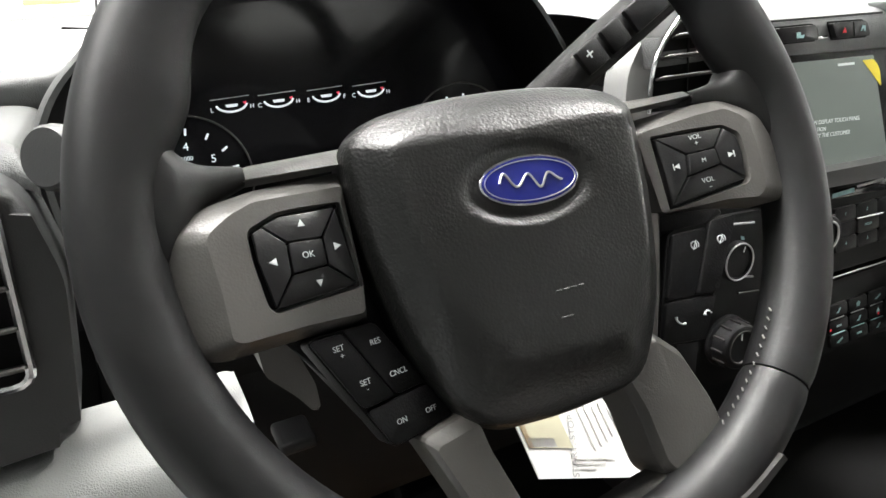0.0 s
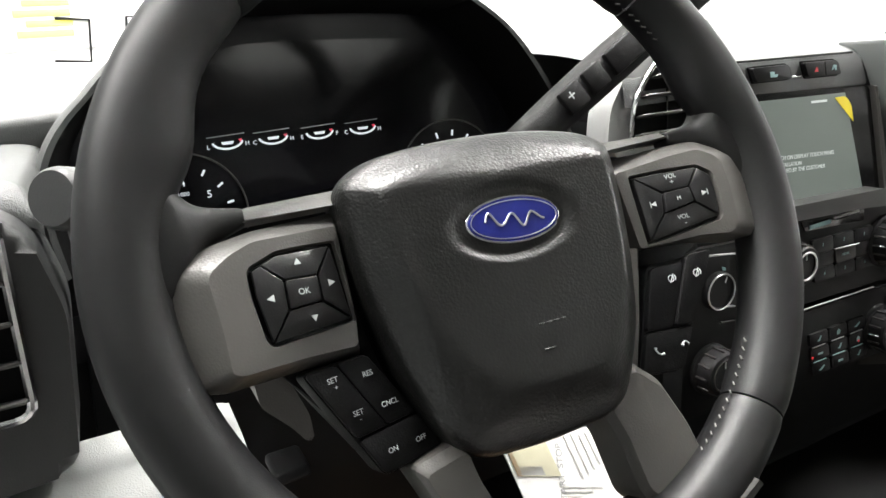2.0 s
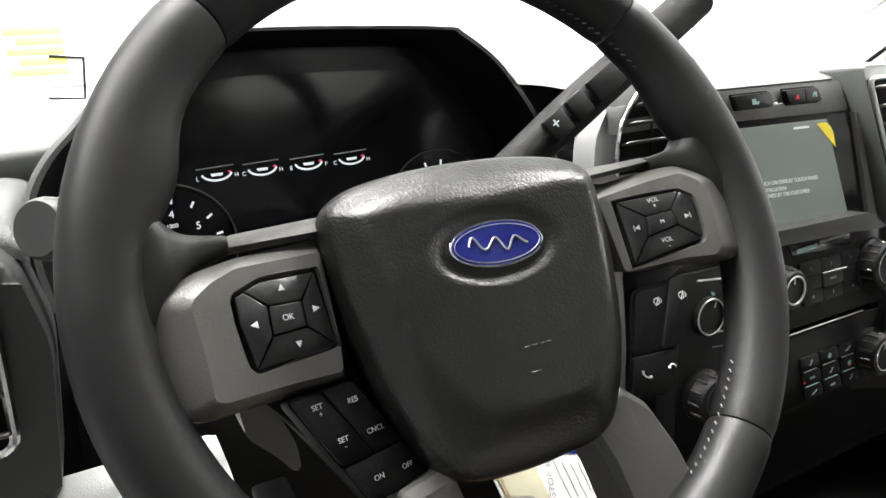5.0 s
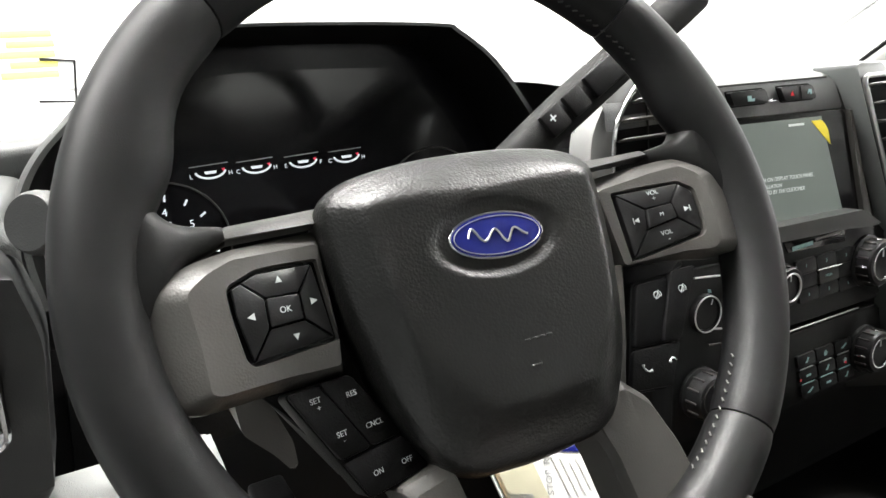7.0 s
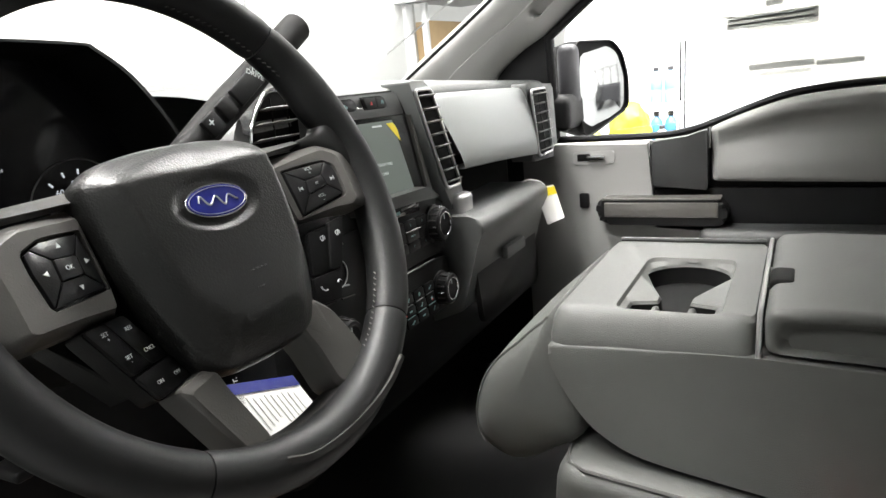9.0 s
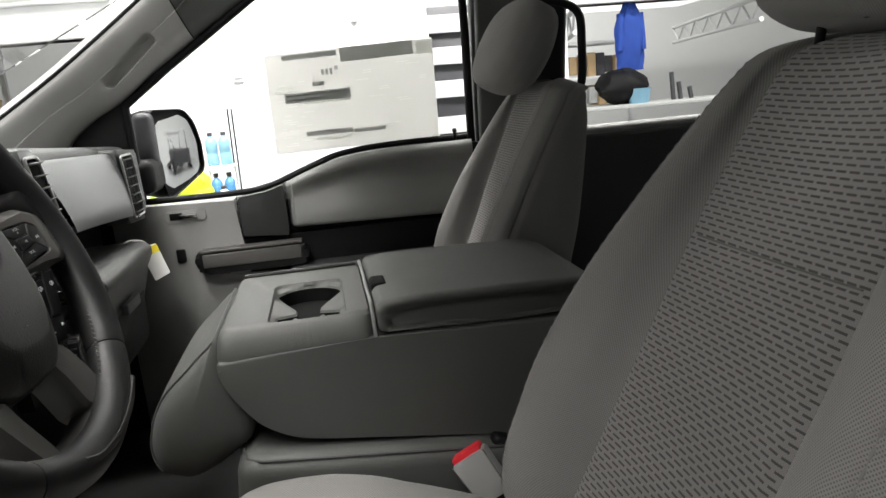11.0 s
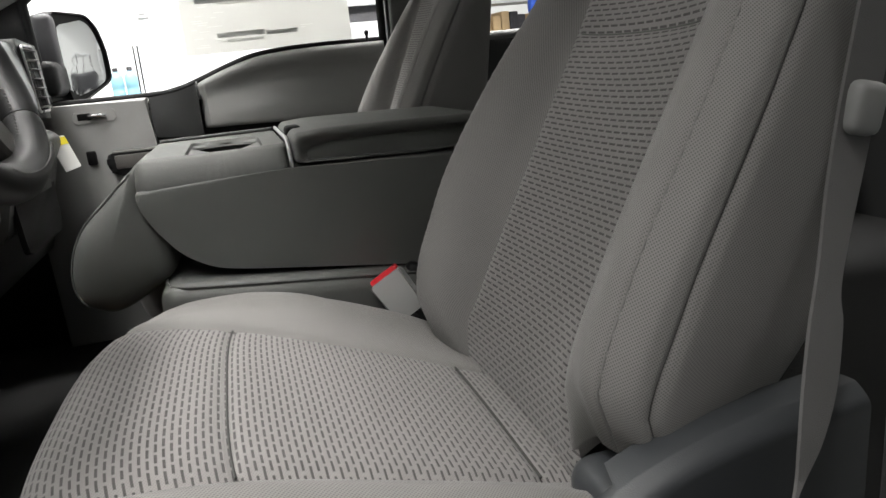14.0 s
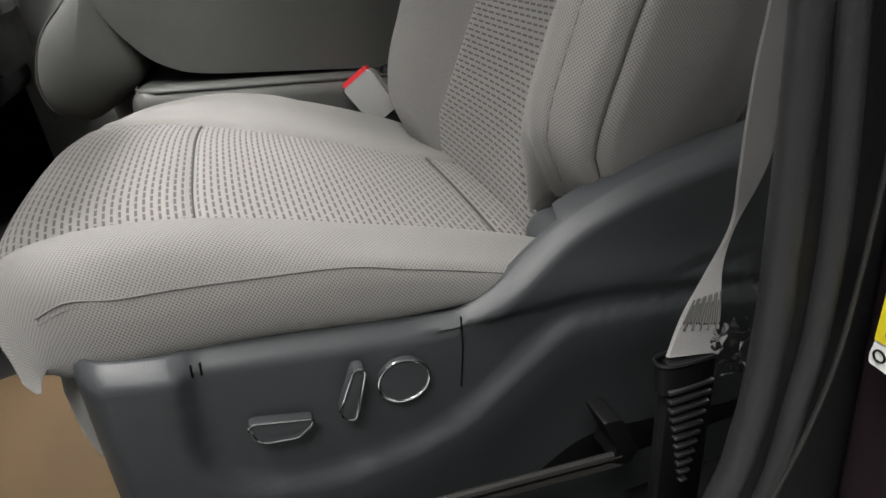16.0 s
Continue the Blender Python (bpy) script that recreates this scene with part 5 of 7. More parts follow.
part("rear_seam", tube([(x, -0.447, lerp(CUSH_TOP, -0.447) + 0.0078 - 0.0038 * (x / 0.15) ** 2) for x in (0.085 - 0.245 * k / 24 for k in range(25))], 0.0015, 5), M_SEAM, dseat, "dark cross seam")
part("cushion_corner", rbox((-0.222, -0.486, 0.860), (0.075, 0.060, 0.056), 0.022, 5), M_SHIELD, dseat, "slate grey plastic corner")
SH = -0.298
SHIELD_TOP = [(-0.66, 0.950), (-0.60, 0.946), (-0.55, 0.942), (-0.502, 0.932), (-0.459, 0.917), (-0.425, 0.898), (-0.39, 0.877), (-0.36, 0.868), (-0.28, 0.878), (-0.20, 0.890), (-0.114, 0.902), (-0.09, 0.904)]
FIELD = [(-0.172, 0.900), (-0.1722, 0.8807), (-0.1684, 0.8546), (-0.1665, 0.821), (-0.1743, 0.7956), (-0.1952, 0.7778), (-0.2293, 0.7672), (-0.2712, 0.7645), (-0.3158, 0.7690), (-0.3533, 0.7800), (-0.3875, 0.8000), (-0.4218, 0.8243), (-0.4552, 0.8385), (-0.518, 0.8335), (-0.60, 0.822)]
bead = [(p.y, p.z) for p in spline([(0, y, z) for y, z in FIELD], 90)]
ridge = [(p.y, p.z) for p in spline([(0, y, z) for y, z in ((-0.364, 0.8720), (-0.4158, 0.8705), (-0.4886, 0.8612), (-0.5525, 0.848), (-0.66, 0.83))], 30)]


def off_line(y, z, line):
    return min(math.hypot(y - a, z - b) for a, b in line)


def shield_swell(y, z, top):
    """How far the moulded shield stands out at a place: a frame round the switch field and a ridge to the recliner."""
    d = off_line(y, z, bead)
    low = lerp(sorted(FIELD[4:]), y)
    if y > lerp([(0.77, -0.205), (0.7956, -0.1743), (0.821, -0.1665), (0.8546, -0.1684), (0.8807, -0.1722), (0.91, -0.172)], z) or z < low:
        h = 0.0095 * math.exp(-(d / 0.06) ** 2)
    else:
        h = 0.0095 * max(0, 1 - d / 0.014) ** 2
    if z < low:
        h -= 0.05 * max(0, low - z - 0.02)
    h += 0.006 * math.exp(-(off_line(y, z, ridge) / (0.010 if z < 0.86 else 0.022)) ** 2)
    h -= 0.016 * max(0, 1 - (top - z) / 0.016) ** 2 + 0.02 * max(0, 1 - (-0.111 - y + 0.05 * (0.9 - z)) / 0.02) ** 2
    return h


rows = []
for k in range(97):
    y = -0.110 - 0.55 * k / 96
    top = lerp(SHIELD_TOP, y)
    yy = [(y + 0.06 * (0.90 - z) * max(0, 1 - k / 40), z) for z in (0.59 + (top - 0.59) * (1 - (1 - j / 64) ** 1.4) for j in range(65))]
    rows.append([Vector((SH - shield_swell(a, b, top), a, b)) for a, b in yy])
    rows[-1].append(rows[-1][-1] + Vector((0.008 if y > -0.455 else 0.03, 0, -0.002)))
rows.insert(0, [p + Vector((0.05, 0, 0)) for p in rows[0]])
shield = part("side_shield", skin(rows), M_SHIELD, dseat, "slate black plastic side shield", 50)
part("shield_split", tube([(SH - 0.0012, -0.3639, 0.8690), (SH - 0.0005, -0.3627, 0.8427), (SH - 0.0005, -0.3575, 0.8084)], 0.0007, 5), M_HOLE, shield)
for dy in (0, 0.0058):
    part("shield_split", tube([(SH - 0.004, -0.1825 - dy, 0.8900), (SH - 0.0012, -0.1808 - dy, 0.8790)], 0.0008, 5), M_HOLE, shield)
part("seat_rail", tube([(-0.345, -0.30, 0.7535), (-0.345, -0.463, 0.7385)], 0.0035, 8), M_TRIMDK, shield, "dark satin seat rail edge")
part("seat_rail", tube([(-0.345, -0.30, 0.7440), (-0.345, -0.463, 0.7290)], 0.0030, 8), M_TRIMDK, shield)
part("rail_bracket", prism(round_poly([(-0.448, 0.777), (-0.464, 0.775), (-0.478, 0.742), (-0.470, 0.728), (-0.455, 0.735), (-0.459, 0.748)], 0.003), 0, 0.03, 0.003, 2, yzflip(-0.318)), M_BLACK, shield, "dark rail bracket")
part("lower_rail_cover", rbox((SH + 0.03, -0.36, 0.70), (0.05, 0.56, 0.06), 0.012, 3), M_BLACK, shield)


def shield_switch(name, poly, cy, cz, deep=0.010, ring=0.0011, label=""):
    pts = [Vector((SH - deep, y + cy, z + cz)) for y, z in poly]
    body = part(name, prism([(y + cy, z + cz) for y, z in poly], 0, deep, 0.0012, 2, yzflip(SH)), M_SHIELD, shield, label)
    part("chrome_edge", tube(pts, ring, 8, True), M_CHROME, body, "chrome edge")
    return body


dial = [(0.0185 * math.cos(2 * math.pi * k / 36), 0.0172 * math.sin(2 * math.pi * k / 36)) for k in range(36)]
shield_switch("lumbar_dial", dial, -0.3150, 0.8325, 0.006, 0.0012, "round lumbar dial with chrome edge")
shield_switch("seat_switch", round_poly([(0.0195, 0.0115), (0.0150, 0.0128), (-0.0232, 0.0032), (-0.0222, -0.0012), (-0.0110, -0.0088), (0.0110, -0.0056), (0.0168, -0.0012)], 0.003, 2), -0.2240, 0.8220, 0.009, 0.0012, "seat slide switch with chrome edge")
shield_switch("recline_switch", round_poly([(-0.0040, 0.0205), (-0.0120, 0.0185), (0.0010, -0.0205), (0.0060, -0.0200), (0.0122, -0.0140)], 0.0035, 2), -0.2775, 0.8370, 0.012, 0.0012, "recline switch with chrome edge")
buckle = thing("seat_belt_buckle", "grey seat belt buckle with a red release button", "buckle")
bm4 = Matrix(((-0.25, 0.30, -0.92, 0.274), (-0.80, 0.47, 0.37, -0.425), (0.54, 0.83, 0.13, 0.897), (0, 0, 0, 1)))
part("housing", prism(round_poly([(-0.023, -0.036), (0.023, -0.036), (0.026, 0.030), (-0.026, 0.030)], 0.006), -0.013, 0.013, 0.004, 3, bm4, both=True), M_BUCKLE, buckle)
part("release_button", prism(round_poly([(-0.022, 0.026), (0.022, 0.026), (0.022, 0.037), (-0.022, 0.037)], 0.003), -0.010, 0.010, 0.003, 2, bm4, both=True), M_RED, buckle, "red release button")
for x in (-0.0255, 0.0255):
    part("metal_edge", tube([bm4 @ Vector((x * 0.9, -0.034, 0.0125)), bm4 @ Vector((x, 0.028, 0.0125))], 0.0010, 6), M_CHROME, buckle, "bright metal edge")
part("stalk", tube([bm4 @ Vector((0, -0.03, 0)), bm4 @ Vector((0.004, -0.07, -0.002)), (0.285, -0.51, 0.79)], 0.012, 8), M_BLACK, buckle)
buck2 = thing("seat_belt_buckle", "dark grey middle belt buckle beside the seat", "buckle")
part("housing", rbox((0.318, -0.468, 0.885), (0.026, 0.055, 0.075), 0.01, 3, m=pose(0, 0, 0, 20, 5, 0)), M_BLACK, buck2)

# ---- dashboard ----
dash = thing("dashboard", "dark grey dashboard with centre screen, vents and glovebox", "dashboard")
X4 = (-0.43, 0.2, 0.6, 1.23)
def dash_row(y, zs):
    return [(x, y, z) for x, z in zip(X4, zs)]
def pad_piece(x0, x1, rows_):
    f = lambda x, zs: zs[0] + (zs[1] - zs[0]) * (x - X4[0]) / (X4[1] - X4[0]) if x < X4[1] else zs[1] + (zs[2] - zs[1]) * (x - X4[1]) / (X4[2] - X4[1]) if x < X4[2] else zs[2] + (zs[3] - zs[2]) * (x - X4[2]) / (X4[3] - X4[2])
    return surf([[(x, y, f(x, zs)) for x in np.linspace(x0, x1, 5)] for y, zs in rows_], 20, 24)
front_ = [(0.200, (1.335, 1.335, 1.34, 1.318)), (0.205, (1.352, 1.360, 1.360, 1.336)), (0.225, (1.362, 1.371, 1.371, 1.345)), (0.30, (1.365, 1.384, 1.384, 1.350)), (0.42, (1.364, 1.393, 1.392, 1.352))]
part("top_pad", pad_piece(0.235, 1.23, front_), M_DASH, dash, "grained dark grey dash top")
rows = [[(x, y, z - fall * g) for x, g in ((-0.43, 0), (-0.34, 0), (-0.26, 0), (-0.232, 0.1), (-0.222, 0.4), (-0.218, 1))] for y, z, fall in ((0.178, 1.318, 0.01), (0.181, 1.330, 0.018), (0.192, 1.341, 0.026), (0.212, 1.345, 0.030), (0.30, 1.347, 0.03), (0.42, 1.350, 0.03))]
part("top_pad", surf(rows, 24, 30), M_DASH, dash, "grained dark grey dash top")
rows = [dash_row(0.415, (1.335, 1.335, 1.34, 1.318)), dash_row(0.42, (1.364, 1.393, 1.392, 1.352)), dash_row(0.55, (1.36, 1.390, 1.390, 1.350)), dash_row(0.85, (1.31, 1.33, 1.33, 1.30))]
part("top_pad", surf(rows, 24, 48), M_DASH, dash, "grained dark grey dash top")
part("core", rbox((0.74, 0.50, 1.10), (0.94, 0.42, 0.44), 0.02), M_BLACK, dash)
part("binnacle_box", rbox((-0.09, 0.56, 1.15), (0.68, 0.30, 0.34), 0.02), M_BLACK, dash)
part("column_support", rbox((-0.09, 0.40, 1.06), (0.66, 0.2, 0.26), 0.03), M_BLACK, dash)
part("lower_core", rbox((0.72, 0.33, 0.98), (0.95, 0.22, 0.24), 0.03), M_BLACK, dash)

# instrument hood: rolled lip, deep shroud, dark lens
hood = [(-0.225, 1.25), (-0.229, 1.29), (-0.2275, 1.325), (-0.219, 1.347), (-0.205, 1.3665), (-0.187, 1.3835), (-0.167, 1.4025), (-0.130, 1.431), (-0.09, 1.447), (-0.045, 1.451), (0.06, 1.449), (0.138, 1.445), (0.152, 1.440), (0.186, 1.415), (0.215, 1.380), (0.240, 1.340), (0.262, 1.29)]
hood = [(p.x, p.z) for p in spline([(x, 0, z) for x, z in hood], 60)]
cen = Vector((0.01, 0.3, 1.33))
rows = []
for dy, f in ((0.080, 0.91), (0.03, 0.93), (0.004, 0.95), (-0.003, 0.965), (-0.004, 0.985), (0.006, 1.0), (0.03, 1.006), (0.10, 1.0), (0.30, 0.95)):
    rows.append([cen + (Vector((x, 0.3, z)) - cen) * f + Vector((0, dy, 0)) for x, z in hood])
part("instrument_hood", skin(rows[3:]), M_DASH, dash, "grained hood over the instruments")
# inner rows of the same hood, with its deep shade painted near-black
part("hood_inside", skin(rows[:4]), M_HOLE, dash, "inside of the hood, its shade set as near-black")
lens_poly = [(0.01 + (x - 0.01) * 0.915, 1.33 + (z - 1.33) * 0.915) for x, z in hood]
lens = part("cluster_lens", prism(lens_poly, 0, 0.006, 0, at=xz(0.386)), M_CLUSTER, dash, "dark glossy instrument cluster")
inner = [(0.012 + (x - 0.012) * 0.78, 1.318 + (z - 1.318) * 0.74) for x, z in hood]
part("display_panel", prism(inner, 0, 0.001, 0, at=xz(0.3797)), M_GLOSS, lens)


def on_lens(poly, material, name="gauge_mark", h=0.0012):
    return part(name, prism(poly, 0, h, 0, at=xz(0.3786)), material, lens)


# four small gauges in a row
for gx, gz, l, r in ((-0.075, 1.3335, "L", "H"), (-0.033, 1.333, "C", "H"), (0.012, 1.3325, "E", "F"), (0.0565, 1.332, "C", "H")):
    bm = tube([(gx + 0.0135 * math.cos(radians(a)), 0.3775, gz + 0.0075 * math.sin(radians(a))) for a in range(190, 351, 10)], 0.0010, 6)
    part("small_gauge", bm, M_GAUGE, lens, "white arc gauge")
    on_lens([(gx - 0.0055, gz - 0.001), (gx + 0.0055, gz - 0.001), (gx + 0.0045, gz - 0.0035), (gx - 0.0045, gz - 0.0035)], M_GAUGE)
    on_lens([(gx + 0.010, gz), (gx + 0.013, gz + 0.0005), (gx + 0.012, gz - 0.003)], M_GAUGERED)
    on_lens([(gx - 0.018, gz + 0.0045), (gx + 0.016, gz + 0.0055), (gx + 0.016, gz + 0.0048), (gx - 0.018, gz + 0.0038)], M_INK)
    for t, dx in ((l, -0.0175), (r, 0.0175)):
        text_part(t, 0.0055, xz(0.3778) @ pose(gx + dx, gz - 0.0045, 0), M_GAUGE, lens)
# rev counter and speedometer dials, only their tops show
for cx, cz, words in ((-0.124, 1.270, (("3", 130), ("4", 82), ("5", 34), ("6", -14))), (0.150, 1.270, (("60", 130), ("80", 90), ("100", 50)))):
    part("dial_ring", tube([(cx + 0.058 * math.cos(radians(a)), 0.3775, cz + 0.058 * math.sin(radians(a))) for a in range(-20, 201, 6)], 0.0009, 6), M_TRIM, lens, "thin dial ring")
    for a in range(-14, 195, 24):
        c, s_ = math.cos(radians(a)), math.sin(radians(a))
        on_lens([(cx + 0.047 * c - 0.0009 * s_, cz + 0.047 * s_ + 0.0009 * c), (cx + 0.047 * c + 0.0009 * s_, cz + 0.047 * s_ - 0.0009 * c), (cx + 0.041 * c + 0.0009 * s_, cz + 0.041 * s_ - 0.0009 * c), (cx + 0.041 * c - 0.0009 * s_, cz + 0.041 * s_ + 0.0009 * c)], M_GAUGE, "dial_tick")
    for t, a in words:
        text_part(t, 0.0098, xz(0.3778) @ pose(cx + 0.031 * math.cos(radians(a)), cz + 0.031 * math.sin(radians(a)), 0), M_GAUGE, lens)
text_part("x 1000", 0.0052, xz(0.3778) @ pose(-0.1225, 1.2905, 0), M_GAUGE, lens)

# driver side: end vent, side panel, knee panel
part("driver_end", prism(round_poly([(-0.44, 1.334), (-0.30, 1.336), (-0.245, 1.334), (-0.224, 1.318), (-0.214, 1.27), (-0.226, 1.175), (-0.44, 1.16)], 0.012), 0, 0.07, 0.012, 4, xz(0.215)), M_FASCIA, dash, "charcoal dash end")
def vent(name, x0, x1, z0, z1, y, slats, lean=0.0, rim_finish=M_CHROME, posts=2):
    """An air vent: frame, black throat, level slats and upright vanes; lean shifts the top sideways."""
    sh = lambda z: lean * (z - z0) / (z1 - z0)
    v = part(name, prism(round_poly([(x0, z0), (x1, z0), (x1 + lean, z1), (x0 + lean, z1)], 0.008), 0, 0.003, 0.001, 1, xz(y)), M_HOLE, dash, "black air vent with level slats")
    out = [Vector((x, y - 0.004, z)) for x, z in round_poly([(x0, z0), (x1, z0), (x1 + lean, z1), (x0 + lean, z1)], 0.010, 4)]
    part("frame", tube(out, 0.0028, 8, True), rim_finish, v, "bright frame")
    for k in range(slats):
        z = z0 + (z1 - z0) * (k + 0.5) / slats
        part("slat", rbox(((x0 + x1) / 2 + sh(z), y - 0.006, z), (x1 - x0 - 0.003, 0.012, 0.0028), 0.001, 1, m=pose(0, 0, 0, -14, 0, 0)), M_TRIM, v)
    for k in range(posts):
        x = x0 + (x1 - x0) * (k + 1) / (posts + 1)
        part("vane", tube([(x, y - 0.003, z0 + 0.002), (x + lean, y - 0.003, z1 - 0.002)], 0.0012, 4), M_BLACK, v)
    return v


vent("end_vent", -0.335, -0.240, 1.218, 1.328, 0.143, 5, 0.004)
part("binnacle_strip", prism([(-0.208, 1.335), (-0.196, 1.33), (-0.188, 1.262), (-0.180, 1.254), (-0.135, 1.248), (-0.135, 1.240), (-0.190, 1.240), (-0.203, 1.252)], 0, 0.02, 0.004, 2, xz(0.19)), M_FASCIA, dash)
part("binnacle_back", prism([(-0.215, 1.235), (0.30, 1.235), (0.30, 1.12), (-0.225, 1.12)], 0, 0.02, 0.004, 2, xz(0.30)), M_BLACK, dash)
knee = [(0.214, 1.165), (0.150, 1.162), (0.128, 1.153), (0.118, 1.125), (0.120, 1.08), (0.130, 0.95), (0.214, 0.92)]
part("knee_panel", prism(round_poly(knee, 0.012), 0, 0.302, 0.008, 3, yz(-0.435), both=True), M_KNEE, dash, "light grey knee panel")
# solid near-black box that stands for the shaded inside of the bin
part("knee_bin", rbox((-0.225, 0.126, 1.085), (0.10, 0.02, 0.05), 0.006, 2), M_HOLE, dash, "coin bin mouth, its shade drawn as a dark block")

# centre vents beside the instrument hood: a wide silver cheek, a chrome lip and a black throat
part("vent_surround", prism(round_poly([(0.218, 1.292), (0.223, 1.335), (0.243, 1.366), (0.281, 1.392), (0.345, 1.388), (0.345, 1.292)], 0.012), 0, 0.03, 0.008, 3, xz(0.235)), M_VENTCHEEK, dash, "satin silver vent surround")
throat = [(0.2445, 1.298), (0.2445, 1.318), (0.2500, 1.3405), (0.2700, 1.3655), (0.2900, 1.3780), (0.3380, 1.3780), (0.3380, 1.298)]
cv = part("centre_vent", prism(round_poly(throat, 0.006), 0, 0.003, 0.001, 1, xz(0.2045)), M_HOLE, dash, "black air vent with level slats")
lip_ = spline([(0.2420, 0.200, 1.298), (0.2420, 0.199, 1.318), (0.2475, 0.199, 1.342), (0.2680, 0.200, 1.368), (0.2890, 0.201, 1.381), (0.3380, 0.202, 1.381)], 40)
part("chrome_lip", tube(lip_, 0.0022, 8), M_CHROME, cv, "chrome lip")
for z, x0 in ((1.310, 0.247), (1.3265, 0.249), (1.3435, 0.2545), (1.3600, 0.267)):
    part("slat", rbox((0.5 * (x0 + 0.336), 0.196, z), (0.336 - x0, 0.012, 0.0024), 0.001, 1, m=pose(0, 0, 0, -14, 0, 0)), M_TRIM, cv)
for x in (0.285, 0.312):
    part("vane", tube([(x, 0.200, 1.302), (x, 0.200, 1.372)], 0.0010, 4), M_BLACK, cv)

# centre stack
YF = 0.190
stack = part("centre_fascia", prism(round_poly([(0.318, 1.366), (0.5405, 1.3635), (0.556, 1.345), (0.590, 1.290), (0.635, 1.19), (0.66, 1.17), (0.66, 1.01), (0.30, 1.01), (0.315, 1.30)], 0.008), 0, 0.06, 0.006, 3, xz(0.250)), M_FASCIADK, dash, "black centre stack")
part("upper_panel", prism(round_poly([(0.322, 1.3640), (0.5385, 1.3612), (0.5560, 1.3285), (0.330, 1.3350)], 0.004), 0, 0.004, 0.0015, 2, xz(YF)), M_DASHLOW, stack, "grained panel over the screen")


def stack_key(poly, mat_=None, h=0.005, y=YF - 0.004, name="key", r=0.0025, edge=0.0014):
    return part(name, prism(round_poly(poly, r), 0, h, edge, 2, xz(y)), mat_ or M_BLACK, stack)


def row_quad(x0, x1, z0, z1, lean=0.0, fall=0.0):
    """A key outline: lean shifts its foot sideways, fall drops its far end."""
    return [(x0 + lean, z0), (x1 + lean, z0 - fall), (x1, z1 - fall), (x0, z1)]


def mark_on(poly, y, material=None):
    part("key_mark", prism(poly, 0, 0.0004, 0, at=xz(y)), material or M_INK_DIM, stack)


k1 = [(0.3711, 1.3581), (0.4228, 1.3579), (0.4281, 1.3444), (0.3782, 1.3449)]
k2 = [(0.4449, 1.3579), (0.4948, 1.3571), (0.5028, 1.3427), (0.4531, 1.3434)]
for kq in (k1, k2):
    cx_, cz_ = sum(p[0] for p in kq) / 4, sum(p[1] for p in kq) / 4
    stack_key([(cx_ + (x - cx_) * 1.06, cz_ + (z - cz_) * 1.22) for x, z in kq], M_HOLE, 0.0008, name="key_recess", edge=0.0003)
    stack_key(kq, M_BLACK, 0.0055)
mark_on([(0.4745, 1.3570), (0.4753, 1.3570), (0.4785, 1.3440), (0.4777, 1.3440)], YF - 0.0096, M_HOLE)
mark_on([(0.3955, 1.3530), (0.4010, 1.3530), (0.4020, 1.3500), (0.4065, 1.3505), (0.4055, 1.3475), (0.3965, 1.3480)], YF - 0.0096)
mark_on([(0.4865, 1.3480), (0.4885, 1.3530), (0.4930, 1.3525), (0.4940, 1.3475), (0.4915, 1.3475), (0.4905, 1.3500), (0.4890, 1.3500), (0.4885, 1.3480)], YF - 0.0096)
mark_on([(0.460, 1.3480), (0.466, 1.3480), (0.463, 1.3528)], YF - 0.0096, M_RED)
part("key_glint", rbox((0.4385, YF - 0.005, 1.3455), (0.014, 0.003, 0.0028), 0.001, 1), M_CHROME, stack)
part("screen_surround", prism(round_poly([(0.345, 1.3345), (0.5590, 1.3265), (0.5960, 1.2060), (0.365, 1.2150)], 0.004), 0, 0.004, 0.001, 1, xz(YF)), M_GLOSS, stack, "gloss black screen surround")
scr = part("touch_screen", prism([(0.3620, 1.3270), (0.5180, 1.3230), (0.5640, 1.2085), (0.385, 1.2190)], 0, 0.0015, 0, at=xz(YF - 0.0035)), M_SCREEN, stack, "lit grey-green touch screen")
part("corner_sticker", prism(round_poly([(0.5000, 1.3195), (0.5165, 1.3194), (0.5235, 1.3145), (0.5290, 1.3075), (0.5343, 1.2912)], 0.002), 0, 0.0005, 0, at=xz(YF - 0.0056)), M_YELLOW, scr, "yellow corner sticker")
for words, x, z, size in (("TOUCH ON DISPLAY TOUCH PANEL", 0.4580, 1.2650, 0.0059), ("INSTALLATION", 0.4360, 1.2590, 0.0056), ("REMOVED BY THE CUSTOMER", 0.4530, 1.2520, 0.0059)):
    text_part(words, size, xz(YF - 0.0055) @ pose(x, z, 0, 0, 0, -3.0), M_SCREENTXT, scr, "text_line")
mark_on([(0.4637, 1.3195), (0.4883, 1.3188), (0.4888, 1.3165), (0.4642, 1.3172)], YF - 0.0054, M_SCREENTXT)
part("screen_pillar", prism([(0.560, 1.3265), (0.5660, 1.3260), (0.612, 1.2000), (0.5960, 1.2030)], 0, 0.010, 0.003, 2, xz(YF)), M_TRIM, stack, "grey screen flank")
part("shelf", prism(round_poly([(0.385, 1.2225), (0.5685, 1.2165), (0.6030, 1.1960), (0.585, 1.1950), (0.5442, 1.1992), (0.395, 1.2065)], 0.003), 0, 0.025, 0.006, 3, xz(YF)), M_FASCIA, stack, "charcoal ledge under the screen")
YR = 0.172
part("radio_face", prism(round_poly([(0.405, 1.2065), (0.5442, 1.1995), (0.600, 1.1955), (0.618, 1.105), (0.420, 1.108)], 0.006), 0, 0.018, 0.004, 2, xz(YF)), M_FASCIADK, stack, "dark radio face")
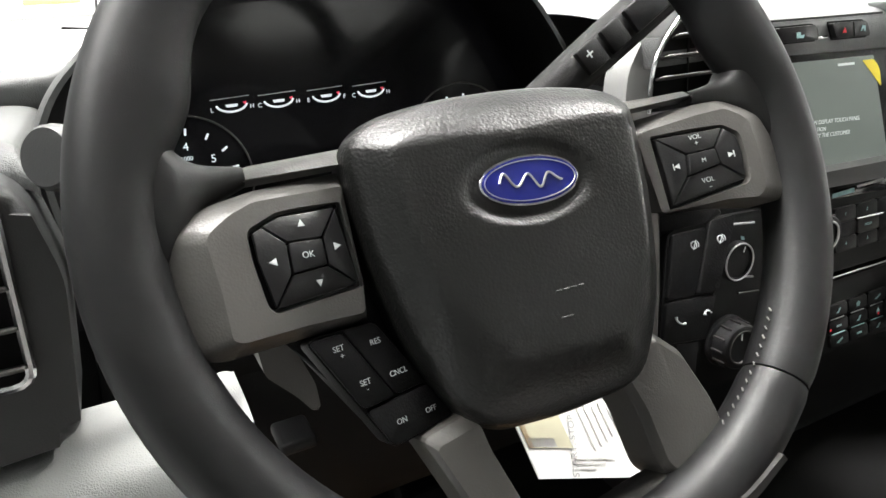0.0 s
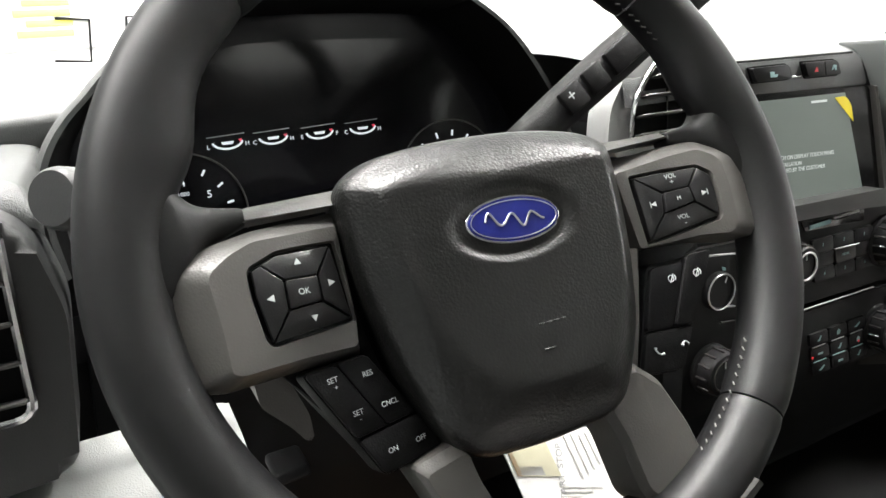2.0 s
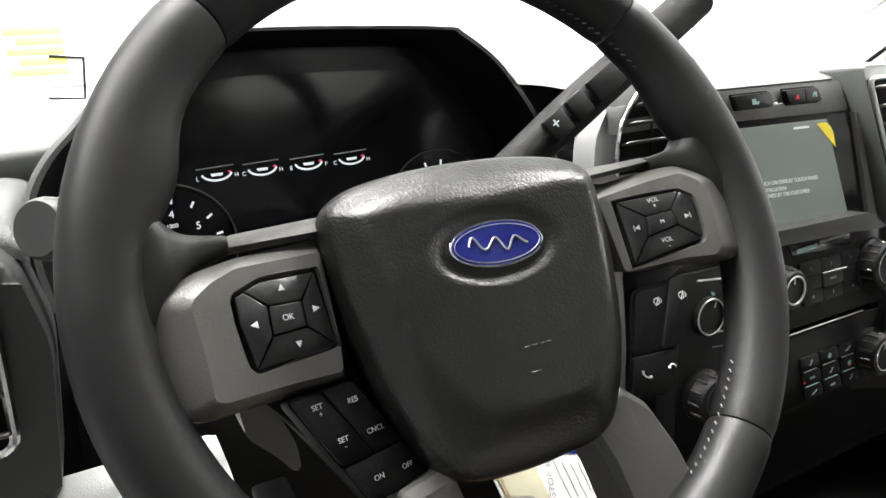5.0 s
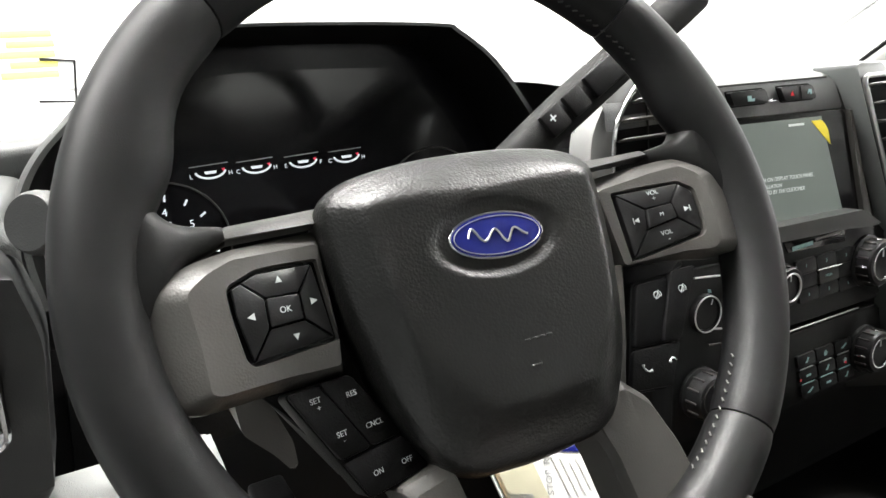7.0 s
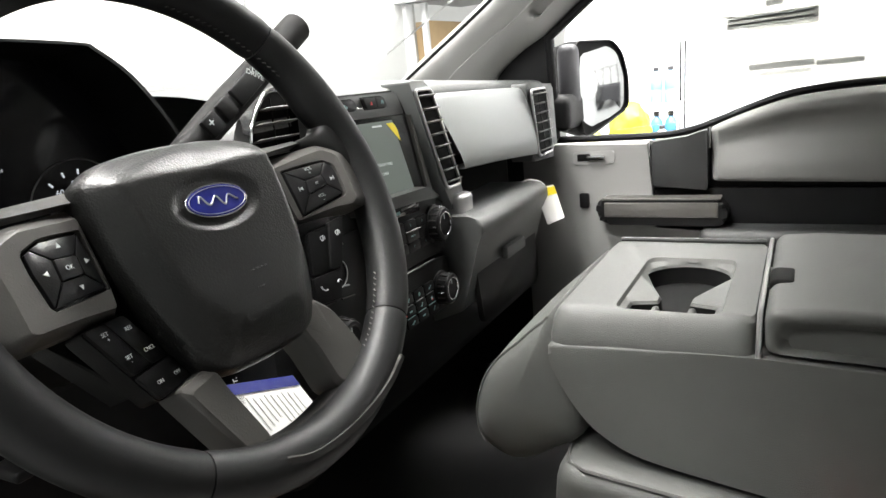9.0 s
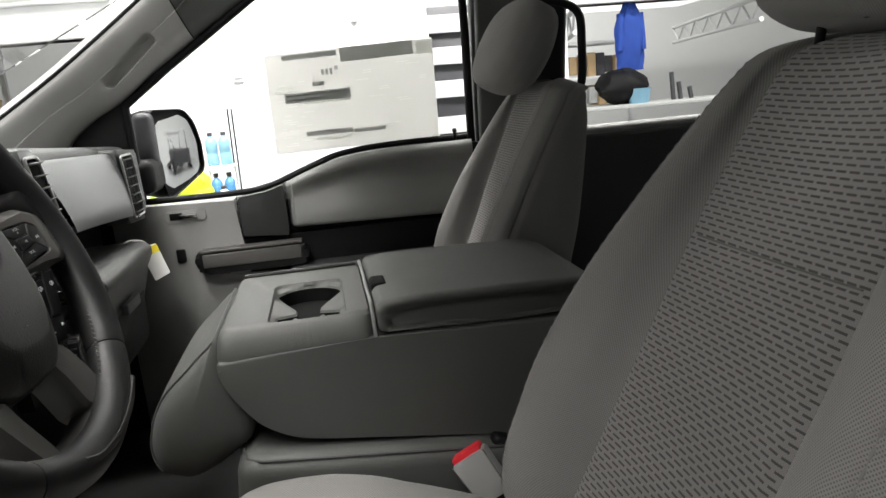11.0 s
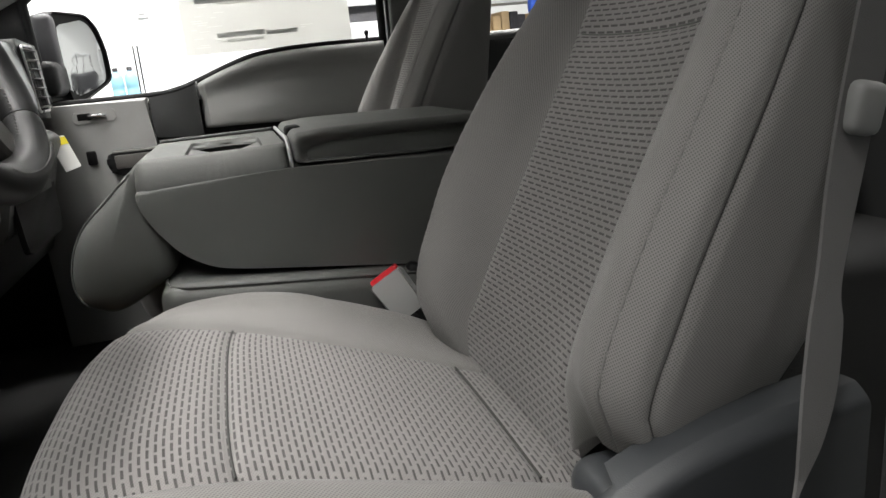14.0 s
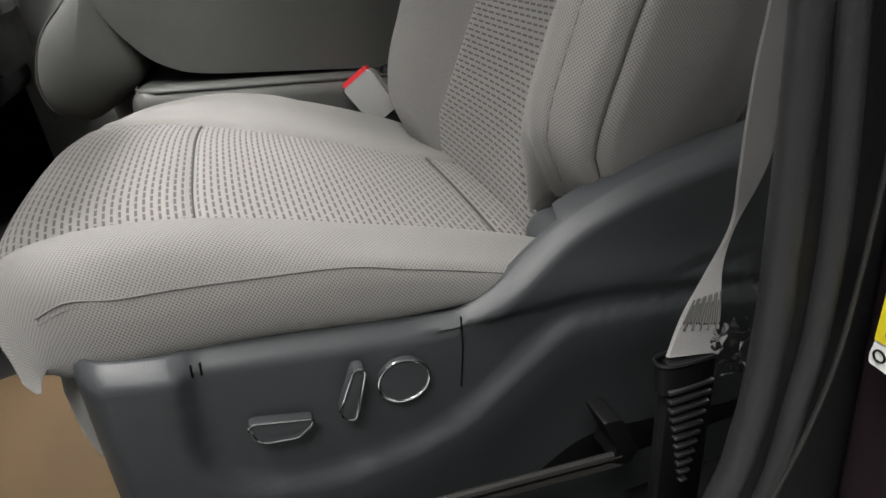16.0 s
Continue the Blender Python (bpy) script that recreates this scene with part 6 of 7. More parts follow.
stack_key([(0.4400, 1.2018), (0.5433, 1.1990), (0.5452, 1.1844), (0.4478, 1.1893)], M_GLOSS, 0.0016, YR, "disc_slot", 0.002, 0.0005)
part("slot_bar", rbox((0.5125, YR - 0.0022, 1.1965), (0.042, 0.0014, 0.0030), 0.0006, 1, m=pose(0, 0, 0, 0, -1.5, 0)), M_SATIN, stack)
part("slot_bar", rbox((0.4700, YR - 0.0022, 1.1930), (0.034, 0.0010, 0.0048), 0.0005, 1, m=pose(0, 0, 0, 0, -1.5, 0)), M_INK_DIM, stack)
for r in range(3):
    for c in range(3):
        x0, z1 = 0.4575 + 0.0345 * c + 0.003 * r, 1.1780 - 0.0165 * r - 0.0006 * c
        if (r, c) == (1, 1):
            stack_key(row_quad(x0, x0 + 0.0335, z1 - 0.0155, z1 + 0.0015, 0.003), M_TRIMDK, 0.0048, YR)
        else:
            stack_key(row_quad(x0, x0 + 0.0335, z1 - 0.0158, z1, 0.003), M_BLACK, 0.0034, YR)
        t = ("1", "2", "3", "", "", "", "4", "5", "6")[3 * r + c]
        if t:
            text_part(t, 0.0052, xz(YR - 0.0037) @ pose(x0 + 0.0175, z1 - 0.0075, 0), M_INK_DIM, stack)
text_part("MEDIA", 0.0040, xz(YR - 0.0052) @ pose(0.5120, 1.1535, 0), M_INK_DIM, stack)
part("key_glint", tube([(0.4910, YR - 0.006, 1.1632), (0.5327, YR - 0.006, 1.1612)], 0.0009, 6), M_CHROME, stack)


def knob(cx, cz, r, y, ring=M_CHROME, deep=0.022, ribs=16, cap=None):
    m = xz(y) @ Matrix.Translation((cx, cz, 0))
    k = part("knob", lathe([(r * 1.12, 0.0), (r * 1.12, 0.004), (r, 0.006), (r * 0.97, deep - 0.002), (r * 0.90, deep), (r * 0.72, deep + 0.0005), (r * 0.66, deep - 0.0015), (r * 0.1, deep - 0.0015)], 32, m), M_BLACK, stack, "black knob with bright ring")
    part("ring", tube([m @ Vector((r * 0.70 * math.cos(a), r * 0.70 * math.sin(a), deep)) for a in (2 * math.pi * q / 32 for q in range(32))], 0.0012, 6, True), cap or ring, k, "bright ring")
    for q in range(ribs):
        a = 2 * math.pi * q / ribs
        part("rib", rbox((0, 0, 0), (0.0024, 0.0024, deep * 0.62), 0.0007, 1), ring if q % 4 == 0 else M_TRIMDK, k, m=m @ Matrix.Translation((r * math.cos(a), r * math.sin(a), deep * 0.55)))
    part("pointer", rbox((0, 0, 0), (0.0014, r * 0.30, 0.0008), 0), M_INK, k, m=m @ Matrix.Translation((0, r * 0.45, deep - 0.001)))
    return k


knob(0.5840, 1.1545, 0.0265, 0.172)
knob(0.4335, 1.1580, 0.0210, 0.172, M_TRIMDK, 0.016, 12, M_SATIN)
part("trim_line", tube([(0.405, YR - 0.001, 1.1025), (0.4544, YR - 0.001, 1.1018), (0.575, YR - 0.001, 1.1005)], 0.0010, 6), M_SATIN, stack, "satin trim line")
part("climate_face", prism(round_poly([(0.420, 1.098), (0.618, 1.096), (0.632, 1.012), (0.432, 1.012)], 0.006), 0, 0.018, 0.004, 2, xz(YF)), M_FASCIADK, stack, "dark climate panel")
for r in range(3):
    for c in range(3):
        x0, z1 = 0.4640 + 0.0330 * c + 0.004 * r, 1.0700 - 0.0185 * r
        stack_key(row_quad(x0, x0 + 0.0305, z1 - 0.0150, z1, 0.003), M_BLACK, 0.003, YR)
        if r < 2:
            part("key_line", tube([(x0 + 0.006, YR - 0.0032, z1 - 0.0165), (x0 + 0.027, YR - 0.0032, z1 - 0.0165)], 0.0006, 5), M_INK_DIM if r else M_SATIN, stack)
        cx_, cz_ = x0 + 0.016, z1 - 0.0075
        kind_ = (3 * r + c) % 4
        if kind_ == 0:
            mark_on([(cx_ - 0.003, cz_ - 0.0025), (cx_ + 0.001, cz_ - 0.003), (cx_ + 0.0035, cz_ + 0.003), (cx_ + 0.001, cz_ + 0.003), (cx_, cz_)], YR - 0.0036)
        elif kind_ == 1:
            mark_on([(cx_ - 0.0022, cz_ - 0.003), (cx_ + 0.0022, cz_ - 0.003), (cx_ + 0.003, cz_ + 0.001), (cx_, cz_ + 0.0035), (cx_ - 0.003, cz_ + 0.001)], YR - 0.0036)
        elif kind_ == 2:
            mark_on([(cx_ - 0.005, cz_ - 0.002), (cx_ - 0.001, cz_ - 0.003), (cx_ + 0.005, cz_ + 0.001), (cx_ + 0.004, cz_ + 0.003), (cx_ - 0.001, cz_)], YR - 0.0036)
        else:
            mark_on([(cx_ - 0.004, cz_ - 0.0012), (cx_ + 0.004, cz_ - 0.0012), (cx_ + 0.004, cz_ + 0.0012), (cx_ - 0.004, cz_ + 0.0012)], YR - 0.0036)
for x, z in ((0.4700, 1.0419), (0.5507, 1.0414)):
    mark_on([(x + 0.0016 * math.cos(a), z + 0.0016 * math.sin(a)) for a in (2 * math.pi * q / 10 for q in range(10))], YR - 0.0040, M_RED)
knob(0.5880, 1.0480, 0.0250, 0.172)
# light switch and drive dial left of the stack, seen behind the wheel
part("dial_panel", prism(round_poly([(0.300, 1.195), (0.405, 1.190), (0.412, 1.012), (0.290, 1.015)], 0.008), 0, 0.010, 0.003, 2, xz(YF + 0.004)), M_FASCIADK, stack)
m = xz(0.184) @ Matrix.Translation((0.3370, 1.1470, 0))
dl = part("switch_dial", lathe([(0.0200, 0), (0.0200, 0.004), (0.0188, 0.006), (0.0170, 0.0065), (0.0160, 0.004), (0.001, 0.004)], 32, m), M_BLACK, stack, "black rotary switch with a thin bright ring")
part("ring", tube([m @ Vector((0.0182 * math.cos(a), 0.0182 * math.sin(a), 0.0066)) for a in (2 * math.pi * q / 32 for q in range(32))], 0.0008, 6, True), M_SATIN, dl, "thin bright ring")
part("pointer", rbox((0, 0, 0), (0.0010, 0.0060, 0.0006), 0), M_INK, dl, m=m @ pose(0.006, 0.0115, 0.0062, 0, 0, -22))
mark_on([(0.3430, 1.1705), (0.3475, 1.1690), (0.3485, 1.1655), (0.3440, 1.1665)], 0.1835)
for x0, z0, x1, z1 in ((0.3219, 1.1866, 0.3574, 1.1818), (0.3490, 1.1282, 0.3600, 1.1258), (0.3409, 1.1126, 0.3698, 1.1087)):
    part("trim_line", tube([(x0, 0.181, z0), (x1, 0.181, z1)], 0.0012, 6), M_SATIN if z0 > 1.12 else M_TRIMDK, stack)
knob(0.3290, 1.0650, 0.0240, 0.184, M_TRIMDK, 0.022, 12, M_TRIMDK)

# slanted vent right of the stack, passenger panel, glovebox
part("vent_frame", prism(round_poly([(0.560, 1.374), (0.612, 1.372), (0.70, 1.20), (0.715, 1.15), (0.672, 1.15), (0.645, 1.19)], 0.006), 0, 0.05, 0.006, 3, xz(0.225)), M_PANEL, dash, "silver vent frame")
vent("passenger_vent", 0.640, 0.690, 1.200, 1.360, 0.174, 8, -0.075, M_SATIN, 0)
part("vent_foot", rbox((0.69, 0.185, 1.155), (0.05, 0.05, 0.055), 0.008, 3), M_SATIN, dash)
pan = [[(0.612, 0.198, 1.352), (0.80, 0.198, 1.346), (1.035, 0.198, 1.338)], [(0.618, 0.180, 1.342), (0.80, 0.178, 1.338), (1.035, 0.180, 1.331)], [(0.650, 0.168, 1.30), (0.82, 0.164, 1.29), (1.040, 0.166, 1.285)], [(0.690, 0.160, 1.232), (0.85, 0.158, 1.222), (1.050, 0.160, 1.205)], [(0.695, 0.175, 1.222), (0.85, 0.175, 1.212), (1.050, 0.175, 1.197)], [(0.695, 0.26, 1.220), (0.85, 0.26, 1.210), (1.050, 0.26, 1.195)]]
part("passenger_panel", surf(pan, 24, 16), M_PANEL, dash, "silver grey dash panel")
vent("side_vent", 1.062, 1.150, 1.190, 1.330, 0.165, 7, -0.03, M_SATIN, 1)
part("vent_cheek", prism(round_poly([(1.03, 1.345), (1.20, 1.335), (1.215, 1.17), (1.045, 1.18)], 0.010), 0, 0.05, 0.008, 3, xz(0.22)), M_DASH, dash)
# black plate that puts the shelf's inner shade into its colour
part("shelf_back", rbox((0.87, 0.25, 1.18), (0.40, 0.02, 0.09), 0.004), M_HOLE, dash, "back of the storage shelf, its shade set as near-black")
lip = [(0.26, 1.150), (0.135, 1.153), (0.118, 1.146), (0.112, 1.130), (0.125, 1.105), (0.16, 0.99), (0.26, 0.95)]
part("glovebox_lip", prism(round_poly([(y, z) for y, z in lip], 0.010, 4), 0, 0.328, 0.010, 3, yz(0.64), both=True), M_DASHLOW, dash, "grey glovebox with a rounded lip")
part("glovebox_latch", rbox((0.80, 0.128, 1.06), (0.09, 0.014, 0.022), 0.004, 2), M_DASH, dash)
part("glovebox_lid", prism(round_poly([(0.66, 1.09), (0.955, 1.075), (0.94, 0.95), (0.68, 0.95)], 0.02), 0, 0.01, 0.004, 2, xz(0.152)), M_BLACK, dash, "dark glovebox lid")

tag = thing("hang_tag", "white paper tag with a yellow band, hung on the glovebox", "tag")
tu = Vector((0.037, -0.019, 0.003)).normalized()
tv = Vector((0.0, 0.018, 0.067)).normalized()
tv = (tv - tu * tv.dot(tu)).normalized()
tm = Matrix((tu, tv, tu.cross(tv))).transposed().to_4x4()
tm.translation = (0.982, 0.126, 1.136)
part("card", prism(round_poly([(-0.027, 0.004), (0.025, 0.0), (0.030, -0.072), (-0.020, -0.074)], 0.004), 0, 0.0012, 0, at=tm), M_PAPER, tag)
part("yellow_band", prism([(-0.0255, 0.001), (0.0245, -0.003), (0.0258, -0.019), (-0.024, -0.017)], 0.0013, 0.0019, 0, at=tm), M_YELLOW, tag, "yellow printed band")
part("tie", tube(spline([tm @ Vector((0, -0.004, 0.002)), tm @ Vector((-0.008, 0.012, 0.004)), (0.962, 0.150, 1.156), (0.955, 0.165, 1.152)], 14), 0.0018, 6), M_PAPER, tag, "white tie")

# ---- steering column, stalks, pedals, card ----
colm = thing("steering_column", "black steering column shroud with stalks", "steering column")
wm = wheel.matrix_basis.copy()
part("shroud", lathe([(0.02, -0.028), (0.052, -0.032), (0.058, -0.06), (0.062, -0.12), (0.066, -0.22), (0.02, -0.24)], 28, wm @ Matrix.Diagonal((1.15, 0.9, 1, 1))), M_BLACK, colm)
part("shroud_cheek", prism(round_poly([(-0.132, 1.236), (-0.117, 1.238), (-0.104, 1.202), (-0.103, 1.186), (-0.107, 1.185), (-0.115, 1.197), (-0.130, 1.214)], 0.004), 0, 0.05, 0.005, 3, xz(0.13)), M_TRIM, colm, "charcoal cheek of the column shroud")
part("tilt_lever", rbox((-0.116, 0.105, 1.160), (0.022, 0.030, 0.008), 0.003, 3, m=None), M_BLACK, colm, "black column tilt lever")
stalk = part("signal_stalk", tube([(-0.05, 0.10, 1.240), (-0.12, 0.112, 1.272), (-0.185, 0.128, 1.322)], lambda q: 0.010 + 0.004 * q, 14), M_BLACK, colm, "black turn signal stalk")
part("stalk_end", lathe([(0.002, 0.0), (0.0140, 0.0), (0.0155, -0.002), (0.0165, -0.006), (0.0165, -0.050), (0.012, -0.056), (0.004, -0.057)], 28, Matrix.Translation((-0.207, 0.118, 1.338)) @ (Vector((-0.62, -0.75, 0.22)).to_track_quat("Z", "Y").to_matrix().to_4x4())), M_FASCIA, stalk, "round stalk end cap")
gl = [(0.03, 0.135, 1.300), (0.075, 0.142, 1.318), (0.13, 0.146, 1.350), (0.18, 0.148, 1.379), (0.235, 0.150, 1.411), (0.29, 0.152, 1.443)]
lever = part("gear_lever", tube(spline(gl, 30), lambda q: 0.0130 + 0.0030 * min(1, q * 2), 18), M_LEVER, colm, "black column gear lever with plus and minus keys")
ld = (Vector(gl[4]) - Vector(gl[2])).normalized()
for d, w, txt in ((0.0, 0.020, "+"), (0.024, 0.018, ""), (0.062, 0.045, "")):
    p = Vector(gl[2]) + ld * d + Vector((-0.003, -0.0145, 0.0052))
    side_ = ld.cross(Vector((0, -0.94, 0.34))).normalized()
    nrm = side_.cross(ld) * -1
    if nrm.y > 0:
        nrm = -nrm
    up_ = nrm.cross(ld)
    mk = Matrix((ld, up_, nrm)).transposed().to_4x4()
    mk.translation = p
    part("lever_key", rbox((0, 0, 0), (w, 0.019, 0.006), 0.002, 2), M_BLACK if d == 0.062 else M_LEVER, lever, m=mk)
    if txt:
        text_part("+", 0.013, mk @ pose(-0.002, 0.002, 0.0034), M_INK, lever)
        text_part("-", 0.012, mk @ pose(0.006, -0.0145, 0.001), M_INK, lever)
    if d == 0.062:
        text_part("DRIVE", 0.0075, mk @ pose(0.014, 0.002, 0.0034, 0, 0, -60), M_INK, lever)
        text_part("MODE", 0.0075, mk @ pose(0.022, -0.001, 0.0034, 0, 0, -60), M_INK, lever)
pedal = thing("brake_pedal", "dark ribbed brake pedal", "pedal")
part("pad", rbox((0.03, 0.34, 0.86), (0.11, 0.02, 0.06), 0.006, 2, m=pose(0, 0, 0, -35, 0, 0)), M_RUBBER, pedal)
for k in range(3):
    part("rib", rbox((0.03, 0.328, 0.845 + 0.016 * k), (0.10, 0.006, 0.004), 0.001, 1, m=pose(0, 0, 0, -35, 0, 0)), M_SATIN, pedal)
part("arm", tube([(0.03, 0.35, 0.88), (0.03, 0.48, 1.05)], 0.010, 8), M_BLACK, pedal)

card = thing("instruction_card", "white printed instruction card with a blue top, set behind the wheel", "card")
lean_ = Matrix.Translation((0.11, 0.118, 1.085)) @ pose(0, 0, 0, 0, 0, 8) @ pose(0, 0, 0, -34, 0, 0) @ Matrix.Translation((-0.11, -0.118, -1.085))
cm = lean_ @ xz(0.118)
def cp(u, v):
    # along the top edge, down the page
    return (0.044 + 0.128 * u + 0.002 * v, 1.142 - 0.052 * u - 0.078 * v)
part("page", prism([cp(0, 0), cp(1, 0), cp(1, 1), cp(0, 1)], 0, 0.0015, 0, at=cm), M_PAPER, card)
def card_bar(u0, u1, v0, v1, material, name="printed_bar"):
    part(name, prism([cp(u0, v0), cp(u1, v0), cp(u1, v1), cp(u0, v1)], 0, 0.0004, 0, at=lean_ @ xz(0.1160)), material, card)
card_bar(0, 1, 0, 0.16, M_BLUE, "blue_header")
M_PHOTO = mat("faded_photo_print", (0.52, 0.50, 0.36), 0.7, mottle=0.6)
card_bar(0.02, 0.30, 0.18, 0.70, M_PHOTO, "photo")
card_bar(0.03, 0.20, 0.60, 0.69, M_PRINTDK, "photo")
card_bar(0.02, 0.05, 0.18, 0.70, M_CARD, "photo")
text_part("START. STOP. REPEAT.", 0.0078, cm @ pose(cp(0.36, 0.45)[0], cp(0.36, 0.45)[1], 0.0022, 0, 0, 68), M_PRINTDK, card)
for k in range(9):
    card_bar(0.44 + 0.055 * k, 0.455 + 0.055 * k, 0.22 + 0.02 * (k % 3), 0.72 - 0.05 * (k % 4), M_PRINT)
for k in range(3):
    card_bar(0.28, 0.55 - 0.08 * k, 0.80 + 0.05 * k, 0.815 + 0.05 * k, M_PRINT)

# ---- driver door opening: pillar, belt, sill ----
jamb = thing("driver_door_jamb", "dark maroon driver door jamb with black rubber seal", "door jamb", kind="structure")
part("pillar_trim", prism(round_poly([(-0.41, -0.55), (-0.41, -0.72), (-0.470, -0.74), (-0.470, -0.50), (-0.45, -0.49)], 0.012), 0.60, 1.82, 0.0, at=Matrix()), M_BLACK, jamb)
inner_seal = spline([(-0.474, -0.4700, 1.80), (-0.474, -0.4700, 1.58), (-0.474, -0.4702, 1.40), (-0.474, -0.4705, 1.26), (-0.474, -0.4710, 1.16), (-0.474, -0.4716, 1.09), (-0.474, -0.4722, 1.037), (-0.474, -0.4718, 0.985), (-0.474, -0.4708, 0.937), (-0.474, -0.4674, 0.898), (-0.474, -0.4619, 0.8665), (-0.474, -0.4500, 0.828), (-0.474, -0.4050, 0.755), (-0.474, -0.3100, 0.705), (-0.474, -0.1600, 0.690)], 60)
outer_seal = spline([(-0.478, -0.4810, 1.80), (-0.478, -0.4810, 1.58), (-0.478, -0.4812, 1.40), (-0.478, -0.4815, 1.26), (-0.478, -0.4820, 1.16), (-0.478, -0.4840, 1.09), (-0.478, -0.4888, 1.034), (-0.478, -0.4920, 0.9815), (-0.478, -0.4896, 0.924), (-0.478, -0.4838, 0.8878), (-0.478, -0.4722, 0.8295), (-0.478, -0.4350, 0.755), (-0.478, -0.3300, 0.685), (-0.478, -0.1600, 0.665)], 60)


def band(path, wide, deep):
    """A flattened rubber bead along a path in an upright plane."""
    rows = []
    for k, p in enumerate(path):
        d = (path[min(len(path) - 1, k + 1)] - path[max(0, k - 1)]).normalized()
        side_ = d.cross(Vector((1, 0, 0))).normalized()
        rows.append([p + side_ * wide * math.cos(a) + Vector((deep * math.sin(a), 0, 0)) for a in (2 * math.pi * j / 14 for j in range(14))])
    return skin(rows, True, True)
part("door_seal", band(inner_seal, 0.0085, 0.008), M_SEAL, jamb, "black rubber door seal")
part("seal_lip", band(outer_seal, 0.007, 0.010), M_SEAL, jamb, "outer rubber lip")
foot = [(-0.70, 1.25), (-0.47, 1.25)] + [(p.y, p.z) for p in inner_seal if p.z < 1.24 and p.y < -0.35] + [(-0.36, 0.66), (-0.70, 0.62)]
part("pillar_foot", prism(foot, 0, 0.008, 0, at=yz(-0.480)), M_BLACK, jamb)
part("painted_jamb", prism(round_poly([(-0.478, -0.52), (-0.478, -0.80), (-0.60, -0.80), (-0.60, -0.565), (-0.54, -0.525)], 0.012), 0.45, 1.80, 0.0, at=Matrix()), M_PAINT, jamb, "dark maroon painted metal")
part("jamb_edge", tube(spline([(-0.492, -0.504, 1.08), (-0.492, -0.5026, 1.0107), (-0.492, -0.5011, 0.985), (-0.492, -0.4984, 0.9515), (-0.492, -0.4936, 0.9152), (-0.492, -0.4853, 0.8835), (-0.492, -0.4714, 0.8474), (-0.490, -0.445, 0.79)], 24), 0.0013, 6), M_TRIMDK, jamb)
label_ = part("warning_label", prism(round_poly([(-0.4966, 0.9130), (-0.4962, 0.9180), (-0.4985, 0.9300), (-0.4992, 0.9600), (-0.535, 0.9600), (-0.535, 0.9135), (-0.5064, 0.9125)], 0.0015), 0, 0.012, 0, at=xz(-0.508)), M_PAPER, jamb, "yellow and white label")
part("label_band", prism([(-0.4978, 0.9272), (-0.4995, 0.9595), (-0.534, 0.9595), (-0.534, 0.9272)], 0, 0.0004, 0, at=xz(-0.5074)), M_YELLOW, label_, "yellow printed band")
part("label_mark", tube([(-0.5015 + 0.0030 * math.cos(a), -0.5078, 0.9195 + 0.0030 * math.sin(a)) for a in (2 * math.pi * q / 20 for q in range(20))], 0.0006, 5, True), M_BLACK, label_, "black ring mark")
for k in range(3):
    part("printed_bar", prism([(-0.5030, 0.932 + 0.006 * k), (-0.5030, 0.9335 + 0.006 * k), (-0.53, 0.9335 + 0.006 * k), (-0.53, 0.932 + 0.006 * k)], 0, 0.0004, 0, at=xz(-0.5068)), M_PRINTDK, label_)
part("sill", rbox((-0.40, -0.1, 0.62), (0.14, 1.4, 0.10), 0.02, 3), M_BLACK, jamb)
part("sill_plate", rbox((-0.375, -0.15, 0.675), (0.09, 1.2, 0.016), 0.005, 2), M_GLOSS, jamb, "black sill plate")
part("rocker", rbox((-0.52, -0.1, 0.52), (0.10, 1.4, 0.16), 0.03, 3), M_PAINT, jamb)

belt_t = thing("seat_belt", "grey driver seat belt webbing on the B-pillar", "seat belt")
belt_l = spline([(-0.25, -0.72, 1.45), (-0.25, -0.665, 1.16), (-0.275, -0.627, 1.041), (-0.286, -0.611, 1.006), (-0.299, -0.595, 0.964), (-0.31, -0.583, 0.929), (-0.32, -0.571, 0.896), (-0.362, -0.516, 0.885), (-0.388, -0.484, 0.883), (-0.405, -0.462, 0.87)], 54)
belt_r = spline([(-0.25, -0.755, 1.445), (-0.25, -0.7, 1.155), (-0.275, -0.65, 1.037), (-0.286, -0.641, 1.001), (-0.299, -0.625, 0.958), (-0.31, -0.603, 0.925), (-0.32, -0.574, 0.895), (-0.35, -0.541, 0.885), (-0.388, -0.511, 0.875), (-0.405, -0.495, 0.863)], 54)
part("webbing", skin([[p, q, q + Vector((0.002, 0.001, 0)), p + Vector((0.002, 0.001, 0))] for p, q in zip(belt_l, belt_r)], True, True), M_BELT, belt_t)
boot = part("anchor_boot", rbox((-0.402, -0.4740, 0.80), (0.014, 0.036, 0.130), 0.005, 2, m=pose(0, 0, 0, 4, 0, 0)), M_BLACK, belt_t, "black ribbed anchor boot")
for k in range(11):
    part("rib", rbox((-0.4095, -0.4582 - 0.0010 * k - 0.5 * (0.0325 - 0.0026 * k), 0.8480 - 0.0077 * k), (0.007, 0.0325 - 0.0026 * k, 0.0036), 0.0015, 2), M_SEAL, boot)
mouth = [Vector((-0.404 + 0.0075 * math.copysign(abs(math.sin(a)) ** 0.6, math.sin(a)), -0.4745 + 0.0205 * math.copysign(abs(math.cos(a)) ** 0.8, math.cos(a)), 0.8665 + 0.0012 * math.cos(a))) for a in (2 * math.pi * q / 28 for q in range(28))]
part("boot_lip", tube(mouth, 0.0014, 6, True), M_BLACK, boot, "rolled lip of the boot")
part("boot_collar", skin([[p + Vector((0, 0, dz)) for p in mouth] for dz in (-0.022, -0.010, 0.0)], True), M_BLACK, boot)
bm = bmesh.new()
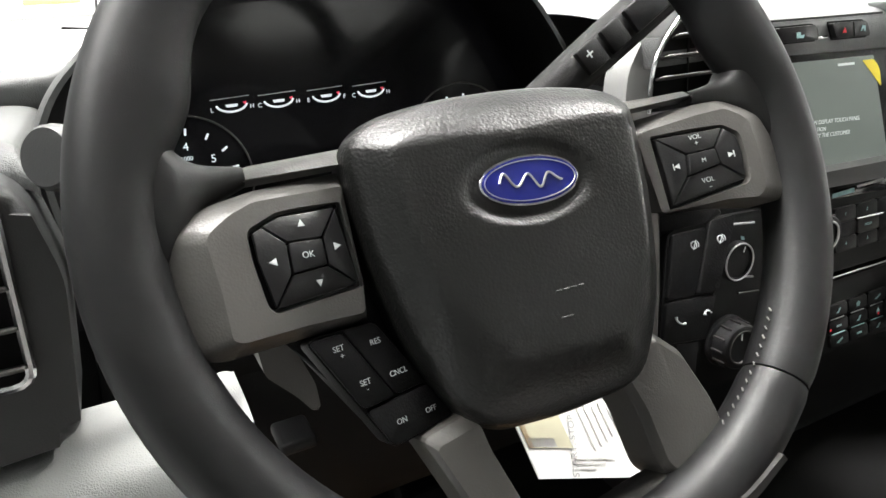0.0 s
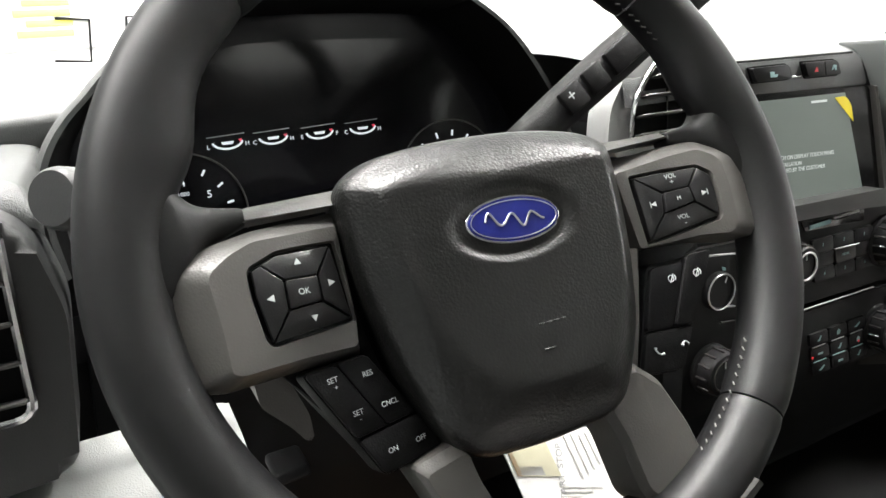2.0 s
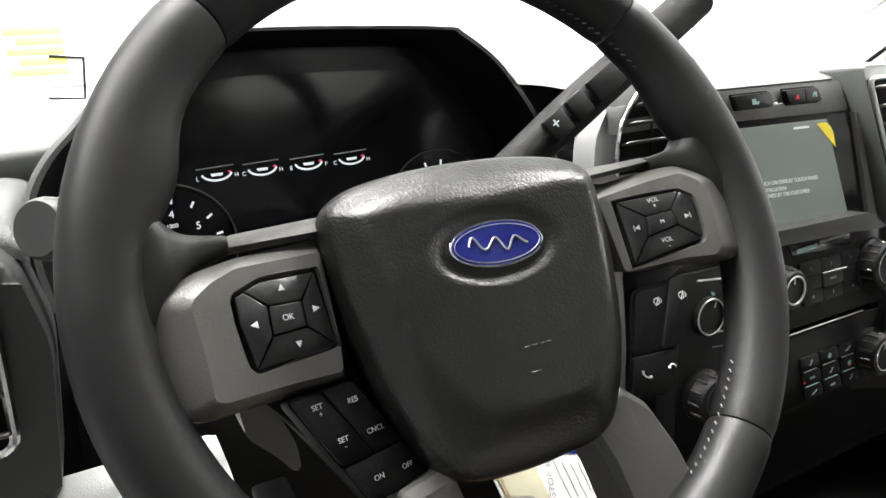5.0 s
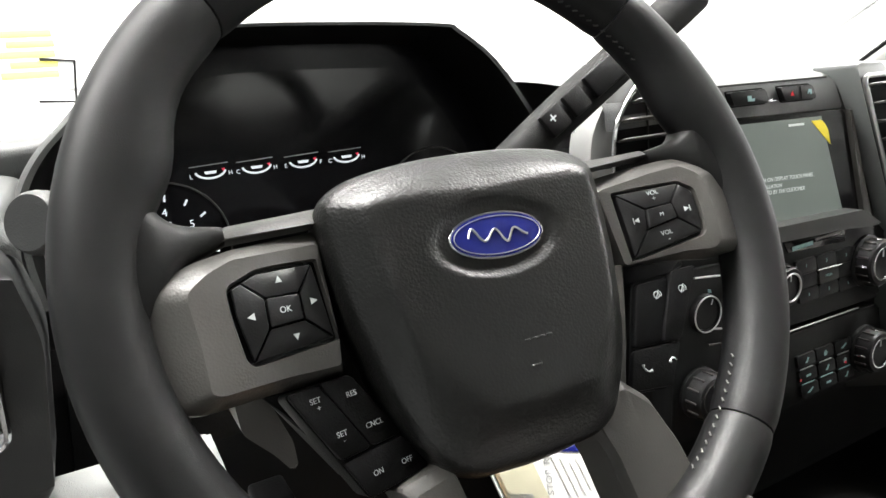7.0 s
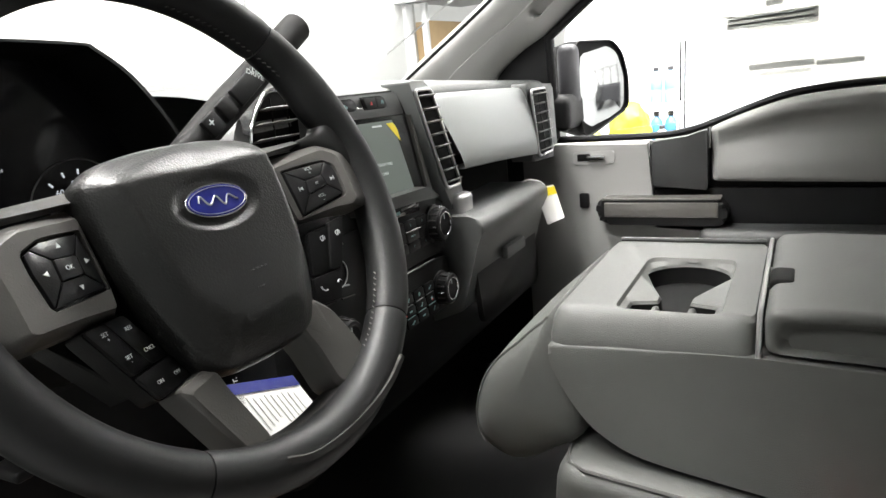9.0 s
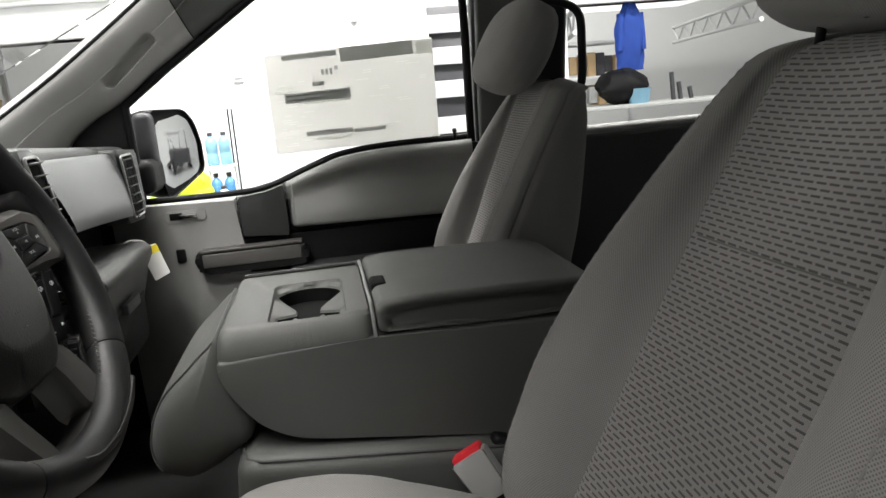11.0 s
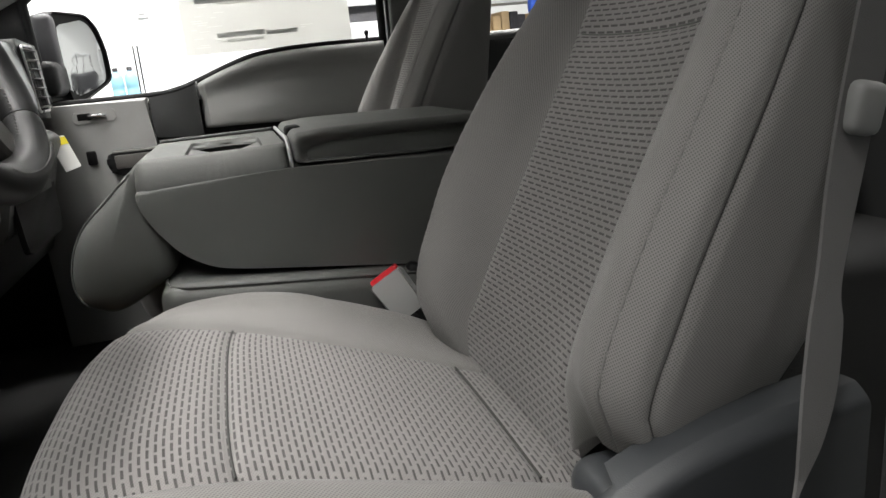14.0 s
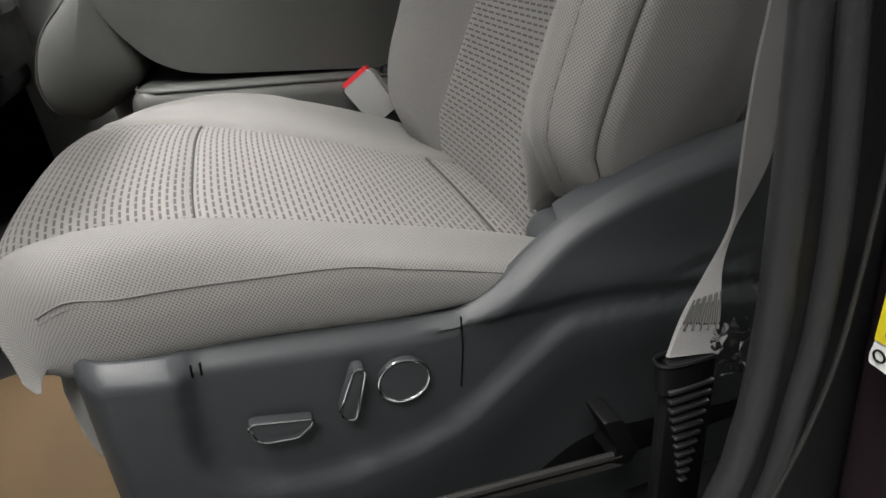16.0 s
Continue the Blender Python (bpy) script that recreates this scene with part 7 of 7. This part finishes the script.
for k in range(15):
    f = 0.04 + 0.92 * k / 14
    i0 = 45 + (k * 5 % 3) * 0.5
    ends = [belt_l[int(i)].lerp(belt_r[int(i)], f) + Vector((-0.0012, 0.0004, 0.0008)) for i in (i0, i0 + 4)]
    tube(ends, 0.0006, 4, bm=bm)
part("belt_stitching", bm, M_SEAM, belt_t)
film_ = bmesh.new()
for cy, cz, wide, high in ((-0.470, 0.912, 0.026, 0.016), (-0.472, 0.893, 0.022, 0.012)):
    pts = [[Vector((-0.450 + rnd.uniform(-0.004, 0.004), cy + wide * (i / 7 - 0.5) + rnd.uniform(-0.0018, 0.0018), cz + high * (j / 6 - 0.5) + rnd.uniform(-0.0015, 0.0015))) for i in range(8)] for j in range(7)]
    skin(pts, bm=film_)
part("plastic_film", film_, glass("crumpled_film", (0.9, 0.9, 0.9), 0.15), belt_t, "crumpled clear plastic film")
guide = thing("belt_latch_tongue", "grey belt tongue and guide on the webbing", "belt tongue")
part("tongue", rbox((-0.252, -0.683, 1.152), (0.020, 0.030, 0.040), 0.008, 3, m=pose(0, 0, 0, 12, 0, 0)), M_BUCKLE, guide)

# brown paper on the driver's floor
mat_ = thing("floor_paper", "brown paper floor mat in the driver footwell", "floor mat")
rows = [[(x, y, FLOOR_Z + 0.008 + 0.006 * math.sin(9 * x + 5 * y) + 0.004 * math.sin(23 * y)) for x in np.linspace(-0.32, 0.26, 14)] for y in np.linspace(-0.12, 0.55, 16)]
part("sheet", skin(rows), M_KRAFT, mat_)

# ---- service hall round the truck ----
HX0, HX1, HY0, HY1, HZ = -9.0, 16.0, -14.0, 9.0, 5.2
tagged(part("ground", rbox((3.5, -2.5, -0.1), (26, 24, 0.2), 0), M_FLOOR), "grey sealed concrete floor of a service hall", "floor", kind="structure")
for nm, c, s in (("wall_north", (3.5, HY1 + 0.1, HZ / 2), (25.4, 0.2, HZ)), ("wall_south", (3.5, HY0 - 0.1, HZ / 2), (25.4, 0.2, HZ)),
                 ("wall_west", (HX0 - 0.1, -2.5, HZ / 2), (0.2, 23, HZ)), ("wall_east", (HX1 + 0.1, -2.5, HZ / 2), (0.2, 23, HZ))):
    # the west wall is never seen; its grey only cuts light bounced into the cab
    pale = nm != "wall_west"
    tagged(part(nm, rbox(c, s, 0), M_WALL if pale else M_WALLGREY), "white painted hall wall" if pale else "unseen hall wall, greyed to cut bounced light", "wall", kind="structure")
tagged(part("ceiling", rbox((3.5, -2.5, HZ + 0.1), (25, 23, 0.2), 0), M_WALL), "white hall ceiling", "ceiling", kind="structure")

# in front of the truck: white partition with notices, grey cabinet, cardboard box
tagged(part("partition", rbox((1.9, 4.6, 1.6), (6.4, 0.1, 3.2), 0.01), M_WALL), "white partition wall in front of the truck", "wall", kind="structure")
sign = thing("notice_sheet", "white notice with yellow highlighted lines", "notice")
part("page", rbox((-0.30, 4.535, 1.83), (0.52, 0.01, 0.40), 0.002), M_PAPER, sign)
for k in range(5):
    part("yellow_line", rbox((-0.31 + 0.03 * (k % 2), 4.528, 1.95 - 0.058 * k), (0.30 - 0.05 * (k % 2), 0.006, 0.040), 0.001), M_NOTICE, sign)
hooks = thing("wall_bracket", "thin black bracket frame on the partition", "bracket")
part("rod", tube([(-0.25, 4.52, 1.803), (-0.067, 4.52, 1.785), (-0.101, 4.52, 1.546), (-0.296, 4.52, 1.562)], 0.009, 6), M_BLACK, hooks)
hooks2 = thing("wall_bracket", "thin black bracket frame on the partition", "bracket")
part("rod", tube([(0.22, 4.52, 1.79), (0.139, 4.52, 1.795), (0.11, 4.52, 1.60)], 0.009, 6), M_BLACK, hooks2)
skirt = thing("work_bench", "long pale grey bench along the partition", "bench")
part("top", rbox((0.3, 4.25, 1.31), (3.6, 0.6, 0.06), 0.01), M_GREYCAB, skirt)
part("front", rbox((0.3, 4.30, 0.64), (3.5, 0.5, 1.27), 0.01), M_GREYCAB, skirt)
poster = thing("vehicle_poster", "white poster with a faint grey outline drawing", "poster")
part("page", rbox((3.28, 4.535, 1.66), (0.60, 0.01, 0.42), 0.002), M_PAPER, poster)
for cx, cz, rx, rz in ((3.22, 1.765, 0.13, 0.03), (3.26, 1.66, 0.10, 0.022), (3.38, 1.55, 0.10, 0.012)):
    part("drawn_shape", prism([(cx + rx * math.cos(2 * math.pi * k / 20), cz + rz * math.sin(2 * math.pi * k / 20)) for k in range(20)], 0, 0.003, 0, at=xz(4.528)), M_PRINT, poster)
cab = thing("tall_cabinet", "tall grey steel cabinets", "cabinet")
part("body", rbox((6.75, 4.75, 1.5), (3.2, 0.6, 3.0), 0.02), M_GREYCAB, cab)
for x in (5.18, 8.04):
    part("door_gap", rbox((x, 4.446, 1.5), (0.02, 0.01, 2.9), 0), M_PRINTDK, cab)
rack = thing("storage_rack", "white steel storage rack", "rack")
part("shelf", rbox((9.6, 4.6, 2.50), (2.8, 0.8, 0.06), 0.01), M_STEEL, rack)
part("shelf", rbox((9.6, 4.6, 1.40), (2.8, 0.8, 0.06), 0.01), M_STEEL, rack)
for x in (8.25, 10.95):
    part("post", rbox((x, 4.25, 1.4), (0.08, 0.08, 2.8), 0.01), M_STEEL, rack)
box = thing("cardboard_box", "brown cardboard box on a rack", "box")
part("body", rbox((9.3, 4.55, 1.78), (1.9, 0.6, 0.66), 0.01), M_CARD, box)
part("flap", rbox((9.95, 4.22, 1.66), (1.1, 0.03, 0.42), 0.01, m=pose(0, 0, 0, 20, 0, 0)), M_CARD, box)

# beside the truck: a white van, bottles on a stand
van = thing("white_van", "plain white panel van parked alongside", "van")
part("body", prism(round_poly([(0.72, 0.35), (0.70, 1.42), (0.62, 1.98), (0.52, 2.05), (-0.86, 2.06), (-0.885, 1.2), (-0.87, 0.35)], 0.05, 4), 0, 1.5, 0.03, 3, yz(3.0), both=True), M_WHITEPAINT, van)
for y in (-0.1, -0.65):
    part("wheel", lathe([(0.05, -0.1), (0.33, -0.1), (0.36, -0.06), (0.36, 0.06), (0.33, 0.1), (0.05, 0.1)], 20, Matrix.Translation((3.15, y, 0.36)) @ pose(0, 0, 0, 0, 90, 0)), M_RUBBER, van)
part("door_gap", tube([(2.999, 0.1755, 0.5), (2.999, 0.160, 1.42)], 0.0035, 5), M_BLACK, van)
part("door_gap", tube([(2.999, 0.1555, 0.5), (2.999, 0.141, 1.42)], 0.0035, 5), M_BLACK, van)
for z in (1.548, 1.568):
    part("badge_bar", rbox((2.993, 0.085, z), (0.004, 0.05, 0.008), 0.002), M_PRINT, van)
for y0 in (-0.48,):
    part("lamp", rbox((2.99, y0 - 0.02, 1.80), (0.02, 0.035, 0.03), 0.008, 2), M_PRINT, van, "small marker lamp")
blind = thing("louvred_shutter", "white louvred shutter with dark gaps", "shutter")
part("frame", rbox((3.6, -1.25, 1.40), (0.08, 0.75, 1.0), 0.01), M_DARKMIX, blind)
for z in (1.80, 1.62, 1.43, 1.22, 1.02):
    part("slat", rbox((3.54, -1.25, z), (0.05, 0.72, 0.10), 0.01), M_WHITEPAINT, blind)
stand = thing("supply_stand", "steel stand with two decks of supplies", "stand")
part("deck", rbox((2.72, 0.33, 0.935), (0.36, 0.46, 0.03), 0.006), M_DARKMIX, stand)
part("tray", rbox((2.76, 0.195, 1.163), (0.12, 0.135, 0.012), 0.003), M_STEEL, stand, "small white upper tray")
for x in (2.71, 2.81):
    for y in (0.134, 0.256):
        part("tray_post", rbox((x, y, 1.053), (0.008, 0.008, 0.21), 0.001), M_STEEL, stand)
for x, y in ((2.57, 0.13), (2.57, 0.53), (2.87, 0.13), (2.87, 0.53)):
    part("leg", rbox((x, y, 0.46), (0.03, 0.03, 0.92), 0.005), M_DARKMIX, stand)


def bottle(x, y, z, r, h, material, label, cap):
    b = thing("bottle", label, "bottle", Matrix.Translation((x, y, z)), "bottles on the stand")
    part("body", lathe([(0.002, 0), (0.9 * r, 0), (r, 0.006), (r, 0.30 * h), (0.94 * r, 0.33 * h), (0.94 * r, 0.40 * h), (r, 0.43 * h), (r, 0.70 * h), (0.8 * r, 0.80 * h), (0.36 * r, 0.88 * h), (0.36 * r, 0.93 * h), (0.004, 0.93 * h)], 18), material, b)
    part("cap", lathe([(0.002, 0.90 * h), (0.44 * r, 0.90 * h), (0.44 * r, 0.99 * h), (0.38 * r, h), (0.004, h)], 14), cap, b, "screw cap")


for x, y, z, r, h, m_, cap, words in ((2.76, 0.167, 1.170, 0.027, 0.150, M_BLUEPLAST, M_DARKMIX, "pale blue plastic bottle with a dark cap"), (2.76, 0.226, 1.170, 0.027, 0.150, M_BLUEPLAST, M_DARKMIX, "pale blue plastic bottle with a dark cap"),
                                 (2.73, 0.163, 0.951, 0.027, 0.185, M_BLUEJUG, M_DARKMIX, "deeper blue plastic bottle with a dark cap"), (2.73, 0.222, 0.951, 0.027, 0.185, M_BLUEJUG, M_DARKMIX, "deeper blue plastic bottle with a dark cap"),
                                 (2.60, 0.46, 0.951, 0.036, 0.15, M_LIME, M_PAPER, "lime green plastic bottle with a white cap"), (2.59, 0.175, 0.951, 0.026, 0.14, M_PAPER, M_DARKMIX, "white plastic bottle with a dark cap")):
    bottle(x, y, z, r, h, m_, words, cap)
bag = thing("yellow_bundle", "crumpled lime yellow bundle on the stand", "bundle")
rows = [[Vector((2.63 + 0.075 * math.sin(a) * math.cos(b) * (1 + 0.3 * noise.noise((3 * a, 2 * b, 1))), 0.318 + 0.088 * math.sin(a) * math.sin(b) * (1 + 0.3 * noise.noise((3 * a, 2 * b, 4))), 1.073 + 0.123 * math.cos(a) * (1 + 0.12 * noise.noise((3 * b, a, 9)) * math.sin(a)))) for b in (2 * math.pi * k / 28 for k in range(28))] for a in (0.05 + 3.04 * j / 18 for j in range(19))]
part("cloth", skin(rows, True, True), M_LIME, bag)

# mezzanine across the far side
mez = thing("mezzanine", "white steel mezzanine with railing along the hall", "mezzanine", kind="structure")
part("beam", rbox((8.0, -3.0, 2.53), (0.25, 17, 0.40), 0.01), M_STEEL, mez)
part("beam_flange", rbox((7.97, -3.0, 2.35), (0.34, 17, 0.04), 0.01), M_STEEL, mez)
part("beam_flange", rbox((7.97, -3.0, 2.73), (0.34, 17, 0.04), 0.01), M_STEEL, mez)
part("deck", rbox((10.0, -3.0, 2.78), (4.2, 17, 0.06), 0.01), M_GREYCAB, mez)
part("toe_gap", rbox((8.12, -3.0, 2.83), (0.02, 17, 0.07), 0), M_DARKMIX, mez)
for z in (2.92, 3.40, 3.85):
    part("rail", rbox((8.0, -3.0, z), (0.06, 17, 0.06), 0.01), M_STEEL, mez)
for k in range(15):
    part("rail_post", rbox((8.0, 4.8 - 1.15 * k, 3.3), (0.06, 0.06, 1.1), 0.01), M_STEEL, mez)
for k in range(5):
    part("column", rbox((8.1, 4.5 - 4.1 * k + (0.3 if k == 2 else 0), 1.2), (0.2, 0.2, 2.4), 0.02), M_STEEL, mez)
# open truss running back under the deck
for y0 in (-3.6, -6.2):
    for (x0, z0), (x1, z1) in (((8.0, 2.30), (12.5, 2.30)), ((8.0, 2.02), (12.5, 2.02))):
        part("truss_chord", tube([(x0, y0, z0), (x1, y0 - 1.2, z1)], 0.035, 6), M_STEEL, mez)
    for k in range(12):
        f0, f1 = k / 12, (k + 1) / 12
        a, b = (2.02, 2.30) if k % 2 else (2.30, 2.02)
        part("truss_web", tube([(8.0 + 4.5 * f0, y0 - 1.2 * f0, a), (8.0 + 4.5 * f1, y0 - 1.2 * f1, b)], 0.016, 5), M_STEEL, mez)
stock = thing("stored_parts", "dark stored vehicle parts on the mezzanine deck", "stock", kind="stuff")
bm = bmesh.new()
for k in range(70):
    y = 4.5 - 15.5 * k / 70 + rnd.uniform(-0.1, 0.1)
    rbox((9.0 + rnd.uniform(-0.4, 0.9), y, 2.81 + 0.18), (rnd.uniform(0.2, 0.6), rnd.uniform(0.15, 0.4), rnd.uniform(0.3, 0.9)), 0.03, 2, bm, pose(0, 0, 0, rnd.uniform(-25, 25), rnd.uniform(-30, 30), rnd.uniform(0, 90)))
part("pile", bm, M_DARKMIX, stock)
redbox = thing("red_toolbox", "red metal toolbox on the mezzanine", "toolbox")
part("body", rbox((8.5, -5.1, 3.0), (0.3, 0.5, 0.35), 0.03, 2), M_RED, redbox)
part("handle", tube([(8.5, -5.25, 3.16), (8.5, -5.2, 3.25), (8.5, -5.0, 3.25), (8.5, -4.95, 3.16)], 0.015, 6), M_BLACK, redbox)

# under the mezzanine: shelving, overalls, black bag, bucket
shelf = thing("parts_shelving", "steel shelving filled with dark boxes", "shelving")
for z in (1.05, 1.45, 1.90):
    part("board", rbox((8.6, -4.0, z), (0.5, 1.0, 0.04), 0.005), M_STEEL, shelf)
for y in (-3.5, -4.5):
    part("post", rbox((8.38, y, 1.0), (0.05, 0.05, 2.0), 0.005), M_STEEL, shelf)
for k in range(14):
    bx_ = thing("storage_box", "dark or brown storage box on the shelving", "box", group="boxes on the shelving")
    part("body", rbox((8.6 + rnd.uniform(-0.05, 0.05), -3.58 - 0.13 * (k % 7), (1.07 if k < 7 else 1.47) + 0.15), (0.4, 0.115, rnd.uniform(0.2, 0.34)), 0.01, 1), rnd.choice((M_DARKMIX, M_DARKMIX, M_CARD, M_GREYCAB)), bx_)
ov = thing("hanging_overalls", "bright blue overalls hanging on a hook", "overalls")
rows = []
for k in range(14):
    f = k / 13
    w, d = 0.06 + 0.14 * min(1, f * 3) - 0.03 * f, 0.05 + 0.05 * math.sin(3.1 * f)
    rows.append([Vector((8.0 + d * math.cos(a) * (1 + 0.25 * math.sin(5 * a + 4 * f)), -4.33 + w * math.sin(a) * (1 + 0.12 * math.sin(7 * a + 9 * f)), 2.36 - 0.86 * f)) for a in (2 * math.pi * j / 22 for j in range(22))])
part("cloth", skin(rows, True, True), M_BLUECLOTH, ov)
for y, a in ((-4.20, -8), (-4.46, 8)):
    part("sleeve", tube([(7.98, y, 2.2), (7.95, y - 0.002 * a, 1.95), (7.95, y - 0.004 * a, 1.75)], lambda q: 0.05 - 0.012 * q, 10), M_BLUECLOTH, ov)
part("hook", tube([(8.0, -4.33, 2.36), (8.0, -4.33, 2.42)], 0.01, 6), M_CHROME, ov)
bagb = thing("black_bag", "bulky black bag on a table", "bag")
rows = [[Vector((7.9 + 0.25 * math.sin(a) * math.cos(b), -4.17 + 0.34 * math.sin(a) * math.sin(b) * (1 + 0.3 * noise.noise((2 * a, 2 * b, 7))), 1.30 + 0.21 * math.cos(a) * (1 + 0.3 * noise.noise((2 * b, a, 2))))) for b in (2 * math.pi * k / 24 for k in range(24))] for a in (0.05 + 3.04 * j / 14 for j in range(15))]
part("sack", skin(rows, True, True), M_RUBBER, bagb)
tbl = thing("work_table", "grey work table under the mezzanine", "table")
part("top", rbox((7.9, -4.6, 1.06), (0.7, 2.4, 0.05), 0.01), M_GREYCAB, tbl)
for y in (-3.5, -5.7):
    part("leg", rbox((7.9, y, 0.52), (0.6, 0.06, 1.04), 0.01), M_DARKMIX, tbl)
buck = thing("blue_bucket", "bright blue plastic bucket on a table", "bucket")
part("body", lathe([(0.002, 1.085), (0.12, 1.085), (0.15, 1.26), (0.155, 1.27), (0.13, 1.25), (0.11, 1.10), (0.004, 1.10)], 20, Matrix.Translation((7.75, -4.32, 0.0))), M_BLUEPLAST, buck)
tool = thing("bench_tools", "small dark bench tools", "tools")
for y, h in ((-4.85, 0.35), (-4.95, 0.22), (-5.1, 0.15)):
    part("tool", tube([(7.85, y, 1.085), (7.85, y + 0.03, 1.085 + h)], 0.03, 8), M_DARKMIX, tool)

# behind the truck, seen in the door mirror
cart = thing("utility_cart", "dark utility cart behind the truck", "cart", pose(-1.6, -2.7, 0))
part("body", rbox((5.8, -5.6, 0.7), (1.4, 2.2, 0.7), 0.06, 3), M_DARKMIX, cart)
part("roof", rbox((5.8, -5.6, 1.85), (1.3, 1.8, 0.06), 0.02), M_WHITEPAINT, cart)
for x in (5.2, 6.4):
    for y in (-6.4, -4.8):
        part("post", tube([(x, y, 1.0), (x, y, 1.85)], 0.03, 8), M_BLACK, cart)
        part("wheel", lathe([(0.05, -0.1), (0.28, -0.1), (0.3, -0.06), (0.3, 0.06), (0.28, 0.1), (0.05, 0.1)], 20, Matrix.Translation((x, y, 0.3)) @ pose(0, 0, 0, 0, 90, 0)), M_RUBBER, cart)
